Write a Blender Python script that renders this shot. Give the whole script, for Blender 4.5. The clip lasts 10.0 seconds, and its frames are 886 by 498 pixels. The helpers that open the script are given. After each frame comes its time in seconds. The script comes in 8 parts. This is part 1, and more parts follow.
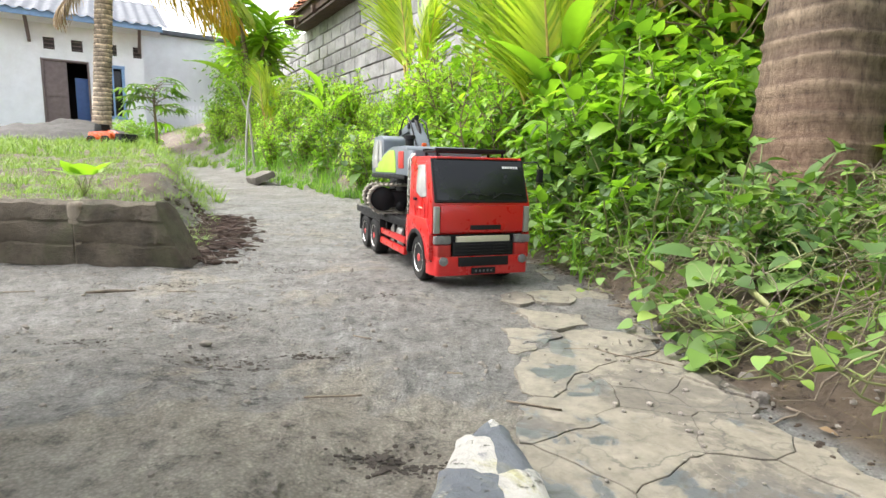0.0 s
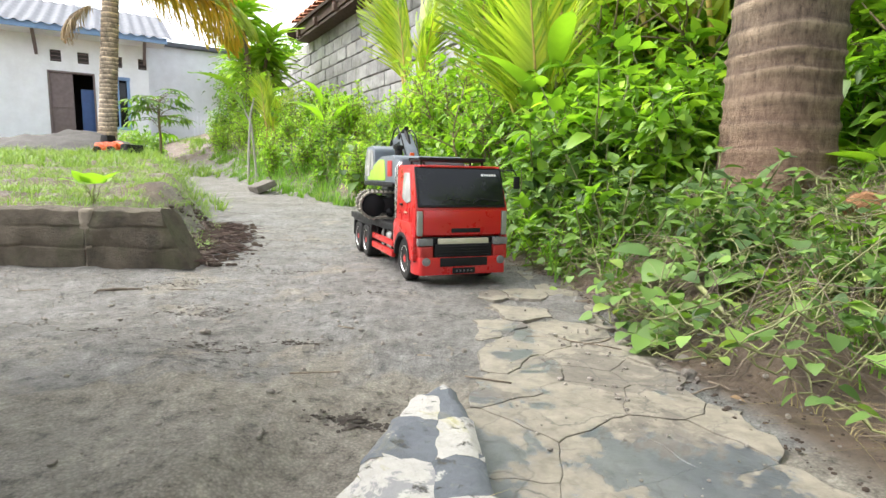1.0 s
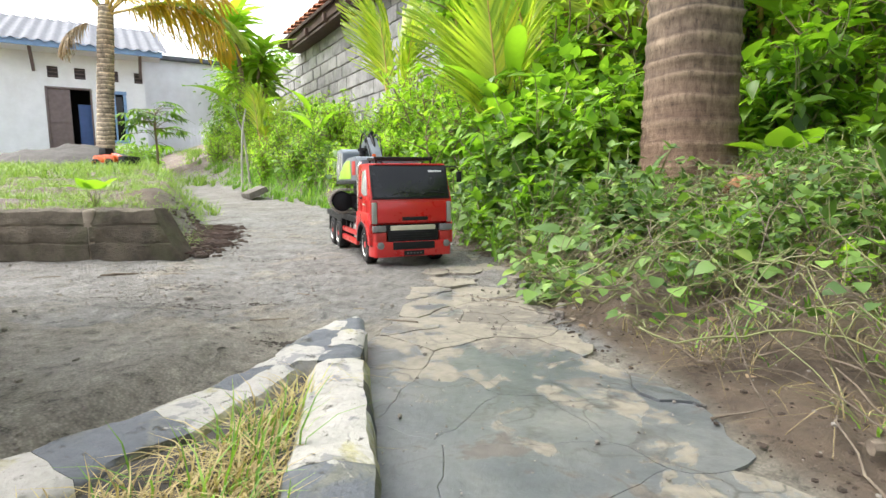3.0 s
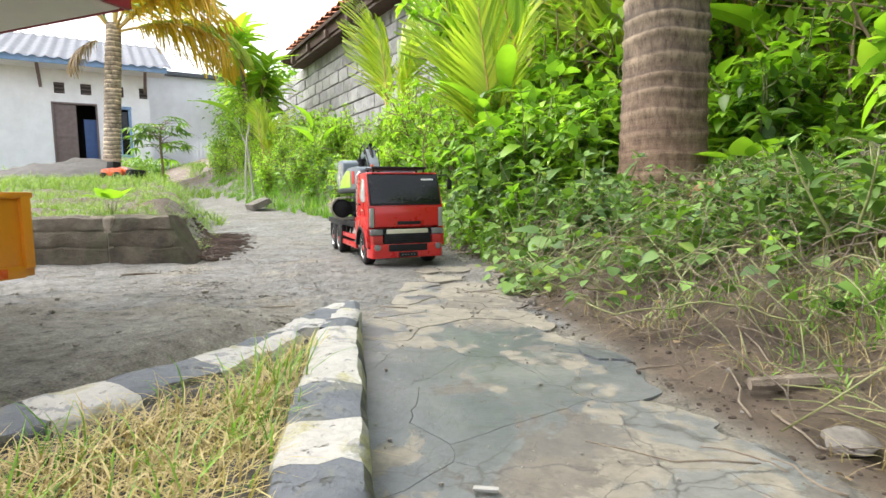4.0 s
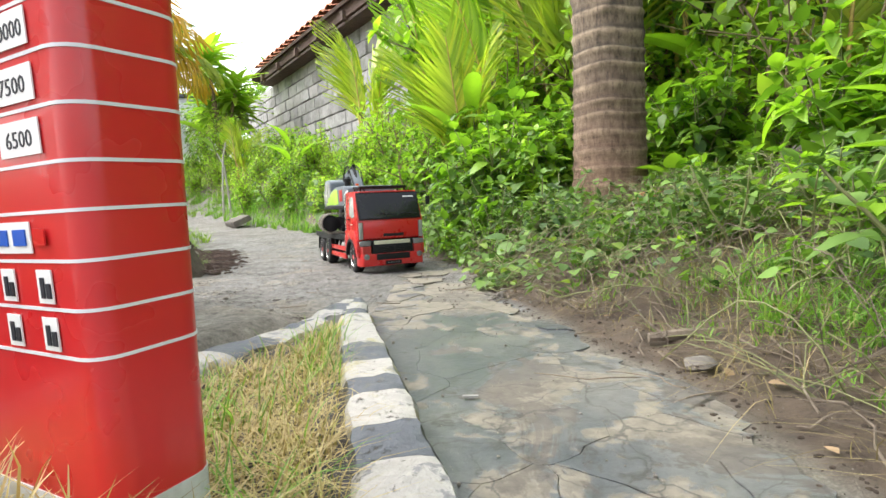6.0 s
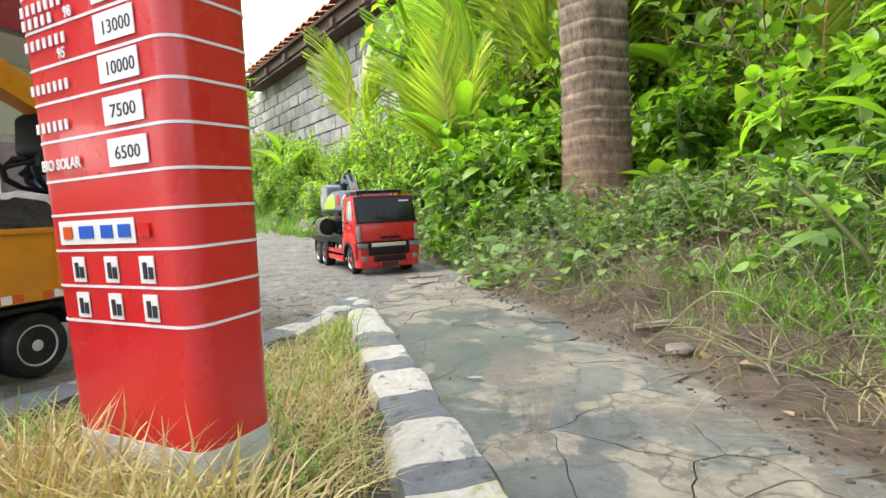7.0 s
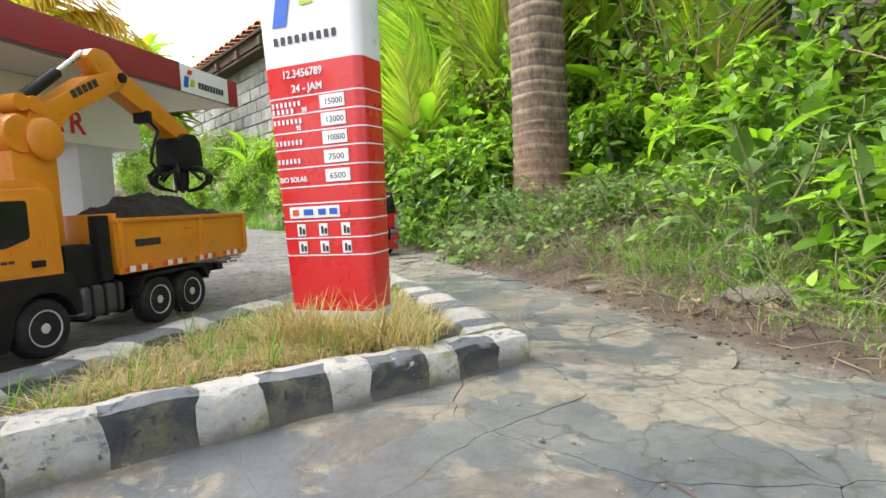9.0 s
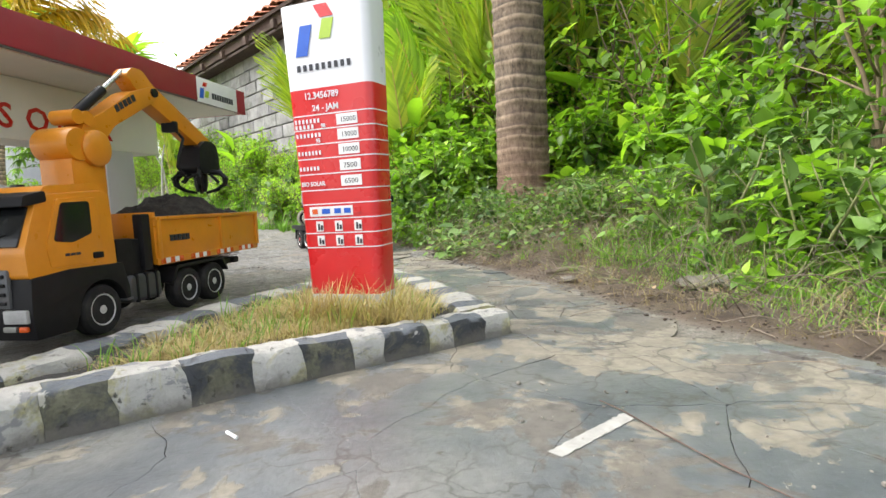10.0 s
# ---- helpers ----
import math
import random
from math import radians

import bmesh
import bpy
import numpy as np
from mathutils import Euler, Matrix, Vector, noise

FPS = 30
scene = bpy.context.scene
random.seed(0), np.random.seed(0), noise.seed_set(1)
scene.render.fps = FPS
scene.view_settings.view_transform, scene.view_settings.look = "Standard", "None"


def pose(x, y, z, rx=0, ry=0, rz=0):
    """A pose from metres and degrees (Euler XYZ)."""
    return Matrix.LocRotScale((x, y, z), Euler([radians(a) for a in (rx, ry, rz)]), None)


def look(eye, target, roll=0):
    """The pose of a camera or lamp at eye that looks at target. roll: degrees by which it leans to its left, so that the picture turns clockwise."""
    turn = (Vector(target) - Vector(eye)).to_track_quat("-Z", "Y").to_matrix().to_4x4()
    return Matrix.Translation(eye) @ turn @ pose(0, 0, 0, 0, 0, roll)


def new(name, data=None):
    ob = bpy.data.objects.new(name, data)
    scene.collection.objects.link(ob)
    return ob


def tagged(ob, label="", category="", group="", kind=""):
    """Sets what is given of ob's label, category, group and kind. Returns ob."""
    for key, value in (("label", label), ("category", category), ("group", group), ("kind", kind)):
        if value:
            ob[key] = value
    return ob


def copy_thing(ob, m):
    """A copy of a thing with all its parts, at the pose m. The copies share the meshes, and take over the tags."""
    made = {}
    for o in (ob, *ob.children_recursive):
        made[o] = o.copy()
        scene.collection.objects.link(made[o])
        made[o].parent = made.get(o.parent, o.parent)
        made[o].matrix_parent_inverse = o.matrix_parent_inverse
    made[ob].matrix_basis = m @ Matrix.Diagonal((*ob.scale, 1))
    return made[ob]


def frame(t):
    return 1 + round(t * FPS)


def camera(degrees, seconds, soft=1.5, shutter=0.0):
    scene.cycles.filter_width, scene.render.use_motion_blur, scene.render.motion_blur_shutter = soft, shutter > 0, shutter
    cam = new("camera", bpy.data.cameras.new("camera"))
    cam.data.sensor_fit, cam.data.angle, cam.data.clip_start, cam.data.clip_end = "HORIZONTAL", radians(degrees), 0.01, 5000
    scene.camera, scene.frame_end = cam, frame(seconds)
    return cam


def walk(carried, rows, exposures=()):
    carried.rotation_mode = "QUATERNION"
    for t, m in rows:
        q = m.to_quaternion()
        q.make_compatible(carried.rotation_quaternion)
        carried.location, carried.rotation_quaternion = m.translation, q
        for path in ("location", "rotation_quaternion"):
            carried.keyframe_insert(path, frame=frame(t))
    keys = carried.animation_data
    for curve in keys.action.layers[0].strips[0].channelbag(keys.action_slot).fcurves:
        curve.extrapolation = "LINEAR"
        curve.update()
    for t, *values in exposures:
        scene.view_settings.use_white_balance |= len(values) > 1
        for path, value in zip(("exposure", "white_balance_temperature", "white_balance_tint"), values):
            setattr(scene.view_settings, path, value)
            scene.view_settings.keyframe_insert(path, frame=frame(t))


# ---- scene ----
cam = camera(78.5, 10.0)
METRES, EYE, TILT, LEAN, TURN = 1.302, 0.22, 0.0, 0.0, 0.0
PATH = [
    (0, (0.003, 0.007, 0.223), (-0.015, 1.986, -0.07), 1.2),
    (0.5, (0.025, -0.029, 0.223), (0.0, 1.952, -0.048), 0.9),
    (1, (0.044, -0.075, 0.221), (0.015, 1.908, -0.04), 1.0),
    (1.5, (0.065, -0.108, 0.218), (0.037, 1.874, -0.045), 1.0),
    (2, (0.089, -0.141, 0.212), (0.065, 1.844, -0.037), 0.6),
    (2.5, (0.13, -0.215, 0.194), (0.103, 1.77, -0.052), -0.2),
    (3, (0.159, -0.263, 0.199), (0.13, 1.722, -0.044), -0.5),
    (3.2, (0.168, -0.282, 0.197), (0.135, 1.705, -0.029), -0.5),
    (4.3, (0.187, -0.409, 0.183), (0.157, 1.582, -0.008), -0.9),
    (4.5, (0.185, -0.425, 0.185), (0.164, 1.566, 0.003), -1.0),
    (5, (0.196, -0.472, 0.187), (0.188, 1.522, 0.033), -1.6),
    (5.5, (0.192, -0.529, 0.185), (0.194, 1.465, 0.039), -2.1),
    (5.7, (0.181, -0.56, 0.197), (0.218, 1.433, 0.032), -2.3),
    (6.8, (0.148, -0.627, 0.191), (0.239, 1.365, 0.045), -2.6),
    (7, (0.143, -0.65, 0.193), (0.253, 1.341, 0.047), -2.6),
    (7.5, (0.136, -0.709, 0.199), (0.309, 1.279, 0.064), -2.5),
    (8, (0.098, -0.811, 0.199), (0.334, 1.17, 0.065), -2.5),
    (8.5, (0.047, -0.927, 0.197), (0.327, 1.046, 0.035), -2.7),
    (9, (0.009, -1.018, 0.193), (0.313, 0.951, 0.022), -2.8),
    (9.5, (-0.021, -1.093, 0.194), (0.307, 0.873, 0.022), -2.7),
    (10, (-0.03, -1.151, 0.196), (0.332, 0.808, 0.02), -2.7),
]
walk(cam, [(t, look(eye, target, roll)) for t, eye, target, roll in PATH], [(0, 0.45), (3, 0.41), (5.5, 0.36), (7, 0.32), (10, 0.28)])

# world and light
world = bpy.data.worlds.new("world")
scene.world = world
world.use_nodes = True
wt = world.node_tree
sky = wt.nodes.new("ShaderNodeTexSky")
sky.sky_type, sky.sun_disc = "NISHITA", False
SUN_EL, SUN_AZ = 54.0, 284.0          # degrees above the ground; compass turn from +y towards +x
sky.sun_elevation, sky.sun_rotation = radians(SUN_EL), radians(SUN_AZ)
sky.air_density, sky.dust_density, sky.ozone_density = 1.0, 4.0, 1.0
veil = wt.nodes.new("ShaderNodeHueSaturation")       # thin bright cloud whitens the sky
veil.inputs["Saturation"].default_value = 0.30
wt.links.new(sky.outputs[0], veil.inputs["Color"])
wt.links.new(veil.outputs[0], wt.nodes["Background"].inputs[0])
wt.nodes["Background"].inputs[1].default_value = 0.42
sun = new("sun", bpy.data.lights.new("sun", "SUN"))
sun.data.energy, sun.data.angle, sun.data.color = 1.9, radians(60), (1.0, 0.95, 0.87)
sun_way = Vector((math.sin(radians(SUN_AZ)) * math.cos(radians(SUN_EL)), math.cos(radians(SUN_AZ)) * math.cos(radians(SUN_EL)), math.sin(radians(SUN_EL))))
sun.matrix_world = look(sun_way * 30, (0, 0, 0))



# materials
def nodes(name):
    m = bpy.data.materials.new(name)
    m.use_nodes = True
    t = m.node_tree
    return m, t, t.nodes["Principled BSDF"]


def add(t, kind, **inputs):
    n = t.nodes.new(kind)
    for k, v in inputs.items():
        n.inputs[k.replace("_", " ")].default_value = v
    return n


def noise_of(t, scale, detail=4.0, rough=0.6, where=None, dist=0.0):
    n = add(t, "ShaderNodeTexNoise", Scale=scale, Detail=detail, Roughness=rough, Distortion=dist)
    if where:
        t.links.new(where, n.inputs["Vector"])
    return n.outputs["Fac"]


def ramp(t, fac, stops):
    n = t.nodes.new("ShaderNodeValToRGB")
    e = n.color_ramp.elements
    while len(e) < len(stops):
        e.new(0.5)
    for s, (p, c) in zip(e, stops):
        s.position, s.color = p, (*c, 1) if len(c) == 3 else c
    t.links.new(fac, n.inputs[0])
    return n.outputs[0]


def grey(a):
    return (a, a, a)


def mix(t, fac, a, b, how="MIX"):
    n = t.nodes.new("ShaderNodeMix")
    n.data_type, n.blend_type = "RGBA", how
    for sock, v in ((n.inputs[0], fac), (n.inputs[6], a), (n.inputs[7], b)):
        if isinstance(v, bpy.types.NodeSocket):
            t.links.new(v, sock)
        elif isinstance(v, (int, float)):
            sock.default_value = v
        else:
            sock.default_value = (*v, 1)
    return n.outputs[2]


def maths(t, op, a, b=0.0, clamp=False):
    n = t.nodes.new("ShaderNodeMath")
    n.operation, n.use_clamp = op, clamp
    for sock, v in zip(n.inputs, (a, b)):
        if isinstance(v, bpy.types.NodeSocket):
            t.links.new(v, sock)
        else:
            sock.default_value = v
    return n.outputs[0]


def bump(t, bsdf, height, strength=0.3, distance=0.01):
    n = add(t, "ShaderNodeBump", Strength=strength, Distance=distance)
    t.links.new(height, n.inputs["Height"])
    t.links.new(n.outputs[0], bsdf.inputs["Normal"])


def place_of(t):
    return t.nodes.new("ShaderNodeNewGeometry").outputs["Position"]


def object_place(t):
    return t.nodes.new("ShaderNodeTexCoord").outputs["Object"]


def random_of(t):
    return t.nodes.new("ShaderNodeObjectInfo").outputs["Random"]


def island_of(t):
    return t.nodes.new("ShaderNodeNewGeometry").outputs["Random Per Island"]


def plain(name, colour, rough=0.5, metal=0.0, vary=0.12, scale=40.0, coat=0.0, dirt=0.0, dirt_colour=(0.16, 0.13, 0.1), grain=0.0, spec=0.5):
    """A painted or moulded surface: slight mottling, specks of dust and fine grain."""
    m, t, b = nodes(name)
    w = object_place(t)
    f = noise_of(t, scale, 5, 0.65, w)
    lo = tuple(c * (1 - vary) for c in colour)
    hi = tuple(min(1, c * (1 + vary)) for c in colour)
    c = ramp(t, f, [(0.3, lo), (0.7, hi)])
    if dirt:
        d = ramp(t, noise_of(t, scale * 0.35, 8, 0.75, w), [(0.5, grey(0)), (0.75, grey(dirt))])
        c = mix(t, d, c, dirt_colour)
    t.links.new(c, b.inputs["Base Color"])
    r = ramp(t, noise_of(t, scale * 2, 3, 0.6, w), [(0.3, grey(max(0.03, rough - 0.1))), (0.7, grey(min(1, rough + 0.1)))])
    t.links.new(r, b.inputs["Roughness"])
    b.inputs["Metallic"].default_value = metal
    b.inputs["Coat Weight"].default_value = coat
    b.inputs["Specular IOR Level"].default_value = spec
    if grain:
        bump(t, b, noise_of(t, scale * 12, 3, 0.7, w), grain, 0.002)
    return m


def leaf_mat(name, dark, light, tip=None, gloss=0.42, glow=0.5, scale=9.0):
    """Leaf: colour varies leaf by leaf and across the blade, light passes through."""
    m, t, b = nodes(name)
    f = island_of(t)
    g = noise_of(t, scale, 3, 0.6, place_of(t))
    k = maths(t, "ADD", maths(t, "MULTIPLY", f, 0.65), maths(t, "MULTIPLY", g, 0.4))
    stops = [(0.15, dark), (0.75, light)]
    if tip:
        stops.append((0.97, tip))
    c = ramp(t, k, stops)
    t.links.new(c, b.inputs["Base Color"])
    b.inputs["Roughness"].default_value = gloss
    tr = t.nodes.new("ShaderNodeBsdfTranslucent")
    warm = mix(t, 1.0, c, (1.1, 1.2, 0.5), "MULTIPLY")
    t.links.new(warm, tr.inputs["Color"])
    ms = t.nodes.new("ShaderNodeMixShader")
    ms.inputs[0].default_value = glow
    t.links.new(b.outputs[0], ms.inputs[1])
    t.links.new(tr.outputs[0], ms.inputs[2])
    t.links.new(ms.outputs[0], t.nodes["Material Output"].inputs[0])
    return m


def ground_mat():
    """Packed earth, washed cement, bank soil and sparse turf, shared out by the ground's own cover map."""
    m, t, b = nodes("ground")
    p = place_of(t)
    cover = t.nodes.new("ShaderNodeVertexColor")
    cover.layer_name = "cover"
    sep = t.nodes.new("ShaderNodeSeparateColor")
    t.links.new(cover.outputs[0], sep.inputs[0])
    cem, turf, dust = sep.outputs[0], sep.outputs[1], sep.outputs[2]
    big = noise_of(t, 2.6, 6, 0.62, p, 0.4)
    mid = noise_of(t, 14, 8, 0.72, p)
    fine = noise_of(t, 120, 6, 0.75, p)
    earth = ramp(t, mid, [(0.30, (0.105, 0.097, 0.085)), (0.47, (0.228, 0.216, 0.196)), (0.72, (0.345, 0.33, 0.305))])
    earth = mix(t, ramp(t, big, [(0.42, grey(0)), (0.62, grey(0.75))]), earth, ramp(t, mid, [(0.3, (0.19, 0.19, 0.184)), (0.7, (0.335, 0.332, 0.32))]))
    damp_spot = ramp(t, noise_of(t, 6.5, 7, 0.7, p, 0.8), [(0.56, grey(0)), (0.64, grey(0.75))])
    earth = mix(t, damp_spot, earth, ramp(t, mid, [(0.3, (0.085, 0.074, 0.062)), (0.7, (0.20, 0.182, 0.16))]))
    axes = t.nodes.new("ShaderNodeSeparateXYZ")
    t.links.new(p, axes.inputs[0])
    # tan cement spreads towards the canopy; coverage and tone raised to offset its shade
    tan_lift = ramp(t, axes.outputs[1], [(0.30, grey(0.22)), (0.62, grey(0.0))])
    tan = ramp(t, maths(t, "ADD", noise_of(t, 3.4, 9, 0.66, p, 0.6), tan_lift), [(0.56, grey(0)), (0.61, grey(0.8))])
    skin = ramp(t, mid, [(0.3, (0.27, 0.24, 0.19)), (0.7, (0.40, 0.362, 0.295))])
    earth = mix(t, tan, earth, skin)
    cement = mix(t, tan, ramp(t, mid, [(0.25, (0.19, 0.192, 0.186)), (0.75, (0.33, 0.328, 0.312))]), skin)
    soil = ramp(t, mid, [(0.3, (0.075, 0.054, 0.039)), (0.7, (0.235, 0.172, 0.122))])
    pale = ramp(t, mid, [(0.3, (0.18, 0.17, 0.15)), (0.7, (0.32, 0.30, 0.27))])
    c = mix(t, cem, earth, cement)
    c = mix(t, turf, c, soil)
    c = mix(t, dust, c, pale)
    vor = add(t, "ShaderNodeTexVoronoi", Scale=340.0)
    t.links.new(p, vor.inputs["Vector"])
    grit = ramp(t, vor.outputs["Distance"], [(0.10, grey(1.15)), (0.35, grey(1.0)), (0.62, grey(0.72))])
    c = mix(t, maths(t, "MULTIPLY", maths(t, "SUBTRACT", 1.0, turf, True), 0.8), c, mix(t, 1.0, c, grit, "MULTIPLY"))
    coarse = noise_of(t, 55, 8, 0.8, p)
    c = mix(t, maths(t, "SUBTRACT", 1.0, turf, True), c, mix(t, 1.0, c, ramp(t, coarse, [(0.36, grey(0.35)), (0.46, grey(0.9)), (0.56, grey(1.08)), (0.68, grey(1.55))]), "MULTIPLY"))
    pit = ramp(t, noise_of(t, 20, 9, 0.8, p), [(0.35, grey(0.3)), (0.41, grey(1.0))])
    c = mix(t, 1.0, c, pit, "MULTIPLY")
    speck = ramp(t, fine, [(0.30, grey(0.4)), (0.42, grey(1.0)), (0.64, grey(1.0)), (0.74, grey(1.5))])
    c = mix(t, 1.0, c, speck, "MULTIPLY")
    t.links.new(c, b.inputs["Base Color"])
    damp = ramp(t, noise_of(t, 5, 4, 0.6, p), [(0.35, grey(0.5)), (0.6, grey(0.85))])
    t.links.new(damp, b.inputs["Roughness"])
    h = maths(t, "ADD", maths(t, "MULTIPLY", mid, 0.7), maths(t, "MULTIPLY", fine, 0.3))
    h = maths(t, "ADD", h, maths(t, "MULTIPLY", coarse, 0.5))
    bump(t, b, h, 1.0, 0.03)
    return m


def cement_mat():
    """Old cement skin: tan where the skin is whole, blue-grey where worn and damp, brown where mud has dried on it."""
    m, t, b = nodes("cement_plate")
    p = place_of(t)
    mid = noise_of(t, 11.0, 10, 0.64, p, 0.35)
    fine = noise_of(t, 75, 6, 0.7, p)
    grain = noise_of(t, 26, 8, 0.75, p)
    sep = t.nodes.new("ShaderNodeSeparateXYZ")
    t.links.new(p, sep.inputs[0])
    reach = add(t, "ShaderNodeMapRange")
    reach.inputs["From Min"].default_value, reach.inputs["From Max"].default_value = -1.0, 1.0
    t.links.new(sep.outputs[1], reach.inputs["Value"])
    # the skin holds best where few wheels go: at the far end of the path and past the island
    lean = ramp(t, reach.outputs[0], [(0.10, grey(0.44)), (0.26, grey(0.545)), (0.40, grey(0.47)), (0.62, grey(0.45)), (0.71, grey(0.60)), (0.85, grey(0.66))])
    flank = ramp(t, sep.outputs[0], [(0.0, grey(0.0)), (0.20, grey(0.04)), (0.45, grey(0.085))])
    k = maths(t, "ADD", maths(t, "ADD", mid, lean), maths(t, "ADD", flank, maths(t, "MULTIPLY", random_of(t), 0.05)))
    k = maths(t, "ADD", k, maths(t, "MULTIPLY", maths(t, "ADD", grain, -0.5), 0.16))
    whole = ramp(t, maths(t, "ADD", k, -0.5), [(0.580, grey(0)), (0.594, grey(0.75)), (0.64, grey(1))])
    skin = ramp(t, grain, [(0.3, (0.135, 0.120, 0.094)), (0.5, (0.188, 0.169, 0.133)), (0.72, (0.25, 0.226, 0.182))])
    worn = ramp(t, noise_of(t, 4.2, 8, 0.66, p, 0.5), [(0.36, (0.072, 0.081, 0.090)), (0.5, (0.112, 0.119, 0.121)), (0.64, (0.162, 0.163, 0.155))])
    c = mix(t, whole, worn, skin)
    mud = ramp(t, noise_of(t, 6.0, 10, 0.68, p, 0.6), [(0.535, grey(0)), (0.565, grey(0.8))])
    c = mix(t, mud, c, ramp(t, grain, [(0.3, (0.074, 0.065, 0.053)), (0.7, (0.140, 0.125, 0.104))]))
    c = mix(t, 1.0, c, ramp(t, fine, [(0.3, grey(0.68)), (0.5, grey(1.0)), (0.75, grey(1.16))]), "MULTIPLY")
    pock = ramp(t, noise_of(t, 48, 9, 0.8, p), [(0.33, grey(0.35)), (0.38, grey(1.0))])
    c = mix(t, 1.0, c, pock, "MULTIPLY")
    nz = add(t, "ShaderNodeTexNoise", Scale=16.0, Detail=6.0)
    t.links.new(p, nz.inputs["Vector"])
    for scale, warp, wide, where in ((13.0, 0.09, 0.030, 4.0), (5.5, 0.16, 0.013, 2.3)):
        hair = add(t, "ShaderNodeTexVoronoi", Scale=scale)
        hair.feature = "DISTANCE_TO_EDGE"
        wv = t.nodes.new("ShaderNodeVectorMath")
        wv.operation = "ADD"
        sc = t.nodes.new("ShaderNodeVectorMath")
        sc.operation = "SCALE"
        sc.inputs["Scale"].default_value = warp
        t.links.new(nz.outputs["Color"], sc.inputs[0])
        t.links.new(p, wv.inputs[0])
        t.links.new(sc.outputs[0], wv.inputs[1])
        t.links.new(wv.outputs[0], hair.inputs["Vector"])
        crack = maths(t, "MULTIPLY", ramp(t, hair.outputs["Distance"], [(0.0, grey(1)), (wide, grey(0))]), ramp(t, noise_of(t, where, 3, 0.6, p), [(0.42, grey(0)), (0.56, grey(0.9))]))
        c = mix(t, crack, c, (0.055, 0.052, 0.047))
    t.links.new(c, b.inputs["Base Color"])
    t.links.new(mix(t, mud, ramp(t, whole, [(0.0, grey(0.34)), (1.0, grey(0.66))]), grey(0.75)), b.inputs["Roughness"])
    h = maths(t, "ADD", maths(t, "MULTIPLY", fine, 0.5), maths(t, "ADD", maths(t, "MULTIPLY", whole, 0.25), maths(t, "MULTIPLY", pock, 0.3)))
    bump(t, b, h, 0.45, 0.004)
    return m


def kerb_mat(name, coat_colour, other, cut, top=None, lichen=0.8):
    """Old kerb paint: brushed, flaked to cement, with lichen."""
    m, t, b = nodes(name)
    p = place_of(t)
    mid = noise_of(t, 22, 7, 0.68, p, 0.3)
    fine = noise_of(t, 110, 6, 0.75, p)
    c = ramp(t, fine, [(0.3, tuple(v * 0.8 for v in coat_colour)), (0.65, coat_colour)])
    if top:      # upward faces blend into the top colour, by surface normal
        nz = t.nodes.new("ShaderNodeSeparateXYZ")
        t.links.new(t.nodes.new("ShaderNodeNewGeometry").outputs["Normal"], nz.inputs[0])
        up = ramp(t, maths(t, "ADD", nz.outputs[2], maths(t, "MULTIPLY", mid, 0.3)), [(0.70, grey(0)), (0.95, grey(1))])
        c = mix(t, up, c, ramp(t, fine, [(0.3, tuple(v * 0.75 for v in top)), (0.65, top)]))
    c = mix(t, ramp(t, mid, [(cut, grey(0)), (cut + 0.03, grey(0.9))]), c, other)
    spread = noise_of(t, 17, 6, 0.7, p, 0.8)
    if top:      # lichen keeps to the flanks and the shaded rim
        spread = maths(t, "SUBTRACT", spread, maths(t, "MULTIPLY", up, 0.10))
    lich = ramp(t, spread, [(0.45, grey(0)), (0.56, grey(lichen))])
    c = mix(t, lich, c, ramp(t, fine, [(0.35, (0.17, 0.16, 0.055)), (0.65, (0.42, 0.40, 0.20))]))
    hz = t.nodes.new("ShaderNodeSeparateXYZ")
    t.links.new(p, hz.inputs[0])
    splash = ramp(t, maths(t, "ADD", hz.outputs[2], maths(t, "MULTIPLY", maths(t, "ADD", mid, -0.5), 0.05)), [(0.004, grey(0.8)), (0.018, grey(0.0))])
    c = mix(t, splash, c, (0.12, 0.11, 0.095))
    pit = ramp(t, noise_of(t, 60, 8, 0.8, p), [(0.36, grey(1)), (0.41, grey(0))])
    c = mix(t, pit, c, (0.10, 0.095, 0.085))
    t.links.new(c, b.inputs["Base Color"])
    b.inputs["Roughness"].default_value = 0.72
    h = maths(t, "ADD", maths(t, "MULTIPLY", mid, 0.7), maths(t, "MULTIPLY", fine, 0.3))
    h = maths(t, "ADD", h, maths(t, "MULTIPLY", pit, -0.25))
    bump(t, b, h, 0.9, 0.009)
    return m


def rock_mat(name, lo, hi, scale=16.0, moss=0.0, strength=0.8):
    m, t, b = nodes(name)
    p = place_of(t)
    mid = noise_of(t, scale, 8, 0.7, p)
    fine = noise_of(t, scale * 7, 6, 0.75, p)
    k = maths(t, "ADD", maths(t, "MULTIPLY", mid, 0.75), maths(t, "MULTIPLY", random_of(t), 0.25))
    c = ramp(t, k, [(0.3, lo), (0.75, hi)])
    if moss:
        c = mix(t, ramp(t, noise_of(t, scale * 0.4, 6, 0.7, p), [(0.5, grey(0)), (0.62, grey(moss))]), c, (0.07, 0.09, 0.03))
    t.links.new(c, b.inputs["Base Color"])
    b.inputs["Roughness"].default_value = 0.88
    bump(t, b, maths(t, "ADD", maths(t, "MULTIPLY", mid, 0.6), maths(t, "MULTIPLY", fine, 0.4)), strength, 0.02)
    return m


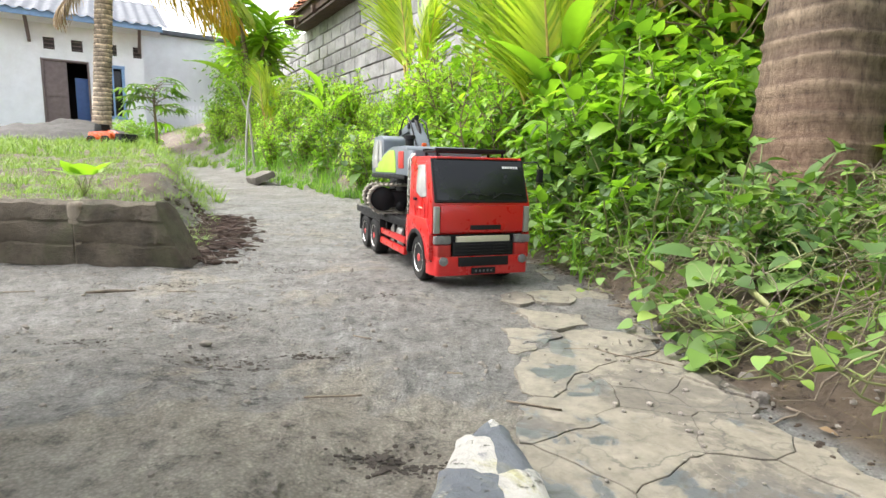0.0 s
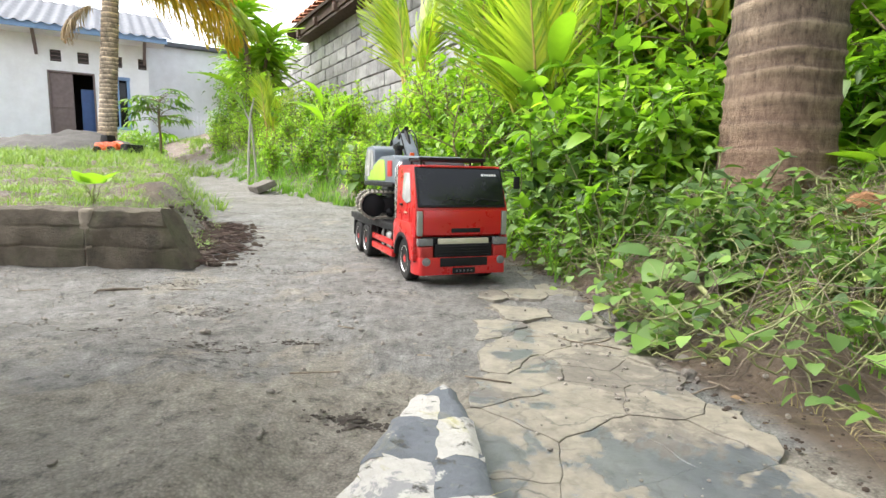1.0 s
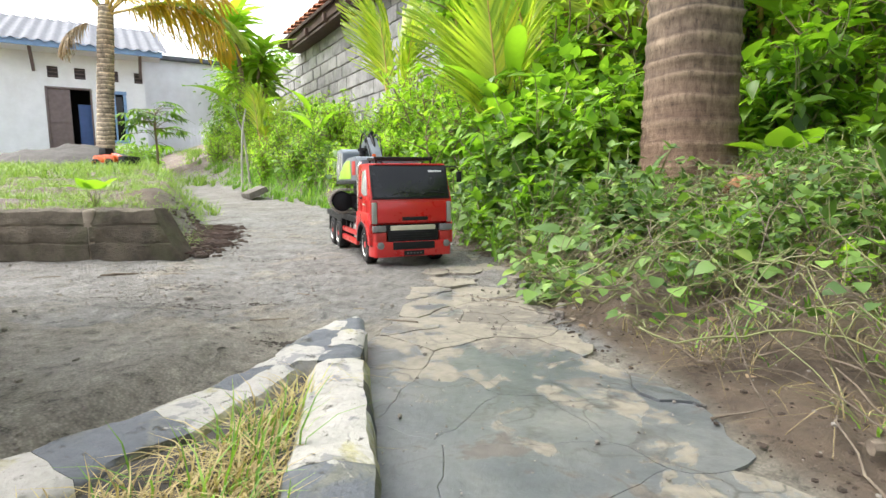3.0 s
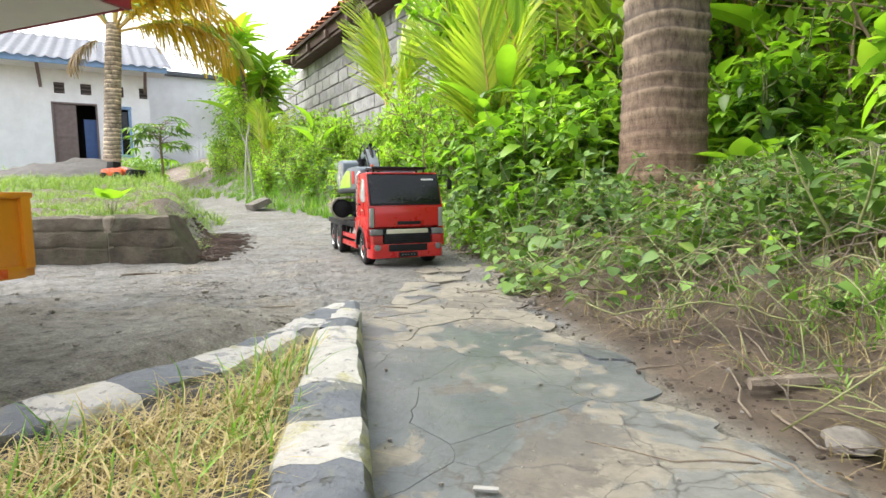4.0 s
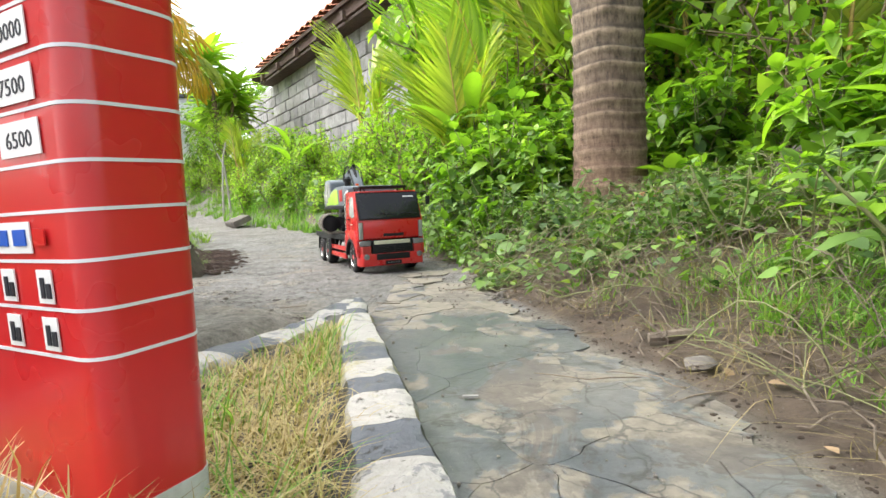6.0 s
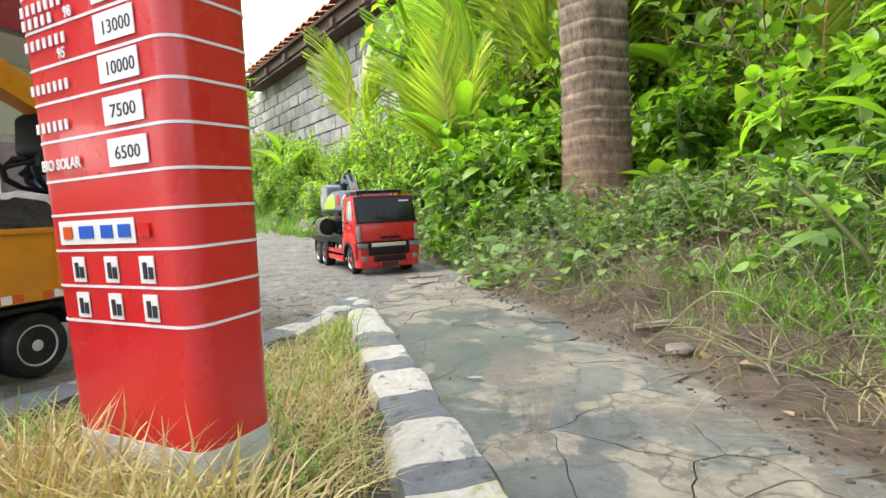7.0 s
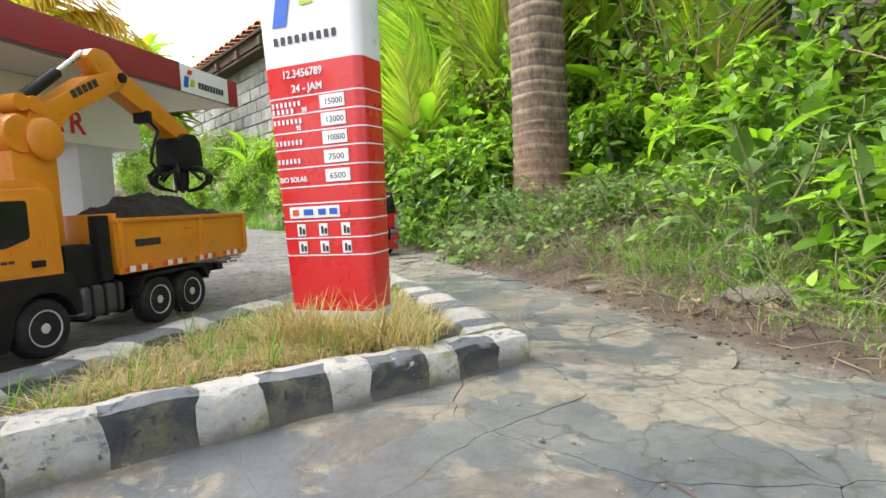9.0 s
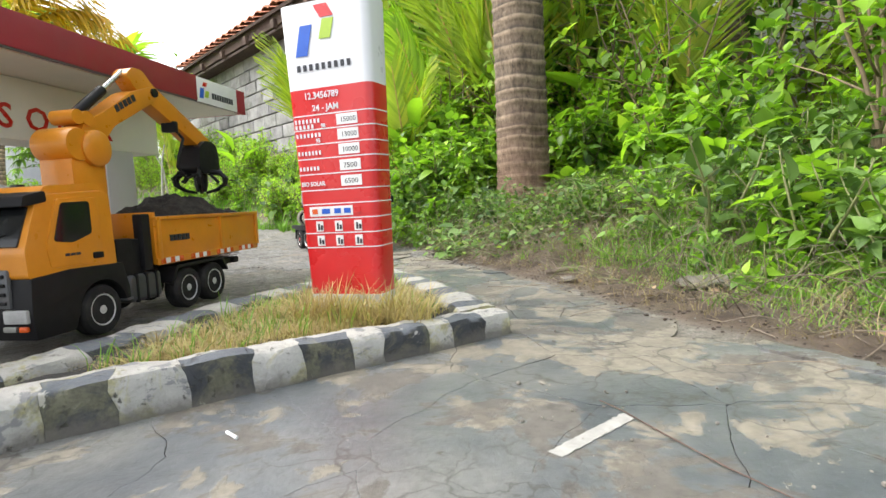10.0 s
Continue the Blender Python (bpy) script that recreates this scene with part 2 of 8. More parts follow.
def bark_mat(name="palm_bark", lift=(1.0, 1.0, 1.0)):
    """Palm bark: pale ring scars, fine vertical cracks, reddish near the foot."""
    m, t, b = nodes(name)
    p = object_place(t)
    mp = t.nodes.new("ShaderNodeMapping")
    mp.inputs["Scale"].default_value = (1, 1, 0.34)
    t.links.new(p, mp.inputs[0])
    streak = noise_of(t, 70, 8, 0.8, mp.outputs[0])
    blot = noise_of(t, 9, 6, 0.65, p)
    mq = t.nodes.new("ShaderNodeMapping")
    mq.inputs["Scale"].default_value = (0.22, 0.22, 3.2)
    t.links.new(p, mq.inputs[0])
    fibre = noise_of(t, 34, 7, 0.78, mq.outputs[0], 0.3)
    c = ramp(t, streak, [(0.34, (0.030, 0.024, 0.019)), (0.44, (0.135, 0.108, 0.085)), (0.56, (0.225, 0.188, 0.152)), (0.70, (0.33, 0.28, 0.228))])
    scar = t.nodes.new("ShaderNodeVertexColor")
    scar.layer_name = "scar"
    ss = t.nodes.new("ShaderNodeSeparateColor")
    t.links.new(scar.outputs[0], ss.inputs[0])
    pale = maths(t, "MULTIPLY", maths(t, "MULTIPLY", ss.outputs[0], ramp(t, streak, [(0.34, grey(0.2)), (0.52, grey(0.95))])), ramp(t, blot, [(0.36, grey(0.25)), (0.55, grey(1.0))]))
    c = mix(t, pale, c, (0.43, 0.37, 0.30))
    c = mix(t, maths(t, "MULTIPLY", ss.outputs[1], ramp(t, blot, [(0.35, grey(0.95)), (0.62, grey(0.35))])), c, (0.022, 0.017, 0.013))
    c = mix(t, 1.0, c, ramp(t, blot, [(0.34, grey(0.55)), (0.50, grey(1.0)), (0.66, grey(1.25))]), "MULTIPLY")
    gash = ramp(t, fibre, [(0.30, grey(0.9)), (0.37, grey(0.0))])
    c = mix(t, gash, c, (0.030, 0.022, 0.017))
    sep = t.nodes.new("ShaderNodeSeparateXYZ")
    t.links.new(p, sep.inputs[0])
    foot = ramp(t, sep.outputs[2], [(0.05, grey(0.6)), (0.42, grey(0.0))])
    c = mix(t, foot, c, ramp(t, maths(t, "ADD", maths(t, "MULTIPLY", streak, 0.5), maths(t, "MULTIPLY", fibre, 0.5)), [(0.38, (0.07, 0.04, 0.028)), (0.5, (0.24, 0.15, 0.11)), (0.62, (0.40, 0.29, 0.225))]))
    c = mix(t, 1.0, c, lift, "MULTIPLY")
    t.links.new(c, b.inputs["Base Color"])
    b.inputs["Roughness"].default_value = 0.85
    bump(t, b, maths(t, "ADD", maths(t, "MULTIPLY", streak, 0.8), maths(t, "MULTIPLY", fibre, 0.2)), 1.0, 0.02)
    return m


def glass_mat(name, tint, rough=0.08):
    m, t, b = nodes(name)
    f = noise_of(t, 30, 5, 0.7, object_place(t))
    t.links.new(ramp(t, f, [(0.35, grey(rough)), (0.75, grey(rough + 0.25))]), b.inputs["Roughness"])
    t.links.new(ramp(t, f, [(0.3, tint), (0.8, tuple(c * 1.6 + 0.004 for c in tint))]), b.inputs["Base Color"])
    b.inputs["Specular IOR Level"].default_value = 0.4
    return m


M_GROUND, M_PLATE = ground_mat(), cement_mat()
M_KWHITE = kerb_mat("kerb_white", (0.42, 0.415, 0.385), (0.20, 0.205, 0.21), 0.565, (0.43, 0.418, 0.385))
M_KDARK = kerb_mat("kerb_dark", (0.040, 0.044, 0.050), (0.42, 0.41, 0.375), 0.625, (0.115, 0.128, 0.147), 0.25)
M_OLD = rock_mat("old_concrete", (0.055, 0.049, 0.041), (0.235, 0.21, 0.175), 11, 0.3)
M_CAST = rock_mat("cast_kerb", (0.040, 0.032, 0.022), (0.20, 0.162, 0.115), 22, 0.35, 1.0)
M_JOINT = rock_mat("kerb_mortar", (0.13, 0.105, 0.078), (0.30, 0.255, 0.195), 30)
M_BLOCK = rock_mat("wall_block", (0.217, 0.217, 0.217), (0.522, 0.515, 0.507), 7, 0.35)
M_MORTAR = rock_mat("mortar", (0.10, 0.10, 0.095), (0.22, 0.21, 0.20), 9)
M_STONE = rock_mat("pebble", (0.10, 0.09, 0.08), (0.42, 0.38, 0.33), 25)
M_HEAP = rock_mat("sand_heap", (0.042, 0.039, 0.036), (0.126, 0.117, 0.108), 9)
M_LOAD = rock_mat("dark_soil", (0.018, 0.014, 0.011), (0.10, 0.082, 0.066), 60)
M_CLOD = rock_mat("clod", (0.05, 0.036, 0.026), (0.17, 0.125, 0.09), 40)
M_BARK = bark_mat("palm_bark", (0.98, 0.88, 0.76))
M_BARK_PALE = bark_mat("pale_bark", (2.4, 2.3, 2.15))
M_WOOD = rock_mat("dry_wood", (0.10, 0.075, 0.055), (0.40, 0.33, 0.25), 40)
M_PALEWOOD = rock_mat("bleached_wood", (0.34, 0.32, 0.28), (0.66, 0.63, 0.57), 30)
M_BROWN = rock_mat("dark_timber", (0.05, 0.035, 0.028), (0.16, 0.10, 0.078), 12)
M_HUSK = rock_mat("husk", (0.16, 0.07, 0.03), (0.50, 0.26, 0.12), 30)
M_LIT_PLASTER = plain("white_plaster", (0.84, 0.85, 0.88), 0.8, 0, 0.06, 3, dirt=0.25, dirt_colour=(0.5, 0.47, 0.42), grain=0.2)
M_ROOFGREY = rock_mat("grey_roof", (0.085, 0.09, 0.105), (0.20, 0.212, 0.235), 5)
M_TILE = rock_mat("clay_tile", (0.30, 0.10, 0.05), (0.62, 0.27, 0.15), 4)
M_DEEPBLUE = plain("deep_blue_paint", (0.05, 0.11, 0.30), 0.5, 0, 0.15, 8)
M_BLUEPAINT = plain("blue_paint", (0.20, 0.33, 0.55), 0.55, 0, 0.15, 8)
M_DARKROOM = plain("dark_inside", (0.06, 0.05, 0.05), 0.8)
M_DOORWOOD = plain("door_wood", (0.17, 0.13, 0.125), 0.6, 0, 0.2, 10)

G_BRIGHT = leaf_mat("leaf_bright", (0.055, 0.135, 0.018), (0.33, 0.56, 0.05), (0.50, 0.61, 0.08))
G_MID = leaf_mat("leaf_mid", (0.036, 0.095, 0.016), (0.25, 0.45, 0.05), (0.42, 0.55, 0.08))
G_DEEP = leaf_mat("leaf_deep", (0.025, 0.072, 0.018), (0.18, 0.34, 0.055), None, 0.36)
G_LIME = leaf_mat("leaf_lime", (0.20, 0.36, 0.04), (0.42, 0.62, 0.07), (0.56, 0.64, 0.10))
G_PALM = leaf_mat("leaf_palm", (0.22, 0.34, 0.04), (0.50, 0.60, 0.08), (0.66, 0.56, 0.08), 0.35)
G_YELLOW = leaf_mat("leaf_yellow", (0.46, 0.36, 0.05), (0.78, 0.54, 0.06), (0.80, 0.44, 0.06), 0.45)
G_VINE = leaf_mat("leaf_vine", (0.022, 0.060, 0.014), (0.17, 0.30, 0.055), (0.36, 0.42, 0.10), 0.6, 0.35)
G_DULL = leaf_mat("leaf_dull", (0.045, 0.105, 0.030), (0.19, 0.31, 0.085), None, 0.5, 0.3)
G_GRASS = leaf_mat("grass_green", (0.08, 0.20, 0.025), (0.25, 0.45, 0.07), (0.42, 0.50, 0.14), 0.5, 0.35)
G_LAWN = leaf_mat("lawn", (0.109, 0.21, 0.0336), (0.286, 0.42, 0.0924), (0.42, 0.454, 0.168), 0.5, 0.35)
G_STRAW = leaf_mat("grass_dry", (0.26, 0.19, 0.08), (0.58, 0.47, 0.24), (0.34, 0.40, 0.09), 0.6, 0.3)
G_HAY = leaf_mat("hay", (0.13, 0.095, 0.045), (0.46, 0.37, 0.20), (0.30, 0.33, 0.10), 0.7, 0.25)
G_DEAD = leaf_mat("leaf_dead", (0.16, 0.10, 0.05), (0.42, 0.30, 0.18), None, 0.7, 0.15)
G_STEM = plain("green_stem", (0.17, 0.18, 0.07), 0.55, 0, 0.25, 30)
G_PETIOLE = plain("palm_petiole", (0.50, 0.36, 0.10), 0.5, 0, 0.3, 25)
G_TWIG = plain("twig", (0.20, 0.15, 0.09), 0.8, 0, 0.35, 30)

M_RED = plain("red_paint", (0.46, 0.012, 0.012), 0.33, 0, 0.10, 18, coat=0.35, dirt=0.12)
M_REDDARK = plain("dull_red_plastic", (0.36, 0.018, 0.014), 0.45, 0, 0.15, 25, dirt=0.2)
M_BLACK = plain("black_plastic", (0.010, 0.010, 0.011), 0.5, 0, 0.25, 40, dirt=0.15, dirt_colour=(0.05, 0.045, 0.04), spec=0.22)
M_TRACK = plain("track_steel", (0.22, 0.20, 0.165), 0.6, 0.1, 0.3, 40, dirt=0.4, dirt_colour=(0.28, 0.25, 0.20), spec=0.3)
M_RUBBER = plain("tyre_rubber", (0.018, 0.018, 0.018), 0.8, 0, 0.25, 40, dirt=0.35, dirt_colour=(0.11, 0.10, 0.085), spec=0.2)
M_CHROME = plain("dull_chrome", (0.55, 0.55, 0.53), 0.28, 0.9, 0.1, 50)
M_SILVER = plain("silver_paint", (0.32, 0.32, 0.30), 0.4, 0.5, 0.12, 50, dirt=0.2)
M_RIM = plain("bright_rim", (0.50, 0.50, 0.49), 0.45, 0.1, 0.15, 60, dirt=0.25)
M_TANK = plain("dark_tank", (0.06, 0.062, 0.066), 0.4, 0.3, 0.2, 30, dirt=0.25)
M_PLATE_GOLD = plain("pale_trim", (0.55, 0.52, 0.40), 0.4, 0.3, 0.15, 50)
M_WINDOW = glass_mat("dark_window", (0.006, 0.007, 0.008))
M_CLEAR = glass_mat("lamp_glass", (0.30, 0.30, 0.29), 0.1)
M_LAMP = glass_mat("dull_lamp", (0.13, 0.13, 0.125), 0.15)
M_WHITE = plain("white_sheet", (0.74, 0.74, 0.73), 0.5, 0, 0.05, 30, dirt=0.1)
M_AMBER = plain("amber_lens", (0.62, 0.10, 0.02), 0.25, 0, 0.1, 30)
M_YELLOW = plain("yellow_plastic", (0.60, 0.225, 0.012), 0.36, 0, 0.10, 20, coat=0.2, dirt=0.12)
M_GREYMETAL = plain("grey_plastic", (0.11, 0.113, 0.118), 0.45, 0.2, 0.15, 30, dirt=0.2)
M_EXGREY = plain("excavator_grey", (0.15, 0.175, 0.20), 0.42, 0.2, 0.15, 25, dirt=0.25)
M_EXGREEN = plain("excavator_green", (0.33, 0.55, 0.06), 0.4, 0, 0.1, 25, dirt=0.1)
M_SIGNRED = plain("sign_red", (0.57, 0.020, 0.022), 0.30, 0, 0.06, 8, coat=0.3, dirt=0.08)
M_SIGNWHITE = plain("sign_white", (0.70, 0.72, 0.74), 0.35, 0, 0.04, 8, coat=0.2, dirt=0.08)
M_SIGNBASE = plain("sign_foot", (0.58, 0.59, 0.58), 0.75, 0, 0.15, 30, dirt=0.5)
M_INK = plain("ink_black", (0.02, 0.022, 0.03), 0.5)
M_BLUE = plain("sign_blue", (0.015, 0.10, 0.50), 0.4)
M_GREEN = plain("sign_green", (0.36, 0.52, 0.05), 0.4)
M_MAROON = plain("maroon_fascia", (0.28, 0.02, 0.035), 0.5, 0, 0.12, 10, dirt=0.25)
M_CREAM = plain("cream_board", (0.76, 0.76, 0.70), 0.6, 0, 0.06, 6, dirt=0.15)
M_STRIPE = plain("road_paint", (0.30, 0.295, 0.275), 0.8, 0, 0.2, 60, dirt=0.9, dirt_colour=(0.19, 0.18, 0.16))
M_POST = plain("post_grey", (0.52, 0.54, 0.55), 0.55, 0, 0.05, 8, dirt=0.12)


# building blocks
def empty(name, m, label, category, group="", kind=""):
    ob = new(name)
    ob.empty_display_size = 0.02
    ob.matrix_basis = m
    return tagged(ob, label, category, group, kind)


def mesh_of(name, bm, mat, smooth=True):
    me = bpy.data.meshes.new(name)
    bm.normal_update()
    bm.to_mesh(me)
    bm.free()
    me.materials.append(mat)
    if smooth:
        me.shade_smooth()
        me.set_sharp_from_angle(angle=radians(38))
    return me


def part(name, bm, mat, parent, label="", m=None, smooth=True):
    me = bm if isinstance(bm, bpy.types.Mesh) else mesh_of(name, bm, mat, smooth)
    ob = new(name, me)
    ob.parent = parent
    if m is not None:
        ob.matrix_basis = m
    return tagged(ob, label)


def raw(name, verts, faces, mat, smooth=False):
    me = bpy.data.meshes.new(name)
    me.from_pydata(verts, [], faces)
    me.materials.append(mat)
    if smooth:
        me.shade_smooth()
    return me


def box(c, s, bevel=0.002, segments=2, bm=None, rot=None):
    """A box by centre and size with rounded edges."""
    bm2 = bmesh.new()
    bmesh.ops.create_cube(bm2, size=1.0)
    bmesh.ops.scale(bm2, vec=s, verts=bm2.verts)
    if bevel:
        bmesh.ops.bevel(bm2, geom=bm2.edges[:], offset=min(bevel, min(s) * 0.45), segments=segments, affect="EDGES", profile=0.6)
    bmesh.ops.transform(bm2, matrix=Matrix.Translation(c) @ (rot or Matrix.Identity(4)), verts=bm2.verts)
    return join(bm, bm2)


def join(bm, extra):
    if bm is None:
        return extra
    me = bpy.data.meshes.new("tmp")
    extra.to_mesh(me)
    extra.free()
    bm.from_mesh(me)
    bpy.data.meshes.remove(me)
    return bm


def profile(pts, x0, x1, bevel=0.003, segments=2, bm=None, axis="x"):
    """A closed outline in (y, z), drawn out along x, with rounded edges. axis y: the outline lies in (x, z)."""
    b = bmesh.new()
    if axis == "x":
        vs = [b.verts.new((x0, y, z)) for y, z in pts]
        way = (x1 - x0, 0, 0)
    elif axis == "y":
        vs = [b.verts.new((y, x0, z)) for y, z in pts]
        way = (0, x1 - x0, 0)
    else:
        vs = [b.verts.new((y, z, x0)) for y, z in pts]
        way = (0, 0, x1 - x0)
    f = b.faces.new(vs)
    out = bmesh.ops.extrude_face_region(b, geom=[f])
    bmesh.ops.translate(b, vec=way, verts=[v for v in out["geom"] if isinstance(v, bmesh.types.BMVert)])
    bmesh.ops.recalc_face_normals(b, faces=b.faces[:])
    if bevel:
        bmesh.ops.bevel(b, geom=b.edges[:], offset=bevel, segments=segments, affect="EDGES", profile=0.6, clamp_overlap=True)
    return join(bm, b)


def lathe(pts, steps=28, bm=None, m=None):
    """Turns an outline of (radius, height along x) about the x axis."""
    b = bmesh.new()
    rings = []
    for r, x in pts:
        rings.append([b.verts.new((x, r * math.cos(2 * math.pi * i / steps), r * math.sin(2 * math.pi * i / steps))) for i in range(steps)])
    for a, c in zip(rings, rings[1:]):
        for i in range(steps):
            b.faces.new((a[i], a[(i + 1) % steps], c[(i + 1) % steps], c[i]))
    if pts[0][0] > 1e-5:
        b.faces.new(rings[0][::-1])
    if pts[-1][0] > 1e-5:
        b.faces.new(rings[-1])
    bmesh.ops.remove_doubles(b, verts=b.verts[:], dist=1e-6)
    bmesh.ops.recalc_face_normals(b, faces=b.faces[:])
    if m is not None:
        bmesh.ops.transform(b, matrix=m, verts=b.verts)
    return join(bm, b)


def tube_data(path, radii, sides=6):
    """Verts and faces of a tube along a list of points."""
    vs, fs = [], []
    path = [Vector(p) for p in path]
    side = Vector((0.31, 0.77, 0.55))
    for i, p in enumerate(path):
        d = (path[min(i + 1, len(path) - 1)] - path[max(i - 1, 0)]).normalized()
        a = d.cross(side)
        a = a.normalized() if a.length > 1e-4 else d.orthogonal().normalized()
        b = d.cross(a)
        r = radii[i] if hasattr(radii, "__len__") else radii
        for k in range(sides):
            an = 2 * math.pi * k / sides
            vs.append(p + a * (r * math.cos(an)) + b * (r * math.sin(an)))
    for i in range(len(path) - 1):
        for k in range(sides):
            q, w = i * sides + k, i * sides + (k + 1) % sides
            fs.append((q, w, w + sides, q + sides))
    fs.append(tuple(range(sides))[::-1])
    fs.append(tuple(range(len(vs) - sides, len(vs))))
    return vs, fs


def tube(path, radii, sides=8, bm=None):
    vs, fs = tube_data(path, radii, sides)
    b = bmesh.new()
    bv = [b.verts.new(v) for v in vs]
    for f in fs:
        b.faces.new([bv[i] for i in f])
    bmesh.ops.recalc_face_normals(b, faces=b.faces[:])
    return join(bm, b)


class Heap:
    """Gathers verts and faces of many small pieces into one mesh."""

    def __init__(self):
        self.v, self.f = [], []

    def add(self, verts, faces):
        o = len(self.v)
        self.v.extend(verts)
        self.f.extend(tuple(i + o for i in f) for f in faces)

    def tube(self, path, radii, sides=5):
        self.add(*tube_data(path, radii, sides))

    def mesh(self, name, mat, smooth=True):
        return raw(name, [tuple(v) for v in self.v], self.f, mat, smooth)


def writing(text, size, mat, parent, m, name="lettering", bold=0.0, squeeze=1.0):
    """Flat lettering in the built-in font, as a mesh, its left foot at m."""
    cu = bpy.data.curves.new("lettering", "FONT")
    cu.body, cu.size, cu.extrude, cu.offset, cu.resolution_u = text, size, 0.0003, bold, 2
    tmp = bpy.data.objects.new("lettering", cu)
    me = bpy.data.meshes.new_from_object(tmp)
    bpy.data.objects.remove(tmp)
    me.transform(Matrix.Diagonal((squeeze, 1, 1, 1)))
    me.materials.clear()
    me.materials.append(mat)
    return part(name, me, mat, parent, "", m)


def smooth_step(a, b, x):
    k = np.clip((x - a) / (b - a), 0, 1)
    return k * k * (3 - 2 * k)


# the lie of the land
EDGE_Y = [-8, -3, -1.5, -0.69, -0.45, 0, 0.17, 0.38, 0.56, 0.95, 1.55, 2.5, 3.3, 4.2, 6, 9, 16, 40]
EDGE_X = [2.2, 0.9, 0.66, 0.52, 0.445, 0.41, 0.38, 0.33, 0.30, 0.29, 0.145, -0.085, -0.62, -1.30, -2.45, -4.5, -8.4, -24]
LEFT_Y = [1.15, 1.3, 2.0, 3.0, 4.2, 6, 9, 16, 40]
LEFT_X = [-0.60, -0.63, -0.86, -1.35, -2.05, -3.1, -5.4, -9.6, -26]


# small hollows in the lane: place, breadth, crumbs
SPOTS = ((-0.03, 0.395, 0.020, 90), (-0.36, 0.775, 0.030, 60), (-0.155, 0.62, 0.018, 40), (-0.42, 0.61, 0.02, 30), (-0.24, 0.575, 0.03, 60), (-0.33, 1.15, 0.03, 40), (0.27, 1.2, 0.03, 60), (-0.5, 1.0, 0.03, 40), (-0.12, 0.93, 0.02, 30))


def wob(x, y, s, seed=0.0):
    """Cheap smooth unevenness, about -1 to 1."""
    return (np.sin(x * s * 1.7 + seed) * np.cos(y * s * 1.3 - seed * 2) + np.sin(x * s * 0.7 + y * s * 1.9 + seed * 3) * 0.7
            + np.sin(x * s * 3.1 - y * s * 2.3 + seed) * 0.4) / 2.1


def land(x, y):
    """Height of the ground, and its cover: washed cement, planted soil, pale dust."""
    x, y = np.asarray(x, float), np.asarray(y, float)
    e = np.interp(y, EDGE_Y, EDGE_X) + 0.018 * wob(x, y, 9, 2.0)
    l = np.interp(y, LEFT_Y, LEFT_X, left=-99, right=-26) + 0.03 * wob(x, y, 8, 1.0)
    path = np.interp(y, [-50, 2.3, 4, 6, 9, 16, 40], [0, 0, 0.08, 0.20, 0.38, 0.80, 1.4])
    d = x - e
    d0 = np.interp(y, [-2, -0.4, 0.3, 0.8], [0.34, 0.26, 0.10, 0.02])
    slope = np.interp(y, [-1, 0.2, 1.15, 2.5, 4], [0.30, 0.33, 0.50, 0.75, 0.9])
    cap = np.interp(y, [-1, 0.5, 1.6, 2.6, 4, 8], [0.24, 0.26, 0.28, 0.5, 0.72, 0.8])
    rise = np.maximum(d - d0, 0) * slope
    bank = cap * (1 - np.exp(-rise / cap)) * smooth_step(-0.02, 0.12, d)
    # planted soil right of the path, uneven
    right = smooth_step(0.0, 0.10, d)
    z = path + bank + 0.004 * smooth_step(-0.02, 0.03, d) + right * (0.012 * wob(x, y, 14, 0.4) + 0.008 * wob(x, y, 37, 4))
    # terrace on the other side, held by the old kerb
    lt = smooth_step(0.0, 0.22, l - x) * (y > 1.19)
    terr = np.interp(y, [1.1, 1.2, 3, 6, 9, 16, 40], [0.10, 0.115, 0.25, 0.43, 0.56, 0.88, 1.4])
    z = np.where(lt > 0, z * (1 - lt) + np.maximum(terr, path) * lt + 0.02 * lt * wob(x, y, 6, 3), z)
    # low swell where the tipper stands
    z = z + 0.0235 * np.clip(1.25 - np.hypot((x + 0.47) / 0.42, (y + 0.06) / 0.62), 0, 0.25) * 4 * smooth_step(0.04, 0.10, np.interp(y, [-0.9, -0.5, -0.2, 0.04, 0.4], [-0.75, -0.42, -0.27, -0.10, 0.0]) - x)
    # worn, bumpy earth lane
    lane = (1 - right) * (1 - lt)
    cem = lane * smooth_step(0.0, 0.06, x - np.interp(y, [-9, -0.5, 0.4, 0.7, 1.05], [-9, -9, 0.05, 0.14, 0.5]))
    cem = np.where(y > 1.05, 0, cem)
    rough = lane * (1 - cem)
    z = z + rough * (0.004 * wob(x, y, 21, 1.5) + 0.0028 * wob(x, y, 55, 2.5) + 0.0016 * wob(x, y, 110, 5.5)) - 0.0018 * cem
    for cx, cy, wide, _ in SPOTS:
        z = z - 0.007 * rough * np.exp(-((x - cx + 0.01 * np.sin(y * 90)) / (wide * 1.3)) ** 2 - ((y - cy + 0.006 * np.sin(x * 110)) / (wide * 0.5)) ** 2)
    turf = np.clip(smooth_step(-0.005, 0.03, d) + lt + smooth_step(6, 8, y), 0, 1)
    dust = lane * smooth_step(2.4, 4.2, y) * (1 - smooth_step(6, 8, y))
    return z, cem, turf, dust


def height(x, y):
    return float(land(x, y)[0])


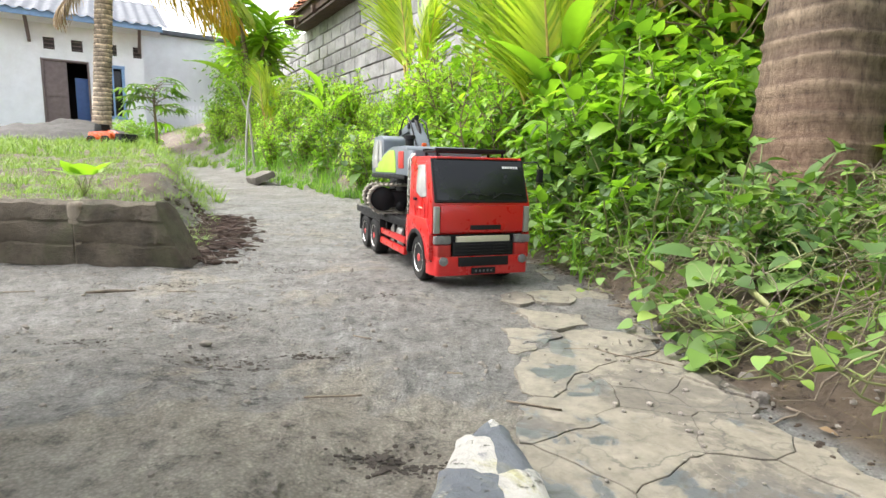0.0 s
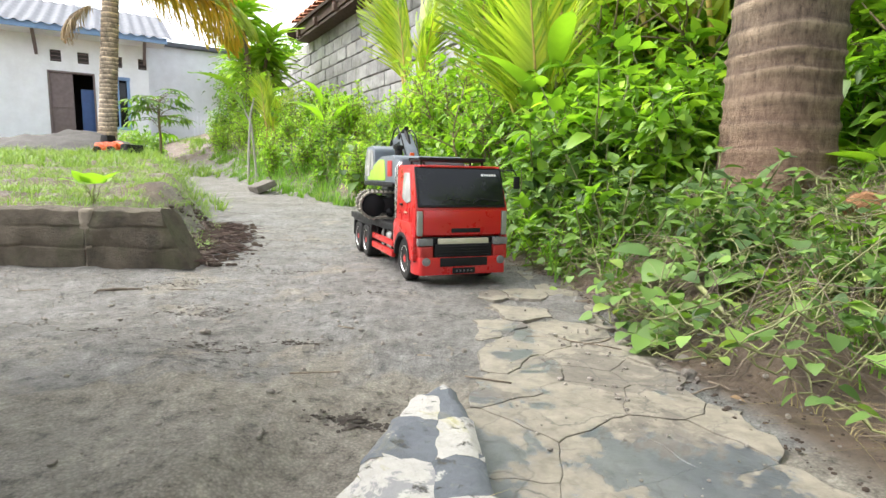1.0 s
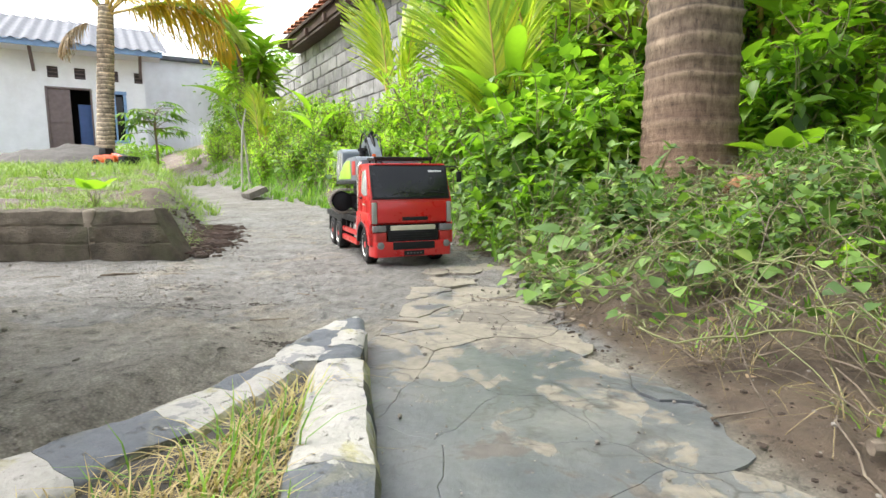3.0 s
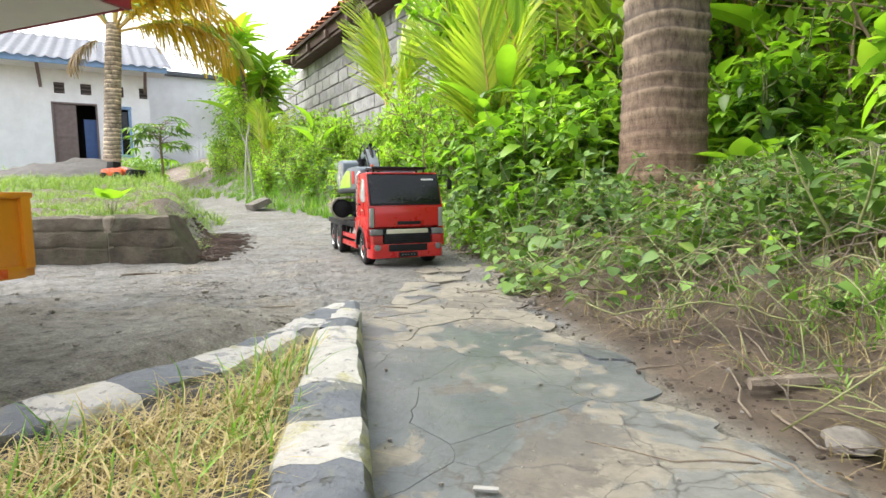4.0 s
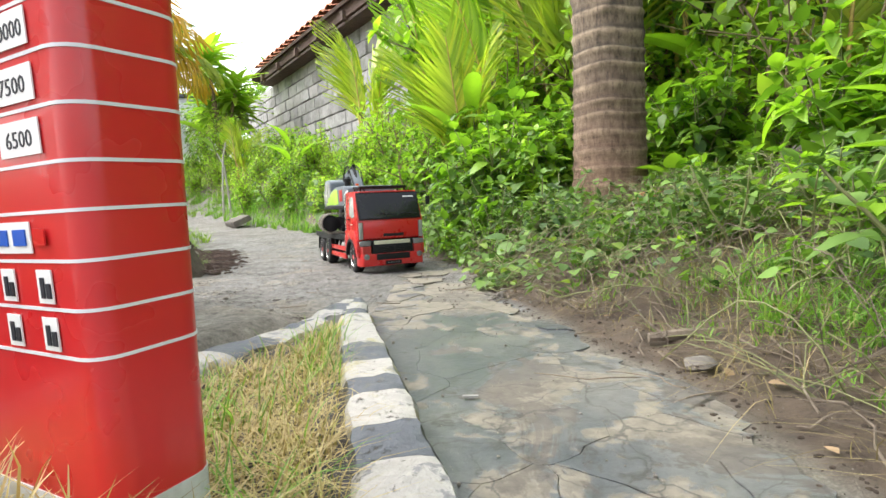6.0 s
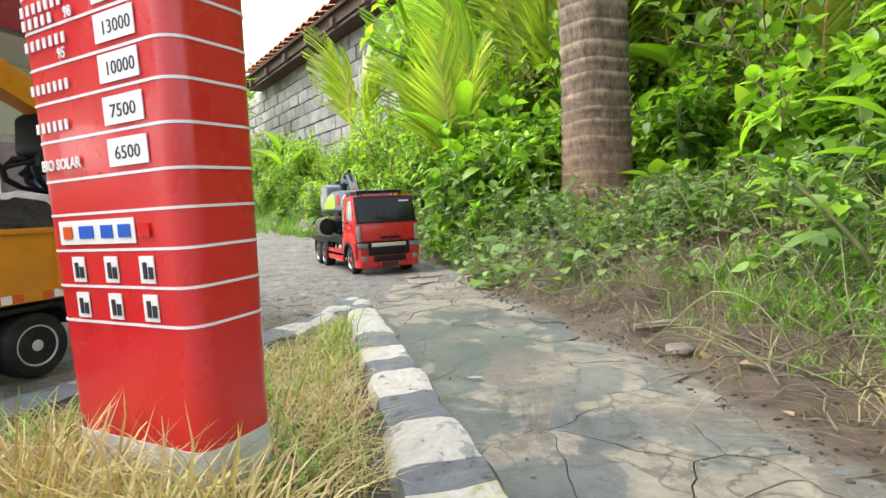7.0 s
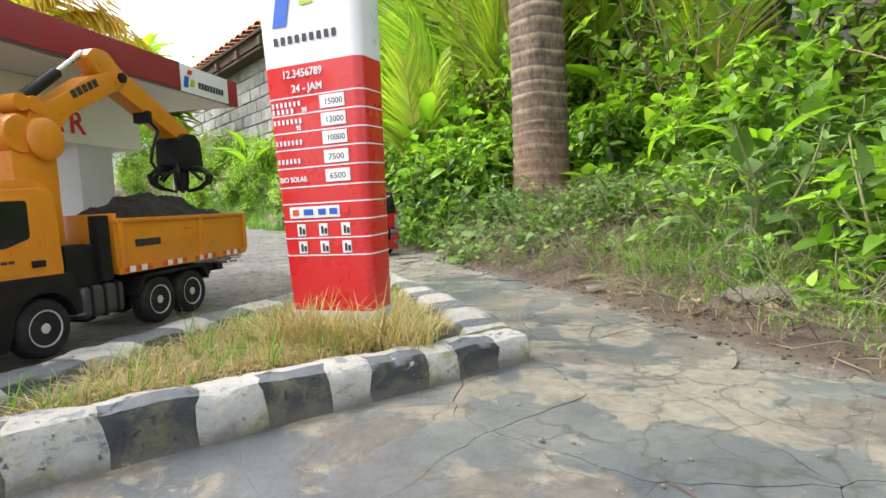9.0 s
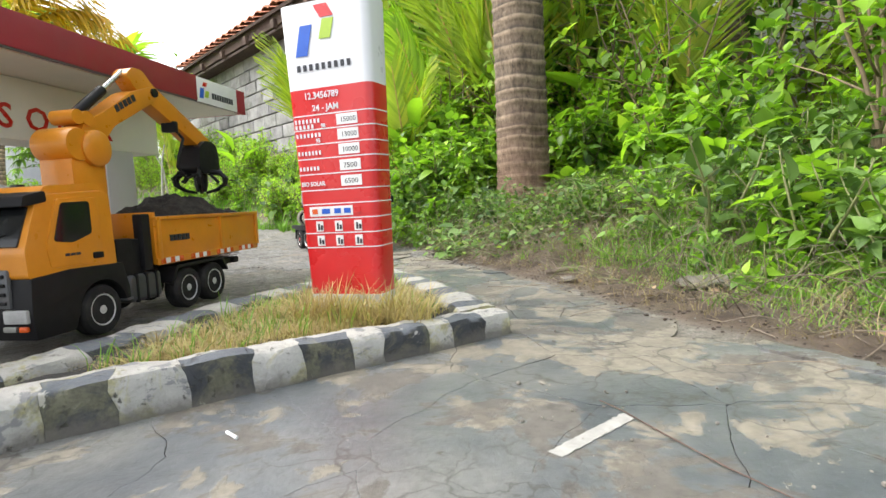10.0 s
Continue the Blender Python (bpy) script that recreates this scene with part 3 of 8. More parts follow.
def axis_steps(lo, hi, step, far, growth=1.16):
    a = list(np.arange(lo, hi + 1e-6, step))
    s, v = step, hi
    while v < far:
        s = min(s * growth, 60)
        v += s
        a.append(v)
    s, v = step, lo
    while v > -far:
        s = min(s * growth, 60)
        v -= s
        a.insert(0, v)
    return np.array(a)


def build_ground():
    xs, ys = axis_steps(-1.5, 1.7, 0.0145, 420), axis_steps(-1.5, 2.8, 0.0155, 420)
    X, Y = np.meshgrid(xs, ys)
    z, cem, turf, dust = land(X, Y)
    nx, ny = len(xs), len(ys)
    co = np.stack([X, Y, z], -1).reshape(-1, 3)
    i = np.arange(nx * ny).reshape(ny, nx)
    faces = np.stack([i[:-1, :-1], i[:-1, 1:], i[1:, 1:], i[1:, :-1]], -1).reshape(-1, 4)
    me = bpy.data.meshes.new("ground")
    me.from_pydata(co.tolist(), [], faces.tolist())
    me.materials.append(M_GROUND)
    col = me.color_attributes.new("cover", "FLOAT_COLOR", "POINT")
    rgba = np.stack([cem, turf, dust, np.ones_like(cem)], -1).reshape(-1)
    col.data.foreach_set("color", rgba.astype(np.float32))
    me.shade_smooth()
    return tagged(new("ground", me), "uneven grey-brown packed earth with worn cement and soil banks", "ground", kind="structure")


build_ground()


# the old concrete kerb that holds the terrace
def old_kerb():
    root = empty("old_kerb", pose(-0.60, 1.195, 0), "weathered grey concrete kerb with a broken slanted end", "kerb", kind="structure")
    # two cast lengths, the second with a broken end
    def length(x0, x1, slant):
        bm = bmesh.new()
        n = 26
        ring = [(-0.045, 0.0), (-0.047, 0.043), (-0.0445, 0.046), (-0.0445, 0.049), (-0.047, 0.053), (-0.045, 0.090), (-0.0425, 0.093), (-0.0425, 0.096), (-0.044, 0.100), (-0.036, 0.131), (-0.02, 0.138), (0.03, 0.136), (0.05, 0.12), (0.05, -0.02)]
        rings = []
        for i in range(n + 1):
            k = i / n
            x = x0 + (x1 - x0) * k
            r = []
            for y, z in ring:
                xx = x - (slant * max(0, z) / 0.138 * max(0, (k - 0.6) / 0.4) if slant else 0)
                w = noise.noise((xx * 18, y * 30, z * 30)) * 0.007 + noise.noise((xx * 60, y * 60, z * 80)) * 0.002
                r.append(bm.verts.new((xx, y + w, z + w * 0.8)))
            rings.append(r)
        for a, b in zip(rings, rings[1:]):
            for j in range(len(ring)):
                bm.faces.new((a[j], a[(j + 1) % len(ring)], b[(j + 1) % len(ring)], b[j]))
        bm.faces.new(rings[0])
        bm.faces.new(rings[-1][::-1])
        bmesh.ops.recalc_face_normals(bm, faces=bm.faces[:])
        return bm
    part("kerb_length", length(-0.195, 0.045, 0.075), M_CAST, root, "cast length with a broken slanted end")
    part("kerb_length", length(-1.1, -0.199, 0), M_CAST, root)
    part("kerb_length", length(-2.2, -1.104, 0), M_CAST, root)
    part("mortar_joint", box((-0.197, 0.002, 0.064), (0.034, 0.094, 0.146), 0.012, 3), M_JOINT, root, "smeared mortar joint")


old_kerb()


# the painted kerb island
def along(pts, n):
    """Even steps along a smoothed line."""
    p = np.array(pts, float)
    d = np.r_[0, np.cumsum(np.hypot(*np.diff(p, axis=0).T))]
    s = np.linspace(0, d[-1], n)
    xy = np.stack([np.interp(s, d, p[:, 0]), np.interp(s, d, p[:, 1])], 1)
    k = np.array([1, 2, 3, 2, 1]) / 9
    sm = xy.copy()
    for c in range(2):
        pad = np.r_[[xy[0, c]] * 2, xy[:, c], [xy[-1, c]] * 2]
        sm[:, c] = np.convolve(pad, k, "valid")
    sm[0], sm[-1] = xy[0], xy[-1]
    return s, sm


ISLAND = empty("kerb_island", pose(0, 0, 0), "low triangular kerb island with flaking black and white paint", "kerb", kind="structure")


def kerb_run(pts, heights, width, cuts, paint, seed, drop=0.0):
    """A cast kerb painted in blocks; each block is a piece with ragged paint edges.
    cuts: where along y the blocks end. paint: w white, d dark, s white with a dark patch on its flank,
    o dark on the outer half of its top, f dark on its front with a worn white top."""
    s, line = along(pts, 240)
    marks = [s[0]] + [float(np.interp(-c, -line[:, 1], s)) for c in cuts]
    ring = [(-0.56, -0.02), (-0.53, 0.35), (-0.5, 0.78), (-0.42, 0.95), (-0.25, 1.0), (0, 1.015), (0.25, 1.0), (0.42, 0.95), (0.5, 0.78), (0.53, 0.35), (0.56, -0.02)]
    for s0, s1, kind in zip(marks, marks[1:], paint):
        per = max(5, round((s1 - s0) / 0.006))
        bm = bmesh.new()
        rings = []
        for i in range(per + 1):
            q = s0 + (s1 - s0) * i / per
            at = lambda v: np.array([np.interp(v, s, line[:, 0]), np.interp(v, s, line[:, 1])])
            d = at(q + 0.012) - at(q - 0.012)
            d = d / np.hypot(*d)
            side = np.array([d[1], -d[0]])
            h = np.interp(q, np.linspace(0, s[-1], len(heights)), heights)
            w = np.interp(q, np.linspace(0, s[-1], len(width)), width)
            ragged = 1.0 if i in (0, per) and 0 < q < s[-1] - 0.001 else 0.0
            pull = 0.0002 if i == 0 else -0.0002 if i == per else 0
            r = []
            for u, v in ring:
                p = at(q) + side * (u * w)
                z = v * (h - drop) if v > 0 else -0.02
                p = p + d * (pull + ragged * 0.007 * noise.noise((p[0] * 90 + seed, p[1] * 90, z * 60)))
                k = noise.noise_vector((p[0] * 26 + seed, p[1] * 26, z * 40))
                k2 = noise.noise_vector((p[0] * 80 + seed, p[1] * 80, z * 90))
                r.append(bm.verts.new((p[0] + k[0] * 0.0034 + k2[0] * 0.0014, p[1] + k[1] * 0.0034 + k2[1] * 0.0014, z + (k[2] * 0.0032 + k2[2] * 0.0019 if v > 0 else 0))))
            rings.append(r)
        for i, (a, b) in enumerate(zip(rings, rings[1:])):
            for j in range(len(ring) - 1):
                f = bm.faces.new((a[j], a[j + 1], b[j + 1], b[j]))
                outer_top = j >= 5
                f.material_index = {"w": 0, "d": 1, "s": int(j < 3 and 0.24 < i / per < 0.56), "o": int(outer_top), "f": int(j < 5)}[kind]
        for end in (rings[0], rings[-1][::-1]):
            bm.faces.new(end).material_index = int(kind == "d" or kind == "f")
        bmesh.ops.recalc_face_normals(bm, faces=bm.faces[:])
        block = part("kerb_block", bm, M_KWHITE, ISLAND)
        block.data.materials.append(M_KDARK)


KERB_RIGHT = [(0.059, 0.212), (0.062, 0.184), (0.074, 0.117), (0.10, -0.03), (0.126, -0.17), (0.163, -0.375)]
KERB_FRONT = [(0.188, -0.390), (0.03, -0.462), (-0.14, -0.532), (-0.30, -0.605), (-0.45, -0.68), (-0.72, -0.83)]
KERB_LEFT = [(0.010, 0.258), (0.000, 0.215), (-0.014, 0.16), (-0.036, 0.108), (-0.076, 0.04), (-0.15, -0.065), (-0.25, -0.20), (-0.315, -0.36), (-0.38, -0.48), (-0.50, -0.62), (-0.72, -0.80)]
kerb_run(KERB_RIGHT, [0.040, 0.042, 0.043, 0.044, 0.042, 0.036], [0.048, 0.052, 0.054, 0.055, 0.056, 0.066], (0.02, -0.041, -0.102, -0.146, -0.211, -0.264, -0.325, -0.356, -0.375), "sdwdwdwdw", 0.0)
ends = [0.147, 0.097, 0.060, 0.005, -0.036, -0.091, -0.142, -0.204, -0.259, -0.309, -0.365, -0.42, -0.475, -0.53, -0.60, -0.72]
front = [float(np.interp(-x, [-q[0] for q in KERB_FRONT], [q[1] for q in KERB_FRONT])) for x in ends]
kerb_run(KERB_FRONT, [0.036, 0.042, 0.048, 0.05, 0.052, 0.05], [0.050, 0.046, 0.048, 0.052, 0.07, 0.07], front, "wfwfwfwfwfwfwfwf", 5.0, 0.002)
kerb_run(KERB_LEFT, [0.037, 0.040, 0.041, 0.042, 0.046, 0.05], [0.046, 0.070, 0.068, 0.068, 0.075, 0.09], (0.207, 0.152, 0.098, 0.036, -0.012, -0.06, -0.115, -0.17, -0.23, -0.30, -0.37, -0.44, -0.51, -0.58, -0.65, -0.73, -0.80), "wowdwdwdwdwdwdwdw", 9.0, 0.002)


def kerb_tip():
    """Cast wedge that joins the two arms at the point, painted as a ragged checker in two columns."""
    outline = [(0.405, 0.036, 0.045), (0.385, 0.024, 0.051), (0.364, 0.012, 0.056), (0.316, 0.001, 0.0645), (0.262, -0.013, 0.0695), (0.244, -0.012, 0.071), (0.208, 0.010, 0.0755)]
    ys = [-o[0] for o in outline]
    seam = lambda y: 0.037 + 0.003 * noise.noise((y * 70, 3, 1)) + 0.002 * noise.noise((y * 210, 1, 1))
    patches = [(0, 0.405, 0.364, 1), (0, 0.364, 0.314, 0), (0, 0.314, 0.250, 1), (0, 0.250, 0.208, 0), (1, 0.405, 0.383, 0), (1, 0.383, 0.315, 1), (1, 0.315, 0.256, 0), (1, 0.256, 0.208, 1)]
    for column, y0, y1, dark in patches:
        bm = bmesh.new()
        n, m = 7, max(4, round((y0 - y1) / 0.006))
        top = []
        for j in range(m + 1):
            row = []
            for i in range(n + 1):
                q = i / n
                y = y0 + (y1 - y0) * j / m
                a, b = float(np.interp(-y, ys, [o[1] for o in outline])), float(np.interp(-y, ys, [o[2] for o in outline]))
                lo, hi = (a, min(seam(y), b)) if column == 0 else (max(seam(y), a), b)
                x = lo + (hi - lo) * q
                cut = 1.0 if (j == 0 and y0 < 0.40) or (j == m and y1 > 0.21) else 0.0
                y += cut * (0.005 * noise.noise((x * 130, y * 4, 6)) + (x - 0.037) * (0.5 if column else -0.3))
                edge = min(abs(x - a), abs(b - x)) / 0.012
                z = float(np.interp(y, [0.20, 0.30, 0.36, 0.405], [0.0405, 0.0395, 0.037, 0.034])) - 0.006 * (1 - min(1, edge)) ** 2
                row.append(bm.verts.new((x, y, z + noise.noise((x * 60, y * 60, 4)) * 0.0018 + noise.noise((x * 170, y * 170, 8)) * 0.0008)))
            top.append(row)
        for a, b in zip(top, top[1:]):
            for i in range(n):
                bm.faces.new((a[i], b[i], b[i + 1], a[i + 1]))
        rim = [e for e in bm.edges if e.is_boundary]
        out = bmesh.ops.extrude_edge_only(bm, edges=rim)
        for v in out["geom"]:
            if isinstance(v, bmesh.types.BMVert):
                v.co.z = -0.01
        bmesh.ops.recalc_face_normals(bm, faces=bm.faces[:])
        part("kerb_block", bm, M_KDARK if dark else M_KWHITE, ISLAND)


kerb_tip()


def island_soil():
    poly = [(0.03, 0.33), (0.06, 0.14), (0.09, -0.03), (0.115, -0.17), (0.14, -0.36), (0.0, -0.455), (-0.15, -0.515), (-0.30, -0.585), (-0.40, -0.62), (-0.42, -0.56), (-0.31, -0.40), (-0.25, -0.24), (-0.15, -0.085), (-0.078, 0.015), (-0.035, 0.12), (0.0, 0.23)]
    bm = bmesh.new()
    bm.faces.new([bm.verts.new((x, y, 0.028)) for x, y in poly])
    bmesh.ops.triangulate(bm, faces=bm.faces[:])
    bmesh.ops.subdivide_edges(bm, edges=bm.edges[:], cuts=6, use_grid_fill=True)
    for v in bm.verts:
        v.co.z += 0.007 * noise.noise(v.co * 22) + 0.004 * noise.noise(v.co * 60)
    part("soil_bed", bm, M_HEAP, ISLAND, "dry soil inside the kerb island")


island_soil()


def inside(poly, x, y):
    c = False
    for (x0, y0), (x1, y1) in zip(poly, poly[1:] + poly[:1]):
        if (y0 > y) != (y1 > y) and x < (x1 - x0) * (y - y0) / (y1 - y0) + x0:
            c = not c
    return c


# totem sign of the little filling station
def totem():
    foot = Vector((-0.080, -0.290, 0.03))
    u = Vector((0.862, -0.507, 0)).normalized()
    n = Vector((0.507, 0.862, 0)).normalized()         # into the sign
    lean = Vector((-0.012, -0.022, 0.46)).normalized()
    base = Matrix.Translation(foot) @ Matrix((u, n, lean)).transposed().to_4x4()
    root = empty("totem_sign", base, "tall red and white price totem standing in dry grass", "sign")
    def body(z0, z1, grow=0.0):
        # wider towards the top; rounded corners
        def outline(z):
            k = z / 0.46
            w, d = 0.124 + 0.024 * k, 0.054 + 0.008 * k
            x0 = -0.005 - 0.012 * k
            pts, r = [], 0.013
            for cx, cy, a0 in ((x0 + w - r, r, -90), (x0 + w - r, d - r, 0), (x0 + r, d - r, 90), (x0 + r, r, 180)):
                for j in range(5):
                    a = radians(a0 + 22.5 * j)
                    rr = r + grow
                    pts.append((cx + rr * math.cos(a), cy + rr * math.sin(a)))
            return pts
        bm = bmesh.new()
        rings = [[bm.verts.new((x, y, z)) for x, y in outline(z)] for z in np.linspace(z0, z1, 5)]
        for a, b in zip(rings, rings[1:]):
            for i in range(len(a)):
                bm.faces.new((a[i], a[(i + 1) % len(a)], b[(i + 1) % len(a)], b[i]))
        bm.faces.new(rings[0][::-1])
        bm.faces.new(rings[-1])
        return bm
    part("foot", body(-0.02, 0.032, 0.0006), M_SIGNBASE, root, "scuffed grey foot")
    part("red_panel", body(0.032, 0.340), M_SIGNRED, root, "glossy red price panel")
    part("white_head", body(0.340, 0.462), M_SIGNWHITE, root, "white head with a blank emblem")
    for z in (0.301, 0.280, 0.258, 0.237, 0.214, 0.190, 0.169, 0.147, 0.125, 0.103):
        part("stripe", body(z, z + 0.0016, 0.0005), M_SIGNWHITE, root)
    def face(x, z, lift=0.0012):
        k = z / 0.46
        return Matrix.Translation((x * (0.124 + 0.024 * k) / 0.104 - 0.005 - 0.012 * k, -lift, z)) @ pose(0, 0, 0, 90)
    def slab(name, x, z, w, h, mat, lift=0.0008, slant=0.0, sub=None):
        bm = bmesh.new()
        vs = [bm.verts.new(p) for p in ((0, 0, 0), (w, 0, 0), (w + slant, h, 0), (slant, h, 0))]
        f = bm.faces.new(vs)
        o = bmesh.ops.extrude_face_region(bm, geom=[f])
        bmesh.ops.translate(bm, vec=(0, 0, 0.0006), verts=[v for v in o["geom"] if isinstance(v, bmesh.types.BMVert)])
        bmesh.ops.recalc_face_normals(bm, faces=bm.faces[:])
        return part(name, bm, mat, root, "", face(x, z, lift))
    # emblem: three slanted bands, and the maker's word as bars
    slab("emblem_band", 0.017, 0.387, 0.020, 0.043, M_BLUE, slant=0.011)
    slab("emblem_band", 0.0465, 0.408, 0.019, 0.027, M_GREEN, slant=0.008)
    slab("emblem_band", 0.050, 0.4375, 0.022, 0.0185, M_SIGNRED, slant=-0.010)
    for i in range(9):
        slab("word_bar", 0.017 + i * 0.0076, 0.3655, 0.0056, 0.0092, M_INK)
    def text(s, x, z, size, mat, squeeze=1.0, bold=0.0):
        writing(s, size, mat, root, face(x, z, 0.0012), bold=bold, squeeze=squeeze)
    text("12.3456789", 0.022, 0.325, 0.0135, M_SIGNWHITE, 0.92, 0.0002)
    text("24 - JAM", 0.031, 0.3075, 0.0125, M_SIGNWHITE, 1.0, 0.0002)
    rows = [(0.2805, "15000"), (0.2592, "13000"), (0.2375, "10000"), (0.2145, "7500"), (0.1915, "6500")]
    for z, price in rows:
        slab("price_card", 0.060, z + 0.0035, 0.0345, 0.0155, M_WHITE, 0.0006)
        text(price, 0.0645, z + 0.0072, 0.0105, M_INK, 1.0 if len(price) > 4 else 1.1)
    for z, words in ((0.2905, (0.034,)), (0.2825, (0.026,)), (0.2695, (0.034,)), (0.2435, (0.032,)), (0.2205, (0.028,))):
        x = 0.007
        for wd in words:
            if wd < 0:
                slab("word_bar", 0.032, z, -wd, 0.0058, M_SIGNWHITE)
                continue
            k = max(2, round(wd / 0.0048))
            for i in range(k):
                slab("word_bar", x + i * wd / k, z, wd / k * 0.66, 0.0060, M_SIGNWHITE)
            x += wd + 0.004
    text("98", 0.040, 0.2825, 0.0085, M_SIGNWHITE, 0.9, 0.0002)
    text("95", 0.032, 0.2612, 0.0085, M_SIGNWHITE, 0.9, 0.0002)
    text("BIO SOLAR", 0.007, 0.1975, 0.0092, M_SIGNWHITE, 0.9, 0.0002)
    slab("card_strip", 0.014, 0.1515, 0.074, 0.0145, M_WHITE, 0.0006)
    for x, w, mat in ((0.018, 0.009, M_AMBER), (0.031, 0.014, M_BLUE), (0.048, 0.011, M_BLUE), (0.061, 0.011, M_BLUE), (0.075, 0.010, M_SIGNRED)):
        slab("card_mark", x, 0.1550, w, 0.0075, mat, 0.0013)
    for z in (0.1285, 0.1065):
        for x in (0.021, 0.047, 0.073):
            slab("pictogram_card", x, z, 0.0125, 0.0155, M_WHITE, 0.0006)
            slab("pictogram", x + 0.0028, z + 0.0025, 0.0030, 0.0095, M_INK, 0.0013)
            slab("pictogram", x + 0.0065, z + 0.0025, 0.0034, 0.0068, M_INK, 0.0013)
    # two top rows of the sign's flank stay plain red


totem()


# canopy of the filling station
def canopy():
    m = pose(-0.274, 0.42, 0, 0, 0, -20.4)        # local y: along the fascia away from the open end; local -x: under the roof
    root = empty("station_canopy", m, "white toy filling station canopy with maroon fascia", "canopy")
    bm = box((-0.36, -0.66, 0.476), (0.70, 1.31, 0.042), 0.002)
    part("roof_slab", bm, M_CREAM, root, "cream underside")
    part("fascia", box((0.004, -0.76, 0.485), (0.008, 1.10, 0.056), 0.001), M_MAROON, root, "maroon front fascia")
    part("fascia_end", box((0.004, -0.021, 0.483), (0.009, 0.040, 0.060), 0.001), M_MAROON, root)
    part("fascia_board", box((0.004, -0.1265, 0.483), (0.009, 0.171, 0.058), 0.001), M_WHITE, root, "white name board")
    part("end_fascia", box((-0.36, -0.001, 0.483), (0.70, 0.006, 0.056), 0.001), M_MAROON, root)
    for i in range(9):
        part("word_bar", box((0.0090, -0.150 + i * 0.0105, 0.476), (0.001, 0.0072, 0.014), 0), M_INK, root)
    for y, z, h, mat in ((-0.196, 0.476, 0.024, M_BLUE), (-0.176, 0.476, 0.016, M_GREEN), (-0.182, 0.498, 0.010, M_SIGNRED)):
        part("emblem_band", profile([(y - 0.009, z - h / 2), (y + 0.006, z - h / 2), (y + 0.011, z + h / 2), (y - 0.003, z + h / 2)], 0.0086, 0.0094, 0), mat, root)
    part("trim_strip", box((0.0035, -0.66, 0.4555), (0.005, 1.31, 0.003), 0), M_GREYMETAL, root)
    part("header_beam", box((-0.185, -0.55, 0.398), (0.09, 0.77, 0.112), 0.003), M_CREAM, root, "white header beam with red letters")
    for ch, y in (("S", -0.572), ("O", -0.520), ("L", -0.455), ("A", -0.405), ("R", -0.352)):
        writing(ch, 0.062, M_SIGNRED, root, Matrix.Translation((-0.1392, y, 0.362)) @ Matrix(((0, 0, 1, 0), (1, 0, 0, 0), (0, 1, 0, 0), (0, 0, 0, 1))), bold=0.001)
    part("post", box((-0.185, -0.292, 0.17), (0.085, 0.085, 0.35), 0.004), M_POST, root, "square grey post")
    part("post_base", box((-0.185, -0.292, 0.01), (0.12, 0.12, 0.02), 0.004), M_SIGNBASE, root)
    part("post", box((-0.185, -1.02, 0.17), (0.085, 0.085, 0.35), 0.004), M_POST, root)
    part("post", box((-0.58, -0.292, 0.23), (0.085, 0.085, 0.47), 0.004), M_POST, root)


canopy()


# vehicles. Local frame: nose towards -y, x across, z up
def wheel(parent, x, y, r, w, rim_mat, hub_mat, side, dual=False):
    """Tyre with a bead and tread grooves, dished rim with bolts. side: +1 or -1, the outer face."""
    root = part("wheel", lathe([(r * 0.2, -w * 0.3), (r * 0.2, w * 0.3)], 12), M_BLACK, parent, "", Matrix.Translation((x, y, r)))
    o = [(r * 0.60, -w / 2 + 0.002), (r * 0.66, -w / 2), (r * 0.9, -w / 2 + 0.0005), (r * 0.975, -w * 0.38), (r, -w * 0.3)]
    prof = o + [(r, -0.12 * w), (r * 0.965, -0.10 * w), (r * 0.965, -0.05 * w), (r, -0.03 * w), (r, 0.03 * w), (r * 0.965, 0.05 * w), (r * 0.965, 0.10 * w), (r, 0.12 * w)] + [(a, -b) for a, b in o[::-1]]
    part("tyre", lathe(prof, 36), M_RUBBER, root, "dusty black tyre")
    s = side
    rim = lathe([(r * 0.64, -s * w * 0.3), (r * 0.64, s * w * 0.46), (r * 0.60, s * w * 0.48), (r * 0.55, s * w * 0.40), (r * 0.50, s * w * 0.18), (r * 0.30, s * w * 0.10), (r * 0.0001, s * w * 0.10)], 28)
    part("rim", rim, rim_mat, root)
    hub = lathe([(r * 0.33, s * w * 0.09), (r * 0.31, s * w * 0.30), (r * 0.22, s * w * 0.36), (r * 0.16, s * w * 0.46), (r * 0.0001, s * w * 0.48)], 16)
    part("hub", hub, hub_mat, root)
    bolts = bmesh.new()
    for i in range(8):
        a = 2 * math.pi * i / 8
        lathe([(r * 0.05, s * w * 0.12), (r * 0.05, s * w * 0.26), (r * 0.0001, s * w * 0.28)], 6, bolts, Matrix.Translation((0, r * 0.42 * math.cos(a), r * 0.42 * math.sin(a))))
    part("wheel_bolts", bolts, M_CHROME, root)
    return root


def panel(name, pts, x, thick, mat, parent, label="", bevel=0.001):
    """A thin plate on a flank: outline in (y, z) at the plane x, standing out by thick."""
    return part(name, profile(pts, x, x + thick, bevel), mat, parent, label)


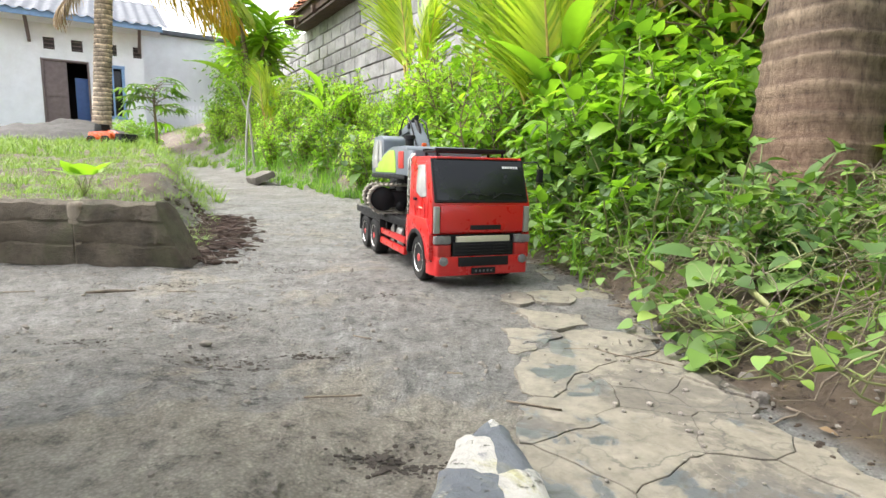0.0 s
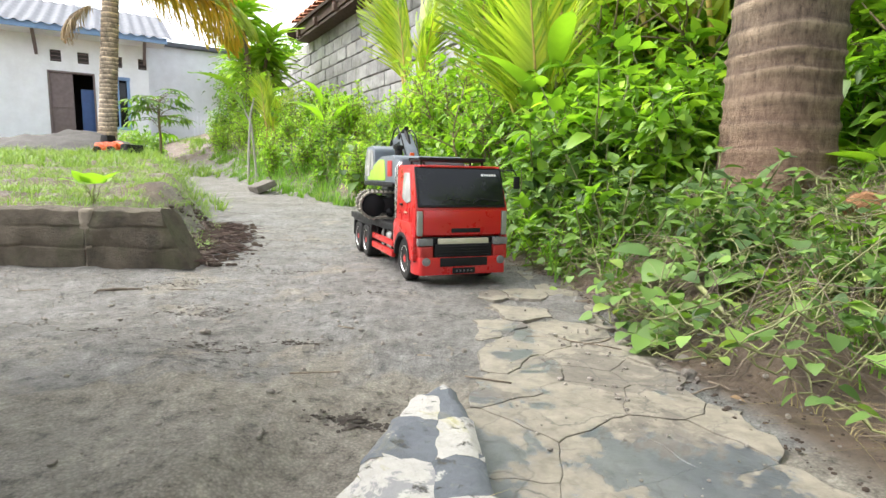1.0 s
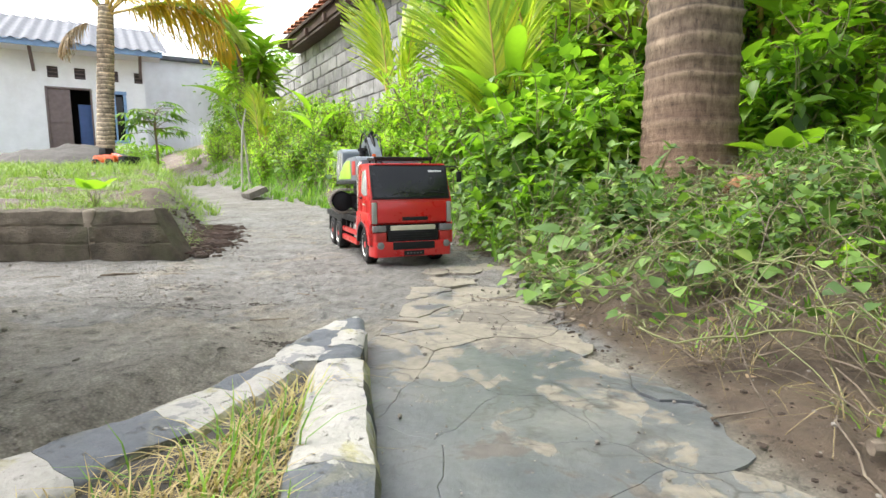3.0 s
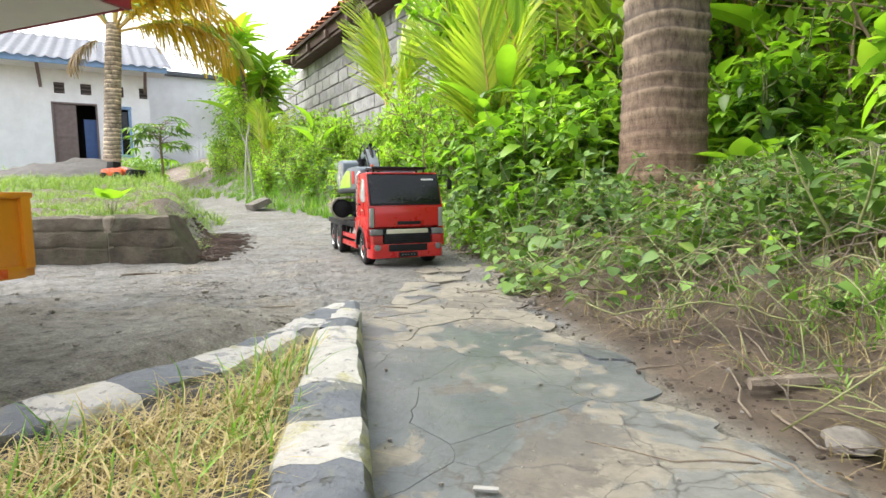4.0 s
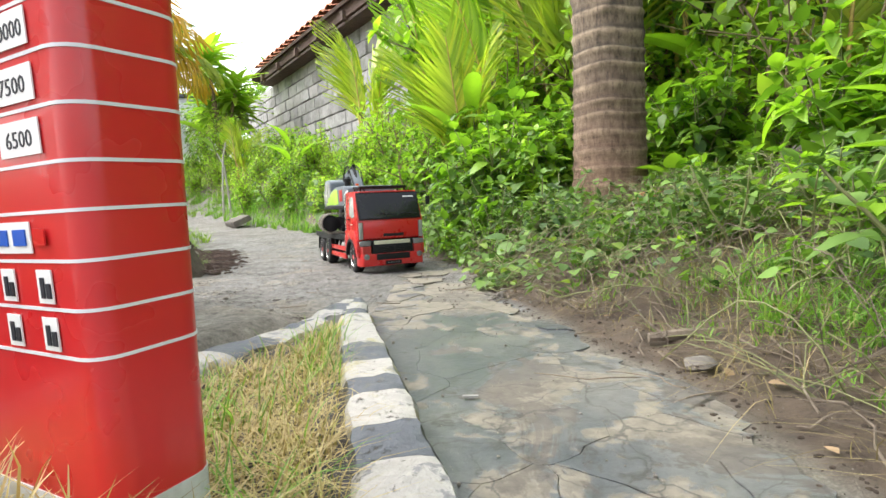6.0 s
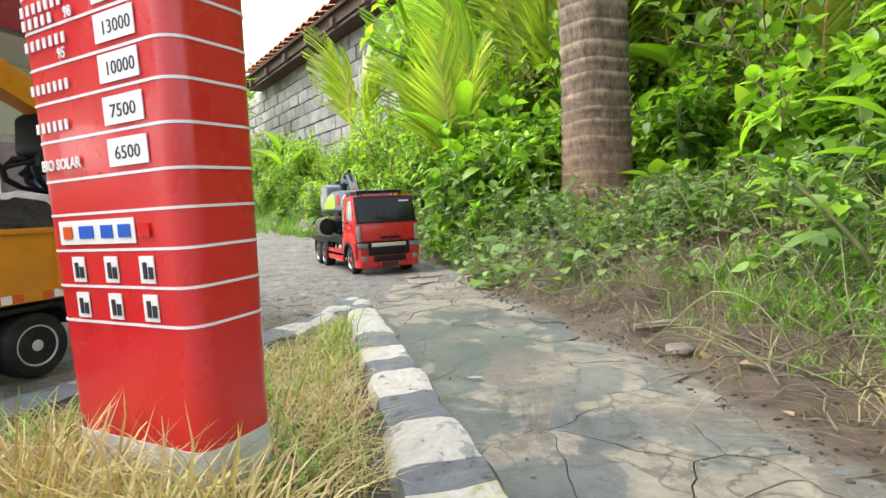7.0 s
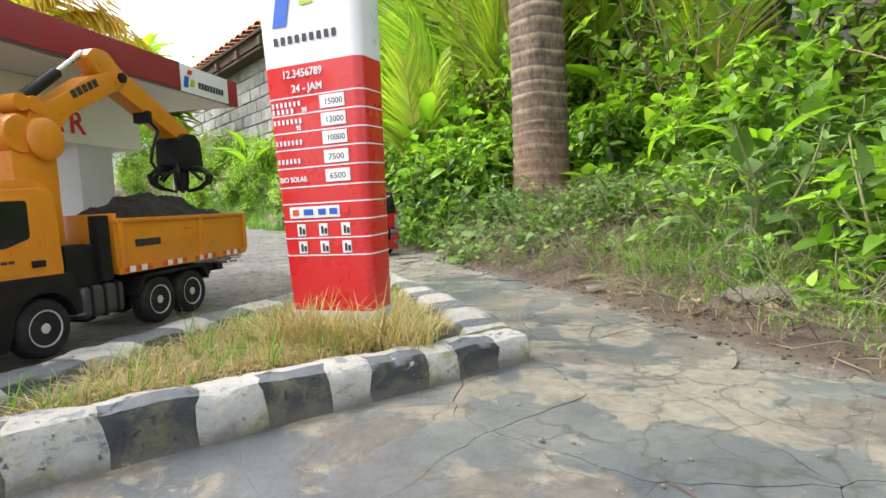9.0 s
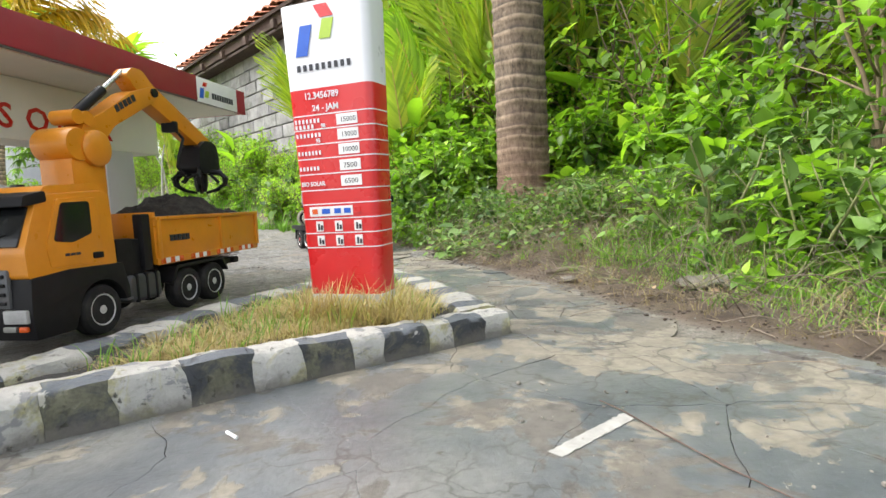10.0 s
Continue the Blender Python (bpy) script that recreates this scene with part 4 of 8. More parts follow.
def rounded(pts, r, n=4):
    """Rounds the corners of an outline."""
    out = []
    for i, p in enumerate(pts):
        a, b, c = Vector(pts[i - 1]), Vector(p), Vector(pts[(i + 1) % len(pts)])
        d1, d2 = (a - b), (c - b)
        k = min(r, d1.length * 0.45, d2.length * 0.45)
        s, e = b + d1.normalized() * k, b + d2.normalized() * k
        for j in range(n + 1):
            q = j / n
            out.append(tuple((s * (1 - q) ** 2 + b * 2 * q * (1 - q) + e * q * q)))
    return out


def red_truck(m):
    root = empty("red_truck", m, "red and black radio-controlled flatbed truck with dark windscreen", "toy truck")
    W = 0.101
    # frame rails, axles, deck
    for s in (-1, 1):
        part("frame_rail", box((s * 0.035, 0.25, 0.075), (0.012, 0.66, 0.026), 0.002), M_BLACK, root)
    part("deck", box((0, 0.335, 0.104), (0.196, 0.50, 0.012), 0.002), M_BLACK, root, "black flat load deck")
    for s in (-1, 1):
        part("deck_rail", box((s * 0.096, 0.335, 0.103), (0.006, 0.505, 0.018), 0.0015), M_BLACK, root)
    part("bulkhead", profile([(0.078, 0.11), (0.09, 0.11), (0.165, 0.112), (0.135, 0.165), (0.078, 0.17)], -0.075, 0.075, 0.003), M_BLACK, root)
    for y in (0.0, 0.365, 0.468):
        part("axle", lathe([(0.007, -0.09), (0.012, -0.03), (0.012, 0.03), (0.007, 0.09)], 12, None, Matrix.Translation((0, y, 0.046))), M_BLACK, root)
        for s in (-1, 1):
            wheel(root, s * (W - 0.016), y, 0.046, 0.030 if y == 0 else 0.036, M_CHROME, M_RED, s)
    for s in (-1, 1):
        # rear guards
        part("mudguard", profile(rounded([(0.300, 0.055), (0.303, 0.094), (0.53, 0.096), (0.54, 0.045), (0.534, 0.045), (0.524, 0.090), (0.31, 0.088), (0.306, 0.055)], 0.006), s * (W - 0.036), s * W, 0.0006), M_BLACK, root)
        # side skirt: two boards on brackets
        part("side_guard", box((s * 0.094, 0.205, 0.042), (0.010, 0.205, 0.016), 0.003), M_RED, root, "red side guard")
        part("side_guard", box((s * 0.094, 0.205, 0.066), (0.010, 0.215, 0.014), 0.003), M_RED, root, "red side guard")
        for y in (0.13, 0.205, 0.28):
            part("bracket", box((s * 0.088, y, 0.062), (0.006, 0.008, 0.06), 0.001), M_BLACK, root)
        for y in (0.14, 0.19, 0.24, 0.29):
            part("side_marker", box((s * 0.0995, y, 0.042), (0.002, 0.007, 0.004), 0.0006), M_AMBER, root)
        tank = lathe([(0.0001, 0), (0.019, 0.0), (0.022, 0.004), (0.022, 0.081), (0.019, 0.085), (0.0001, 0.085)], 20, None, Matrix.Translation((s * 0.066, 0.165, 0.073)) @ pose(0, 0, 0, 0, 0, 90))
        part("fuel_tank", tank, M_SILVER, root, "dull silver tank")
        part("hose", tube([(s * 0.07, 0.29, 0.085), (s * 0.075, 0.25, 0.06), (s * 0.078, 0.20, 0.075), (s * 0.07, 0.14, 0.092), (s * 0.06, 0.09, 0.10)], 0.0032, 8), M_BLACK, root)
    # cab shell: one rounded body, narrowing to the roof
    side = rounded([(-0.082, 0.100), (-0.084, 0.158), (-0.052, 0.245), (0.056, 0.245), (0.060, 0.240), (0.060, 0.105), (0.052, 0.095)], 0.006)
    cab = profile(side, -W, W, 0.005, 3)
    for v in cab.verts:
        k = max(0, (v.co.z - 0.155) / 0.09)
        v.co.x *= 1 - 0.055 * k
        if v.co.z > 0.243:
            v.co.z += 0.002 * (1 - (v.co.x / W) ** 2)
    part("cab", cab, M_RED, root, "glossy red cab")
    # lower front and steps
    part("cab_floor", box((0, -0.02, 0.088), (0.186, 0.12, 0.024), 0.003), M_BLACK, root)
    for s in (-1, 1):
        arch = [(-0.080, 0.052)]
        arch += [(0.056 * math.cos(radians(a)), 0.046 + 0.056 * math.sin(radians(a))) for a in range(176, 3, -14)]
        arch += [(0.068, 0.060), (0.070, 0.112), (0.060, 0.128), (-0.06, 0.128), (-0.080, 0.10)]
        part("wheel_arch", profile(arch, s * (W - 0.012), s * (W + 0.004), 0.0015), M_RED, root, "flared red wheel arch")
        part("arch_trim", profile([(0.058 * math.cos(radians(a)), 0.046 + 0.058 * math.sin(radians(a))) for a in range(176, 3, -8)] + [(0.050 * math.cos(radians(a)), 0.046 + 0.050 * math.sin(radians(a))) for a in range(4, 177, 8)], s * (W - 0.03), s * (W + 0.006), 0.0005), M_BLACK, root)
        part("step_well", box((s * (W - 0.006), -0.066, 0.066), (0.012, 0.024, 0.034), 0.002), M_BLACK, root)
        part("step_bar", box((s * W, -0.066, 0.060), (0.008, 0.026, 0.003), 0.001), M_GREYMETAL, root)
        # doors with window, recessed lines, handle
        kx = W * 0.999
        door = rounded([(-0.058, 0.120), (-0.062, 0.160), (-0.036, 0.236), (0.028, 0.236), (0.030, 0.128), (0.02, 0.115)], 0.006)
        d = profile(door, kx - 0.003, kx + 0.0012, 0.0012)
        for v in d.verts:
            v.co.x = s * (v.co.x - kx + kx * (1 - 0.055 * max(0, (v.co.z - 0.155) / 0.09)))
        if s < 0:
            bmesh.ops.reverse_faces(d, faces=d.faces[:])
        dr = part("door", d, M_RED, root)
        wn = profile(rounded([(-0.050, 0.170), (-0.032, 0.229), (0.010, 0.229), (0.012, 0.176), (-0.02, 0.166)], 0.005), kx - 0.001, kx + 0.0022, 0.0008)
        for v in wn.verts:
            v.co.x = s * (v.co.x - kx + kx * (1 - 0.055 * max(0, (v.co.z - 0.155) / 0.09)))
        if s < 0:
            bmesh.ops.reverse_faces(wn, faces=wn.faces[:])
        part("side_window", wn, M_CLEAR, dr, "pale reflecting side window")
        groove = profile(rounded([(-0.046, 0.128), (-0.044, 0.158), (-0.04, 0.158), (-0.04, 0.134), (0.01, 0.128), (0.018, 0.150), (0.022, 0.150), (0.014, 0.120), (-0.03, 0.122)], 0.002), s * (kx + 0.0006), s * (kx + 0.0022), 0.0005)
        part("door_moulding", groove, M_RED, dr)
        part("door_handle", box((s * (kx + 0.0025), 0.012, 0.162), (0.004, 0.014, 0.005), 0.0012), M_BLACK, dr)
        for i in range(4):
            part("word_bar", box((s * (kx + 0.0024), -0.030 + i * 0.006, 0.147), (0.0008, 0.004, 0.0036), 0), M_PLATE_GOLD, dr)
        # corner vane and lamps
        part("corner_vane", box((s * (W - 0.008), -0.086, 0.128), (0.012, 0.006, 0.050), 0.002), M_SILVER, root, "grey corner air vane")
        part("headlamp", box((s * 0.083, -0.089, 0.091), (0.032, 0.012, 0.015), 0.002), M_LAMP, root, "dull headlamp")
        part("fog_lamp", lathe([(0.0085, 0), (0.0085, 0.004), (0.0001, 0.006)], 16, None, Matrix.Translation((s * 0.082, -0.0955, 0.052)) @ pose(0, 0, 0, 0, 0, -90)), M_LAMP, root)
        mx = s * (W + 0.020)
        if s < 0:
            continue
        part("mirror_arm", tube([(s * 0.09, -0.070, 0.236), (s * (W + 0.012), -0.084, 0.238), (mx, -0.085, 0.226)], 0.0016, 6), M_BLACK, root)
        part("mirror", box((mx, -0.085, 0.212), (0.012, 0.007, 0.026), 0.002), M_BLACK, root)
    # front face
    tilt = math.degrees(math.atan2(0.032, 0.087))
    ws = Matrix.Translation((0, -0.0705, 0.2005)) @ pose(0, 0, 0, -tilt)
    part("windscreen", box((0, 0, 0), (0.186, 0.007, 0.079), 0.003), M_WINDOW, root, "black tinted windscreen", ws)
    part("screen_rubber", box((0, 0.0008, 0), (0.193, 0.006, 0.086), 0.003), M_BLACK, root, "", ws)
    for i in range(6):
        part("word_bar", box((0.050 + i * 0.0058, -0.0040, 0.026), (0.004, 0.0008, 0.0042), 0), M_WHITE, root, "", ws)
    for x in (-0.05, 0.02):
        part("wiper", tube([(x, -0.005, -0.036), (x + 0.02, -0.0055, -0.026), (x + 0.062, -0.005, -0.030)], 0.0011, 6), M_BLACK, root, "", ws)
    part("sun_visor", box((0, -0.050, 0.2425), (0.170, 0.020, 0.004), 0.0018), M_RED, root)
    part("front_panel", box((0, -0.0855, 0.130), (0.172, 0.006, 0.050), 0.002), M_RED, root, "red front panel")
    part("panel_slot", box((0.006, -0.0886, 0.1135), (0.064, 0.002, 0.009), 0.0008), M_BLACK, root)
    part("grille_bar", box((0.0, -0.0905, 0.092), (0.112, 0.006, 0.012), 0.002), M_PLATE_GOLD, root, "pale plated grille bar")
    part("grille", box((0, -0.0895, 0.070), (0.126, 0.010, 0.034), 0.002), M_BLACK, root, "black mesh grille")
    for i in range(5):
        part("grille_slat", box((0, -0.0950, 0.058 + i * 0.0058), (0.118, 0.002, 0.0022), 0.0006), M_BLACK, root)
    bump_o = rounded([(-0.100, -0.070), (-0.094, -0.096), (0.094, -0.096), (0.100, -0.070), (0.100, -0.046), (0.09, -0.046), (-0.09, -0.046), (-0.100, -0.046)], 0.008)
    part("bumper", profile(bump_o, 0.024, 0.060, 0.003, 2, None, "z"), M_RED, root, "red bumper")
    for s in (-1, 1):
        part("bumper_lip", profile(rounded([(s * 0.066, -0.095), (s * 0.093, -0.095), (s * 0.100, -0.070), (s * 0.100, -0.046), (s * 0.066, -0.050)], 0.004), 0.060, 0.082, 0.002, 2, None, "z"), M_REDDARK, root)
    part("bumper_slot", box((0, -0.0963, 0.050), (0.104, 0.003, 0.018), 0.001), M_BLACK, root)
    part("number_plate", box((0, -0.0968, 0.032), (0.050, 0.003, 0.012), 0.0008), M_BLACK, root)
    for i in range(5):
        part("plate_bar", box((-0.016 + i * 0.008, -0.0987, 0.032), (0.0035, 0.0006, 0.004), 0), M_GREYMETAL, root)
    # roof rack, ladder, hose
    rack = box((0, 0.012, 0.256), (0.150, 0.075, 0.004), 0.001)
    for x in (-0.07, 0.07):
        for y in (-0.02, 0.045):
            box((x, y, 0.251), (0.005, 0.005, 0.012), 0.001, 1, rack)
    for y in (-0.024, 0.048):
        box((0, y, 0.259), (0.152, 0.004, 0.006), 0.001, 1, rack)
    part("roof_rack", rack, M_BLACK, root, "black roof rack")
    for y in (0.064, 0.080):
        part("ladder_rail", tube([(-0.097, y, 0.125), (-0.096, y, 0.24), (-0.088, y - 0.004, 0.252)], 0.0018, 6), M_CHROME, root)
    for i in range(7):
        part("ladder_rung", tube([(-0.097, 0.064, 0.135 + i * 0.016), (-0.097, 0.080, 0.135 + i * 0.016)], 0.0014, 6), M_CHROME, root)
    part("exhaust", tube([(0.08, 0.075, 0.10), (0.08, 0.075, 0.23), (0.075, 0.078, 0.252)], 0.006, 10), M_CHROME, root)
    part("hose", tube([(-0.06, 0.066, 0.235), (-0.05, 0.09, 0.262), (-0.03, 0.085, 0.255), (-0.02, 0.066, 0.23)], 0.0026, 8), M_BLACK, root)
    return root


def excavator(m):
    """Stands on the truck's deck, its arm folded towards the tail (+y)."""
    root = empty("toy_excavator", m, "grey and green toy crawler excavator with folded arm", "toy excavator")
    # tracks stand across the deck, turned from the house above
    turn = Matrix.Translation((0, 0.225, 0)) @ pose(0, 0, 0, 0, 0, 82)
    half, r, zc = 0.094, 0.035, 0.036
    shoe = bmesh.new()
    prof = ((-0.0052, -0.004), (0.0052, -0.004), (0.0052, -0.0005), (0.002, -0.0005), (0.0012, 0.0024), (-0.0012, 0.0024), (-0.002, -0.0005), (-0.0052, -0.0005))
    ends = [[shoe.verts.new((dx, dt, dn)) for dt, dn in prof] for dx in (-0.026, 0.026)]
    shoe.faces.new(ends[0])
    shoe.faces.new(ends[1][::-1])
    for j in range(8):
        shoe.faces.new((ends[0][j], ends[1][j], ends[1][(j + 1) % 8], ends[0][(j + 1) % 8]))
    bmesh.ops.recalc_face_normals(shoe, faces=shoe.faces[:])
    shoe = mesh_of("track_shoe", shoe, M_TRACK)
    for s in (-1, 1):
        track = part("track_frame", box((0, 0, 0), (0.030, 2 * half, 0.040), 0.006), M_BLACK, root, "dusty crawler track", turn @ Matrix.Translation((s * 0.070, 0, zc)))
        L, total, n = 2 * half, 4 * half + 2 * math.pi * r, 54
        for i in range(n):
            q = i / n * total
            if q < L:
                y, z, a = -half + q, r, 0.0
            elif q < L + math.pi * r:
                a = (q - L) / r
                y, z = half + r * math.sin(a), r * math.cos(a)
            elif q < 2 * L + math.pi * r:
                y, z, a = half - (q - L - math.pi * r), -r, math.pi
            else:
                a = math.pi + (q - 2 * L - math.pi * r) / r
                y, z = -half + r * math.sin(a), r * math.cos(a)
            part("track_shoe", shoe, M_TRACK, track, "", Matrix.Translation((0, y, z)) @ pose(0, 0, 0, -math.degrees(a)))
        for y, rr in ((-half, 0.029), (half, 0.029), (-0.05, 0.012), (-0.017, 0.012), (0.017, 0.012), (0.05, 0.012)):
            part("roller", lathe([(0.0001, -0.021), (rr * 0.5, -0.021), (rr, -0.016), (rr, 0.016), (rr * 0.5, 0.021), (0.0001, 0.021)], 18, None, Matrix.Translation((0, y, 0 if rr > 0.02 else -0.018))), M_BLACK, track)
    part("undercarriage", box((0, 0.205, 0.036), (0.13, 0.11, 0.03), 0.006), M_BLACK, root)
    part("turntable", lathe([(0.055, 0), (0.055, 0.03), (0.05, 0.036)], 28, None, Matrix.Translation((0, 0.205, 0.05)) @ pose(0, 0, 0, 0, -90, 0)), M_BLACK, root)
    # upper house: counterweight at the nose end, cabin at the arm end
    part("house_floor", box((0, 0.19, 0.090), (0.176, 0.31, 0.010), 0.003), M_BLACK, root)
    hull = rounded([(0.02, 0.096), (0.02, 0.150), (0.035, 0.160), (0.15, 0.160), (0.225, 0.145), (0.30, 0.118), (0.33, 0.096)], 0.008)
    part("engine_cover", profile(hull, -0.086, 0.086, 0.006, 3), M_EXGREY, root, "grey engine cover")
    for s in (-1, 1):
        panel("side_panel", rounded([(0.105, 0.100), (0.118, 0.152), (0.165, 0.152), (0.225, 0.138), (0.295, 0.112), (0.30, 0.100)], 0.010), s * 0.0855, s * 0.002, M_EXGREEN, root, "bright green side panel", 0.0006)
        panel("side_grille", rounded([(0.045, 0.110), (0.045, 0.148), (0.085, 0.148), (0.085, 0.110)], 0.004), s * 0.0855, s * 0.002, M_REDDARK, root, "", 0.0006)
    part("counterweight", profile(rounded([(-0.080, -0.005), (0.080, -0.005), (0.086, 0.015), (0.086, 0.03), (-0.086, 0.03), (-0.086, 0.015)], 0.012), 0.094, 0.150, 0.004, 2, None, "z"), M_EXGREY, root)
    cabin = rounded([(0.22, 0.096), (0.22, 0.182), (0.245, 0.192), (0.315, 0.190), (0.345, 0.140), (0.345, 0.096)], 0.008)
    part("cabin", profile(cabin, -0.086, -0.030, 0.004), M_EXGREY, root, "grey cabin")
    panel("cabin_window", rounded([(0.232, 0.128), (0.235, 0.176), (0.265, 0.182), (0.265, 0.128)], 0.004), -0.0868, -0.001, M_CLEAR, root, "", 0.0004)
    panel("cabin_window", rounded([(0.273, 0.110), (0.273, 0.182), (0.306, 0.180), (0.332, 0.140), (0.332, 0.110)], 0.004), -0.0868, -0.001, M_CLEAR, root, "", 0.0004)
    part("beacon", box((-0.02, 0.10, 0.165), (0.010, 0.010, 0.010), 0.002), M_AMBER, root)
    part("air_intake", lathe([(0.010, 0), (0.010, 0.018), (0.014, 0.020), (0.014, 0.028), (0.0001, 0.030)], 16, None, Matrix.Translation((-0.045, 0.135, 0.160)) @ pose(0, 0, 0, 0, -90, 0)), M_BLACK, root)
    # folded arm: boom up, stick down behind
    boom = [(0.185, 0.150), (0.200, 0.138), (0.235, 0.165), (0.285, 0.208), (0.355, 0.200), (0.372, 0.212), (0.290, 0.232), (0.270, 0.229), (0.215, 0.185)]
    part("boom", profile(rounded(boom, 0.006), 0.0, 0.030, 0.003), M_EXGREY, root, "grey boom")
    stick = [(0.345, 0.210), (0.372, 0.216), (0.392, 0.192), (0.398, 0.085), (0.376, 0.080), (0.362, 0.180)]
    part("stick", profile(rounded(stick, 0.006), 0.0, 0.028, 0.003), M_EXGREY, root, "grey dipper stick")
    part("boom_ram", tube([(0.015, 0.215, 0.170), (0.015, 0.275, 0.240)], 0.006, 10), M_BLACK, root)
    part("stick_ram", tube([(0.015, 0.265, 0.244), (0.015, 0.315, 0.232)], 0.0065, 10), M_BLACK, root)
    part("ram_rod", tube([(0.015, 0.315, 0.232), (0.015, 0.372, 0.216)], 0.0035, 10), M_CHROME, root)
    for q in ((0.205, 0.155), (0.284, 0.222), (0.365, 0.208)):
        part("pivot_pin", lathe([(0.0001, -0.004), (0.008, -0.004), (0.008, 0.036), (0.0001, 0.036)], 14, None, Matrix.Translation((0, *q))), M_BLACK, root)
    bucket = [(0.372, 0.088), (0.40, 0.090), (0.408, 0.062), (0.395, 0.040), (0.352, 0.052), (0.345, 0.075)]
    part("bucket", profile(rounded(bucket, 0.006), -0.020, 0.048, 0.003), M_BLACK, root, "black bucket")
    part("hose", tube([(0.032, 0.21, 0.17), (0.036, 0.25, 0.225), (0.034, 0.285, 0.242), (0.032, 0.33, 0.236), (0.03, 0.375, 0.20)], 0.0022, 6), M_BLACK, root)
    part("hose", tube([(-0.004, 0.21, 0.17), (-0.007, 0.25, 0.228), (-0.005, 0.285, 0.246), (-0.003, 0.33, 0.24), (0, 0.38, 0.20)], 0.0022, 6), M_BLACK, root)
    return root


TRUCK = pose(0.036, 1.115, 0.001, 0, 0, 21.5)
red_truck(TRUCK)
excavator(TRUCK @ pose(0, 0.105, 0.1105))


def yellow_truck(m):
    """Nose towards -y; the origin lies under the front axle's middle."""
    root = empty("yellow_crane_truck", m, "orange-yellow toy tipper truck with a grab crane behind the cab", "toy truck")
    W = 0.095
    for s in (-1, 1):
        part("frame_rail", box((s * 0.03, 0.18, 0.070), (0.012, 0.56, 0.026), 0.002), M_BLACK, root)
        for y in (0.0, 0.228, 0.318):
            wheel(root, s * (W - 0.017), y, 0.042, 0.032, M_RIM, M_RIM, s)
        part("mudguard", profile(rounded([(0.172, 0.060), (0.190, 0.092), (0.355, 0.094), (0.372, 0.062), (0.367, 0.060), (0.350, 0.088), (0.194, 0.086), (0.178, 0.058)], 0.006), s * (W - 0.040), s * W, 0.0006), M_BLACK, root)
        part("side_tank", box((s * (W - 0.022), 0.105, 0.064), (0.042, 0.085, 0.050), 0.010, 3), M_TANK, root, "dark grey side tank")
        for q in (0.080, 0.105, 0.130):
            part("tank_strap", box((s * (W - 0.021), q, 0.064), (0.0435, 0.005, 0.0515), 0.001), M_BLACK, root)
        part("cab_step", box((s * (W - 0.006), 0.056, 0.050), (0.020, 0.014, 0.004), 0.001), M_GREYMETAL, root)
        part("reflector_band", box((s * (W + 0.001), 0.32, 0.1055), (0.003, 0.37, 0.013), 0.0006), M_YELLOW, root)
        for g in range(4):
            for i in range(5):
                part("reflector", box((s * (W + 0.0028), 0.150 + g * 0.092 + i * 0.0135, 0.1055), (0.0012, 0.0125, 0.010), 0), M_WHITE if i % 2 else M_AMBER, root)
    part("rear_bar", box((0, 0.425, 0.078), (0.17, 0.02, 0.014), 0.002), M_BLACK, root)
    part("rear_hitch", box((0.06, 0.405, 0.078), (0.03, 0.05, 0.016), 0.002), M_BLACK, root)
    # lower cab in black, upper in yellow
    low = [(-0.128, 0.022), (-0.132, 0.060), (-0.128, 0.112), (-0.06, 0.118), (0.048, 0.116), (0.06, 0.07), (0.06, 0.05)]
    low += [(0.050 * math.cos(radians(a)), 0.042 + 0.050 * math.sin(radians(a))) for a in range(8, 178, 12)]
    low += [(-0.06, 0.022)]
    part("lower_cab", profile(low, -W - 0.002, W + 0.002, 0.003), M_BLACK, root, "black lower cab and bumper")
    up = rounded([(-0.130, 0.110), (-0.132, 0.152), (-0.100, 0.232), (0.020, 0.240), (0.036, 0.232), (0.036, 0.112)], 0.008)
    cab = profile(up, -W, W, 0.006, 3)
    for v in cab.verts:
        v.co.x *= 1 - 0.04 * max(0, (v.co.z - 0.15) / 0.09)
    part("cab", cab, M_YELLOW, root, "orange-yellow cab")
    part("roof_cap", profile(rounded([(-0.096, 0.230), (-0.080, 0.246), (0.012, 0.252), (0.034, 0.240), (0.034, 0.232)], 0.006), -0.086, 0.086, 0.004), M_YELLOW, root)
    part("visor", profile(rounded([(-0.128, 0.214), (-0.124, 0.230), (-0.088, 0.238), (-0.086, 0.222)], 0.004), -0.094, 0.094, 0.002), M_BLACK, root, "black sun visor")
    tilt = math.degrees(math.atan2(0.032, 0.08))
    ws = Matrix.Translation((0, -0.1185, 0.186)) @ pose(0, 0, 0, -tilt)
    part("windscreen", box((0, 0, 0), (0.166, 0.006, 0.062), 0.003), M_WINDOW, root, "dark windscreen", ws)
    part("wiper", tube([(0.02, -0.004, -0.028), (0.06, -0.0045, -0.012)], 0.0011, 6), M_BLACK, root, "", ws)
    for s in (-1, 1):
        door = part("door", profile(rounded([(-0.092, 0.122), (-0.096, 0.155), (-0.072, 0.226), (0.006, 0.228), (0.008, 0.122)], 0.006), s * (W - 0.004), s * (W + 0.0008), 0.0008), M_YELLOW, root)
        part("side_window", profile(rounded([(-0.084, 0.162), (-0.066, 0.220), (-0.012, 0.222), (-0.012, 0.170), (-0.05, 0.158)], 0.006), s * (W - 0.006), s * (W + 0.0018), 0.0008), M_WINDOW, door, "black side window")
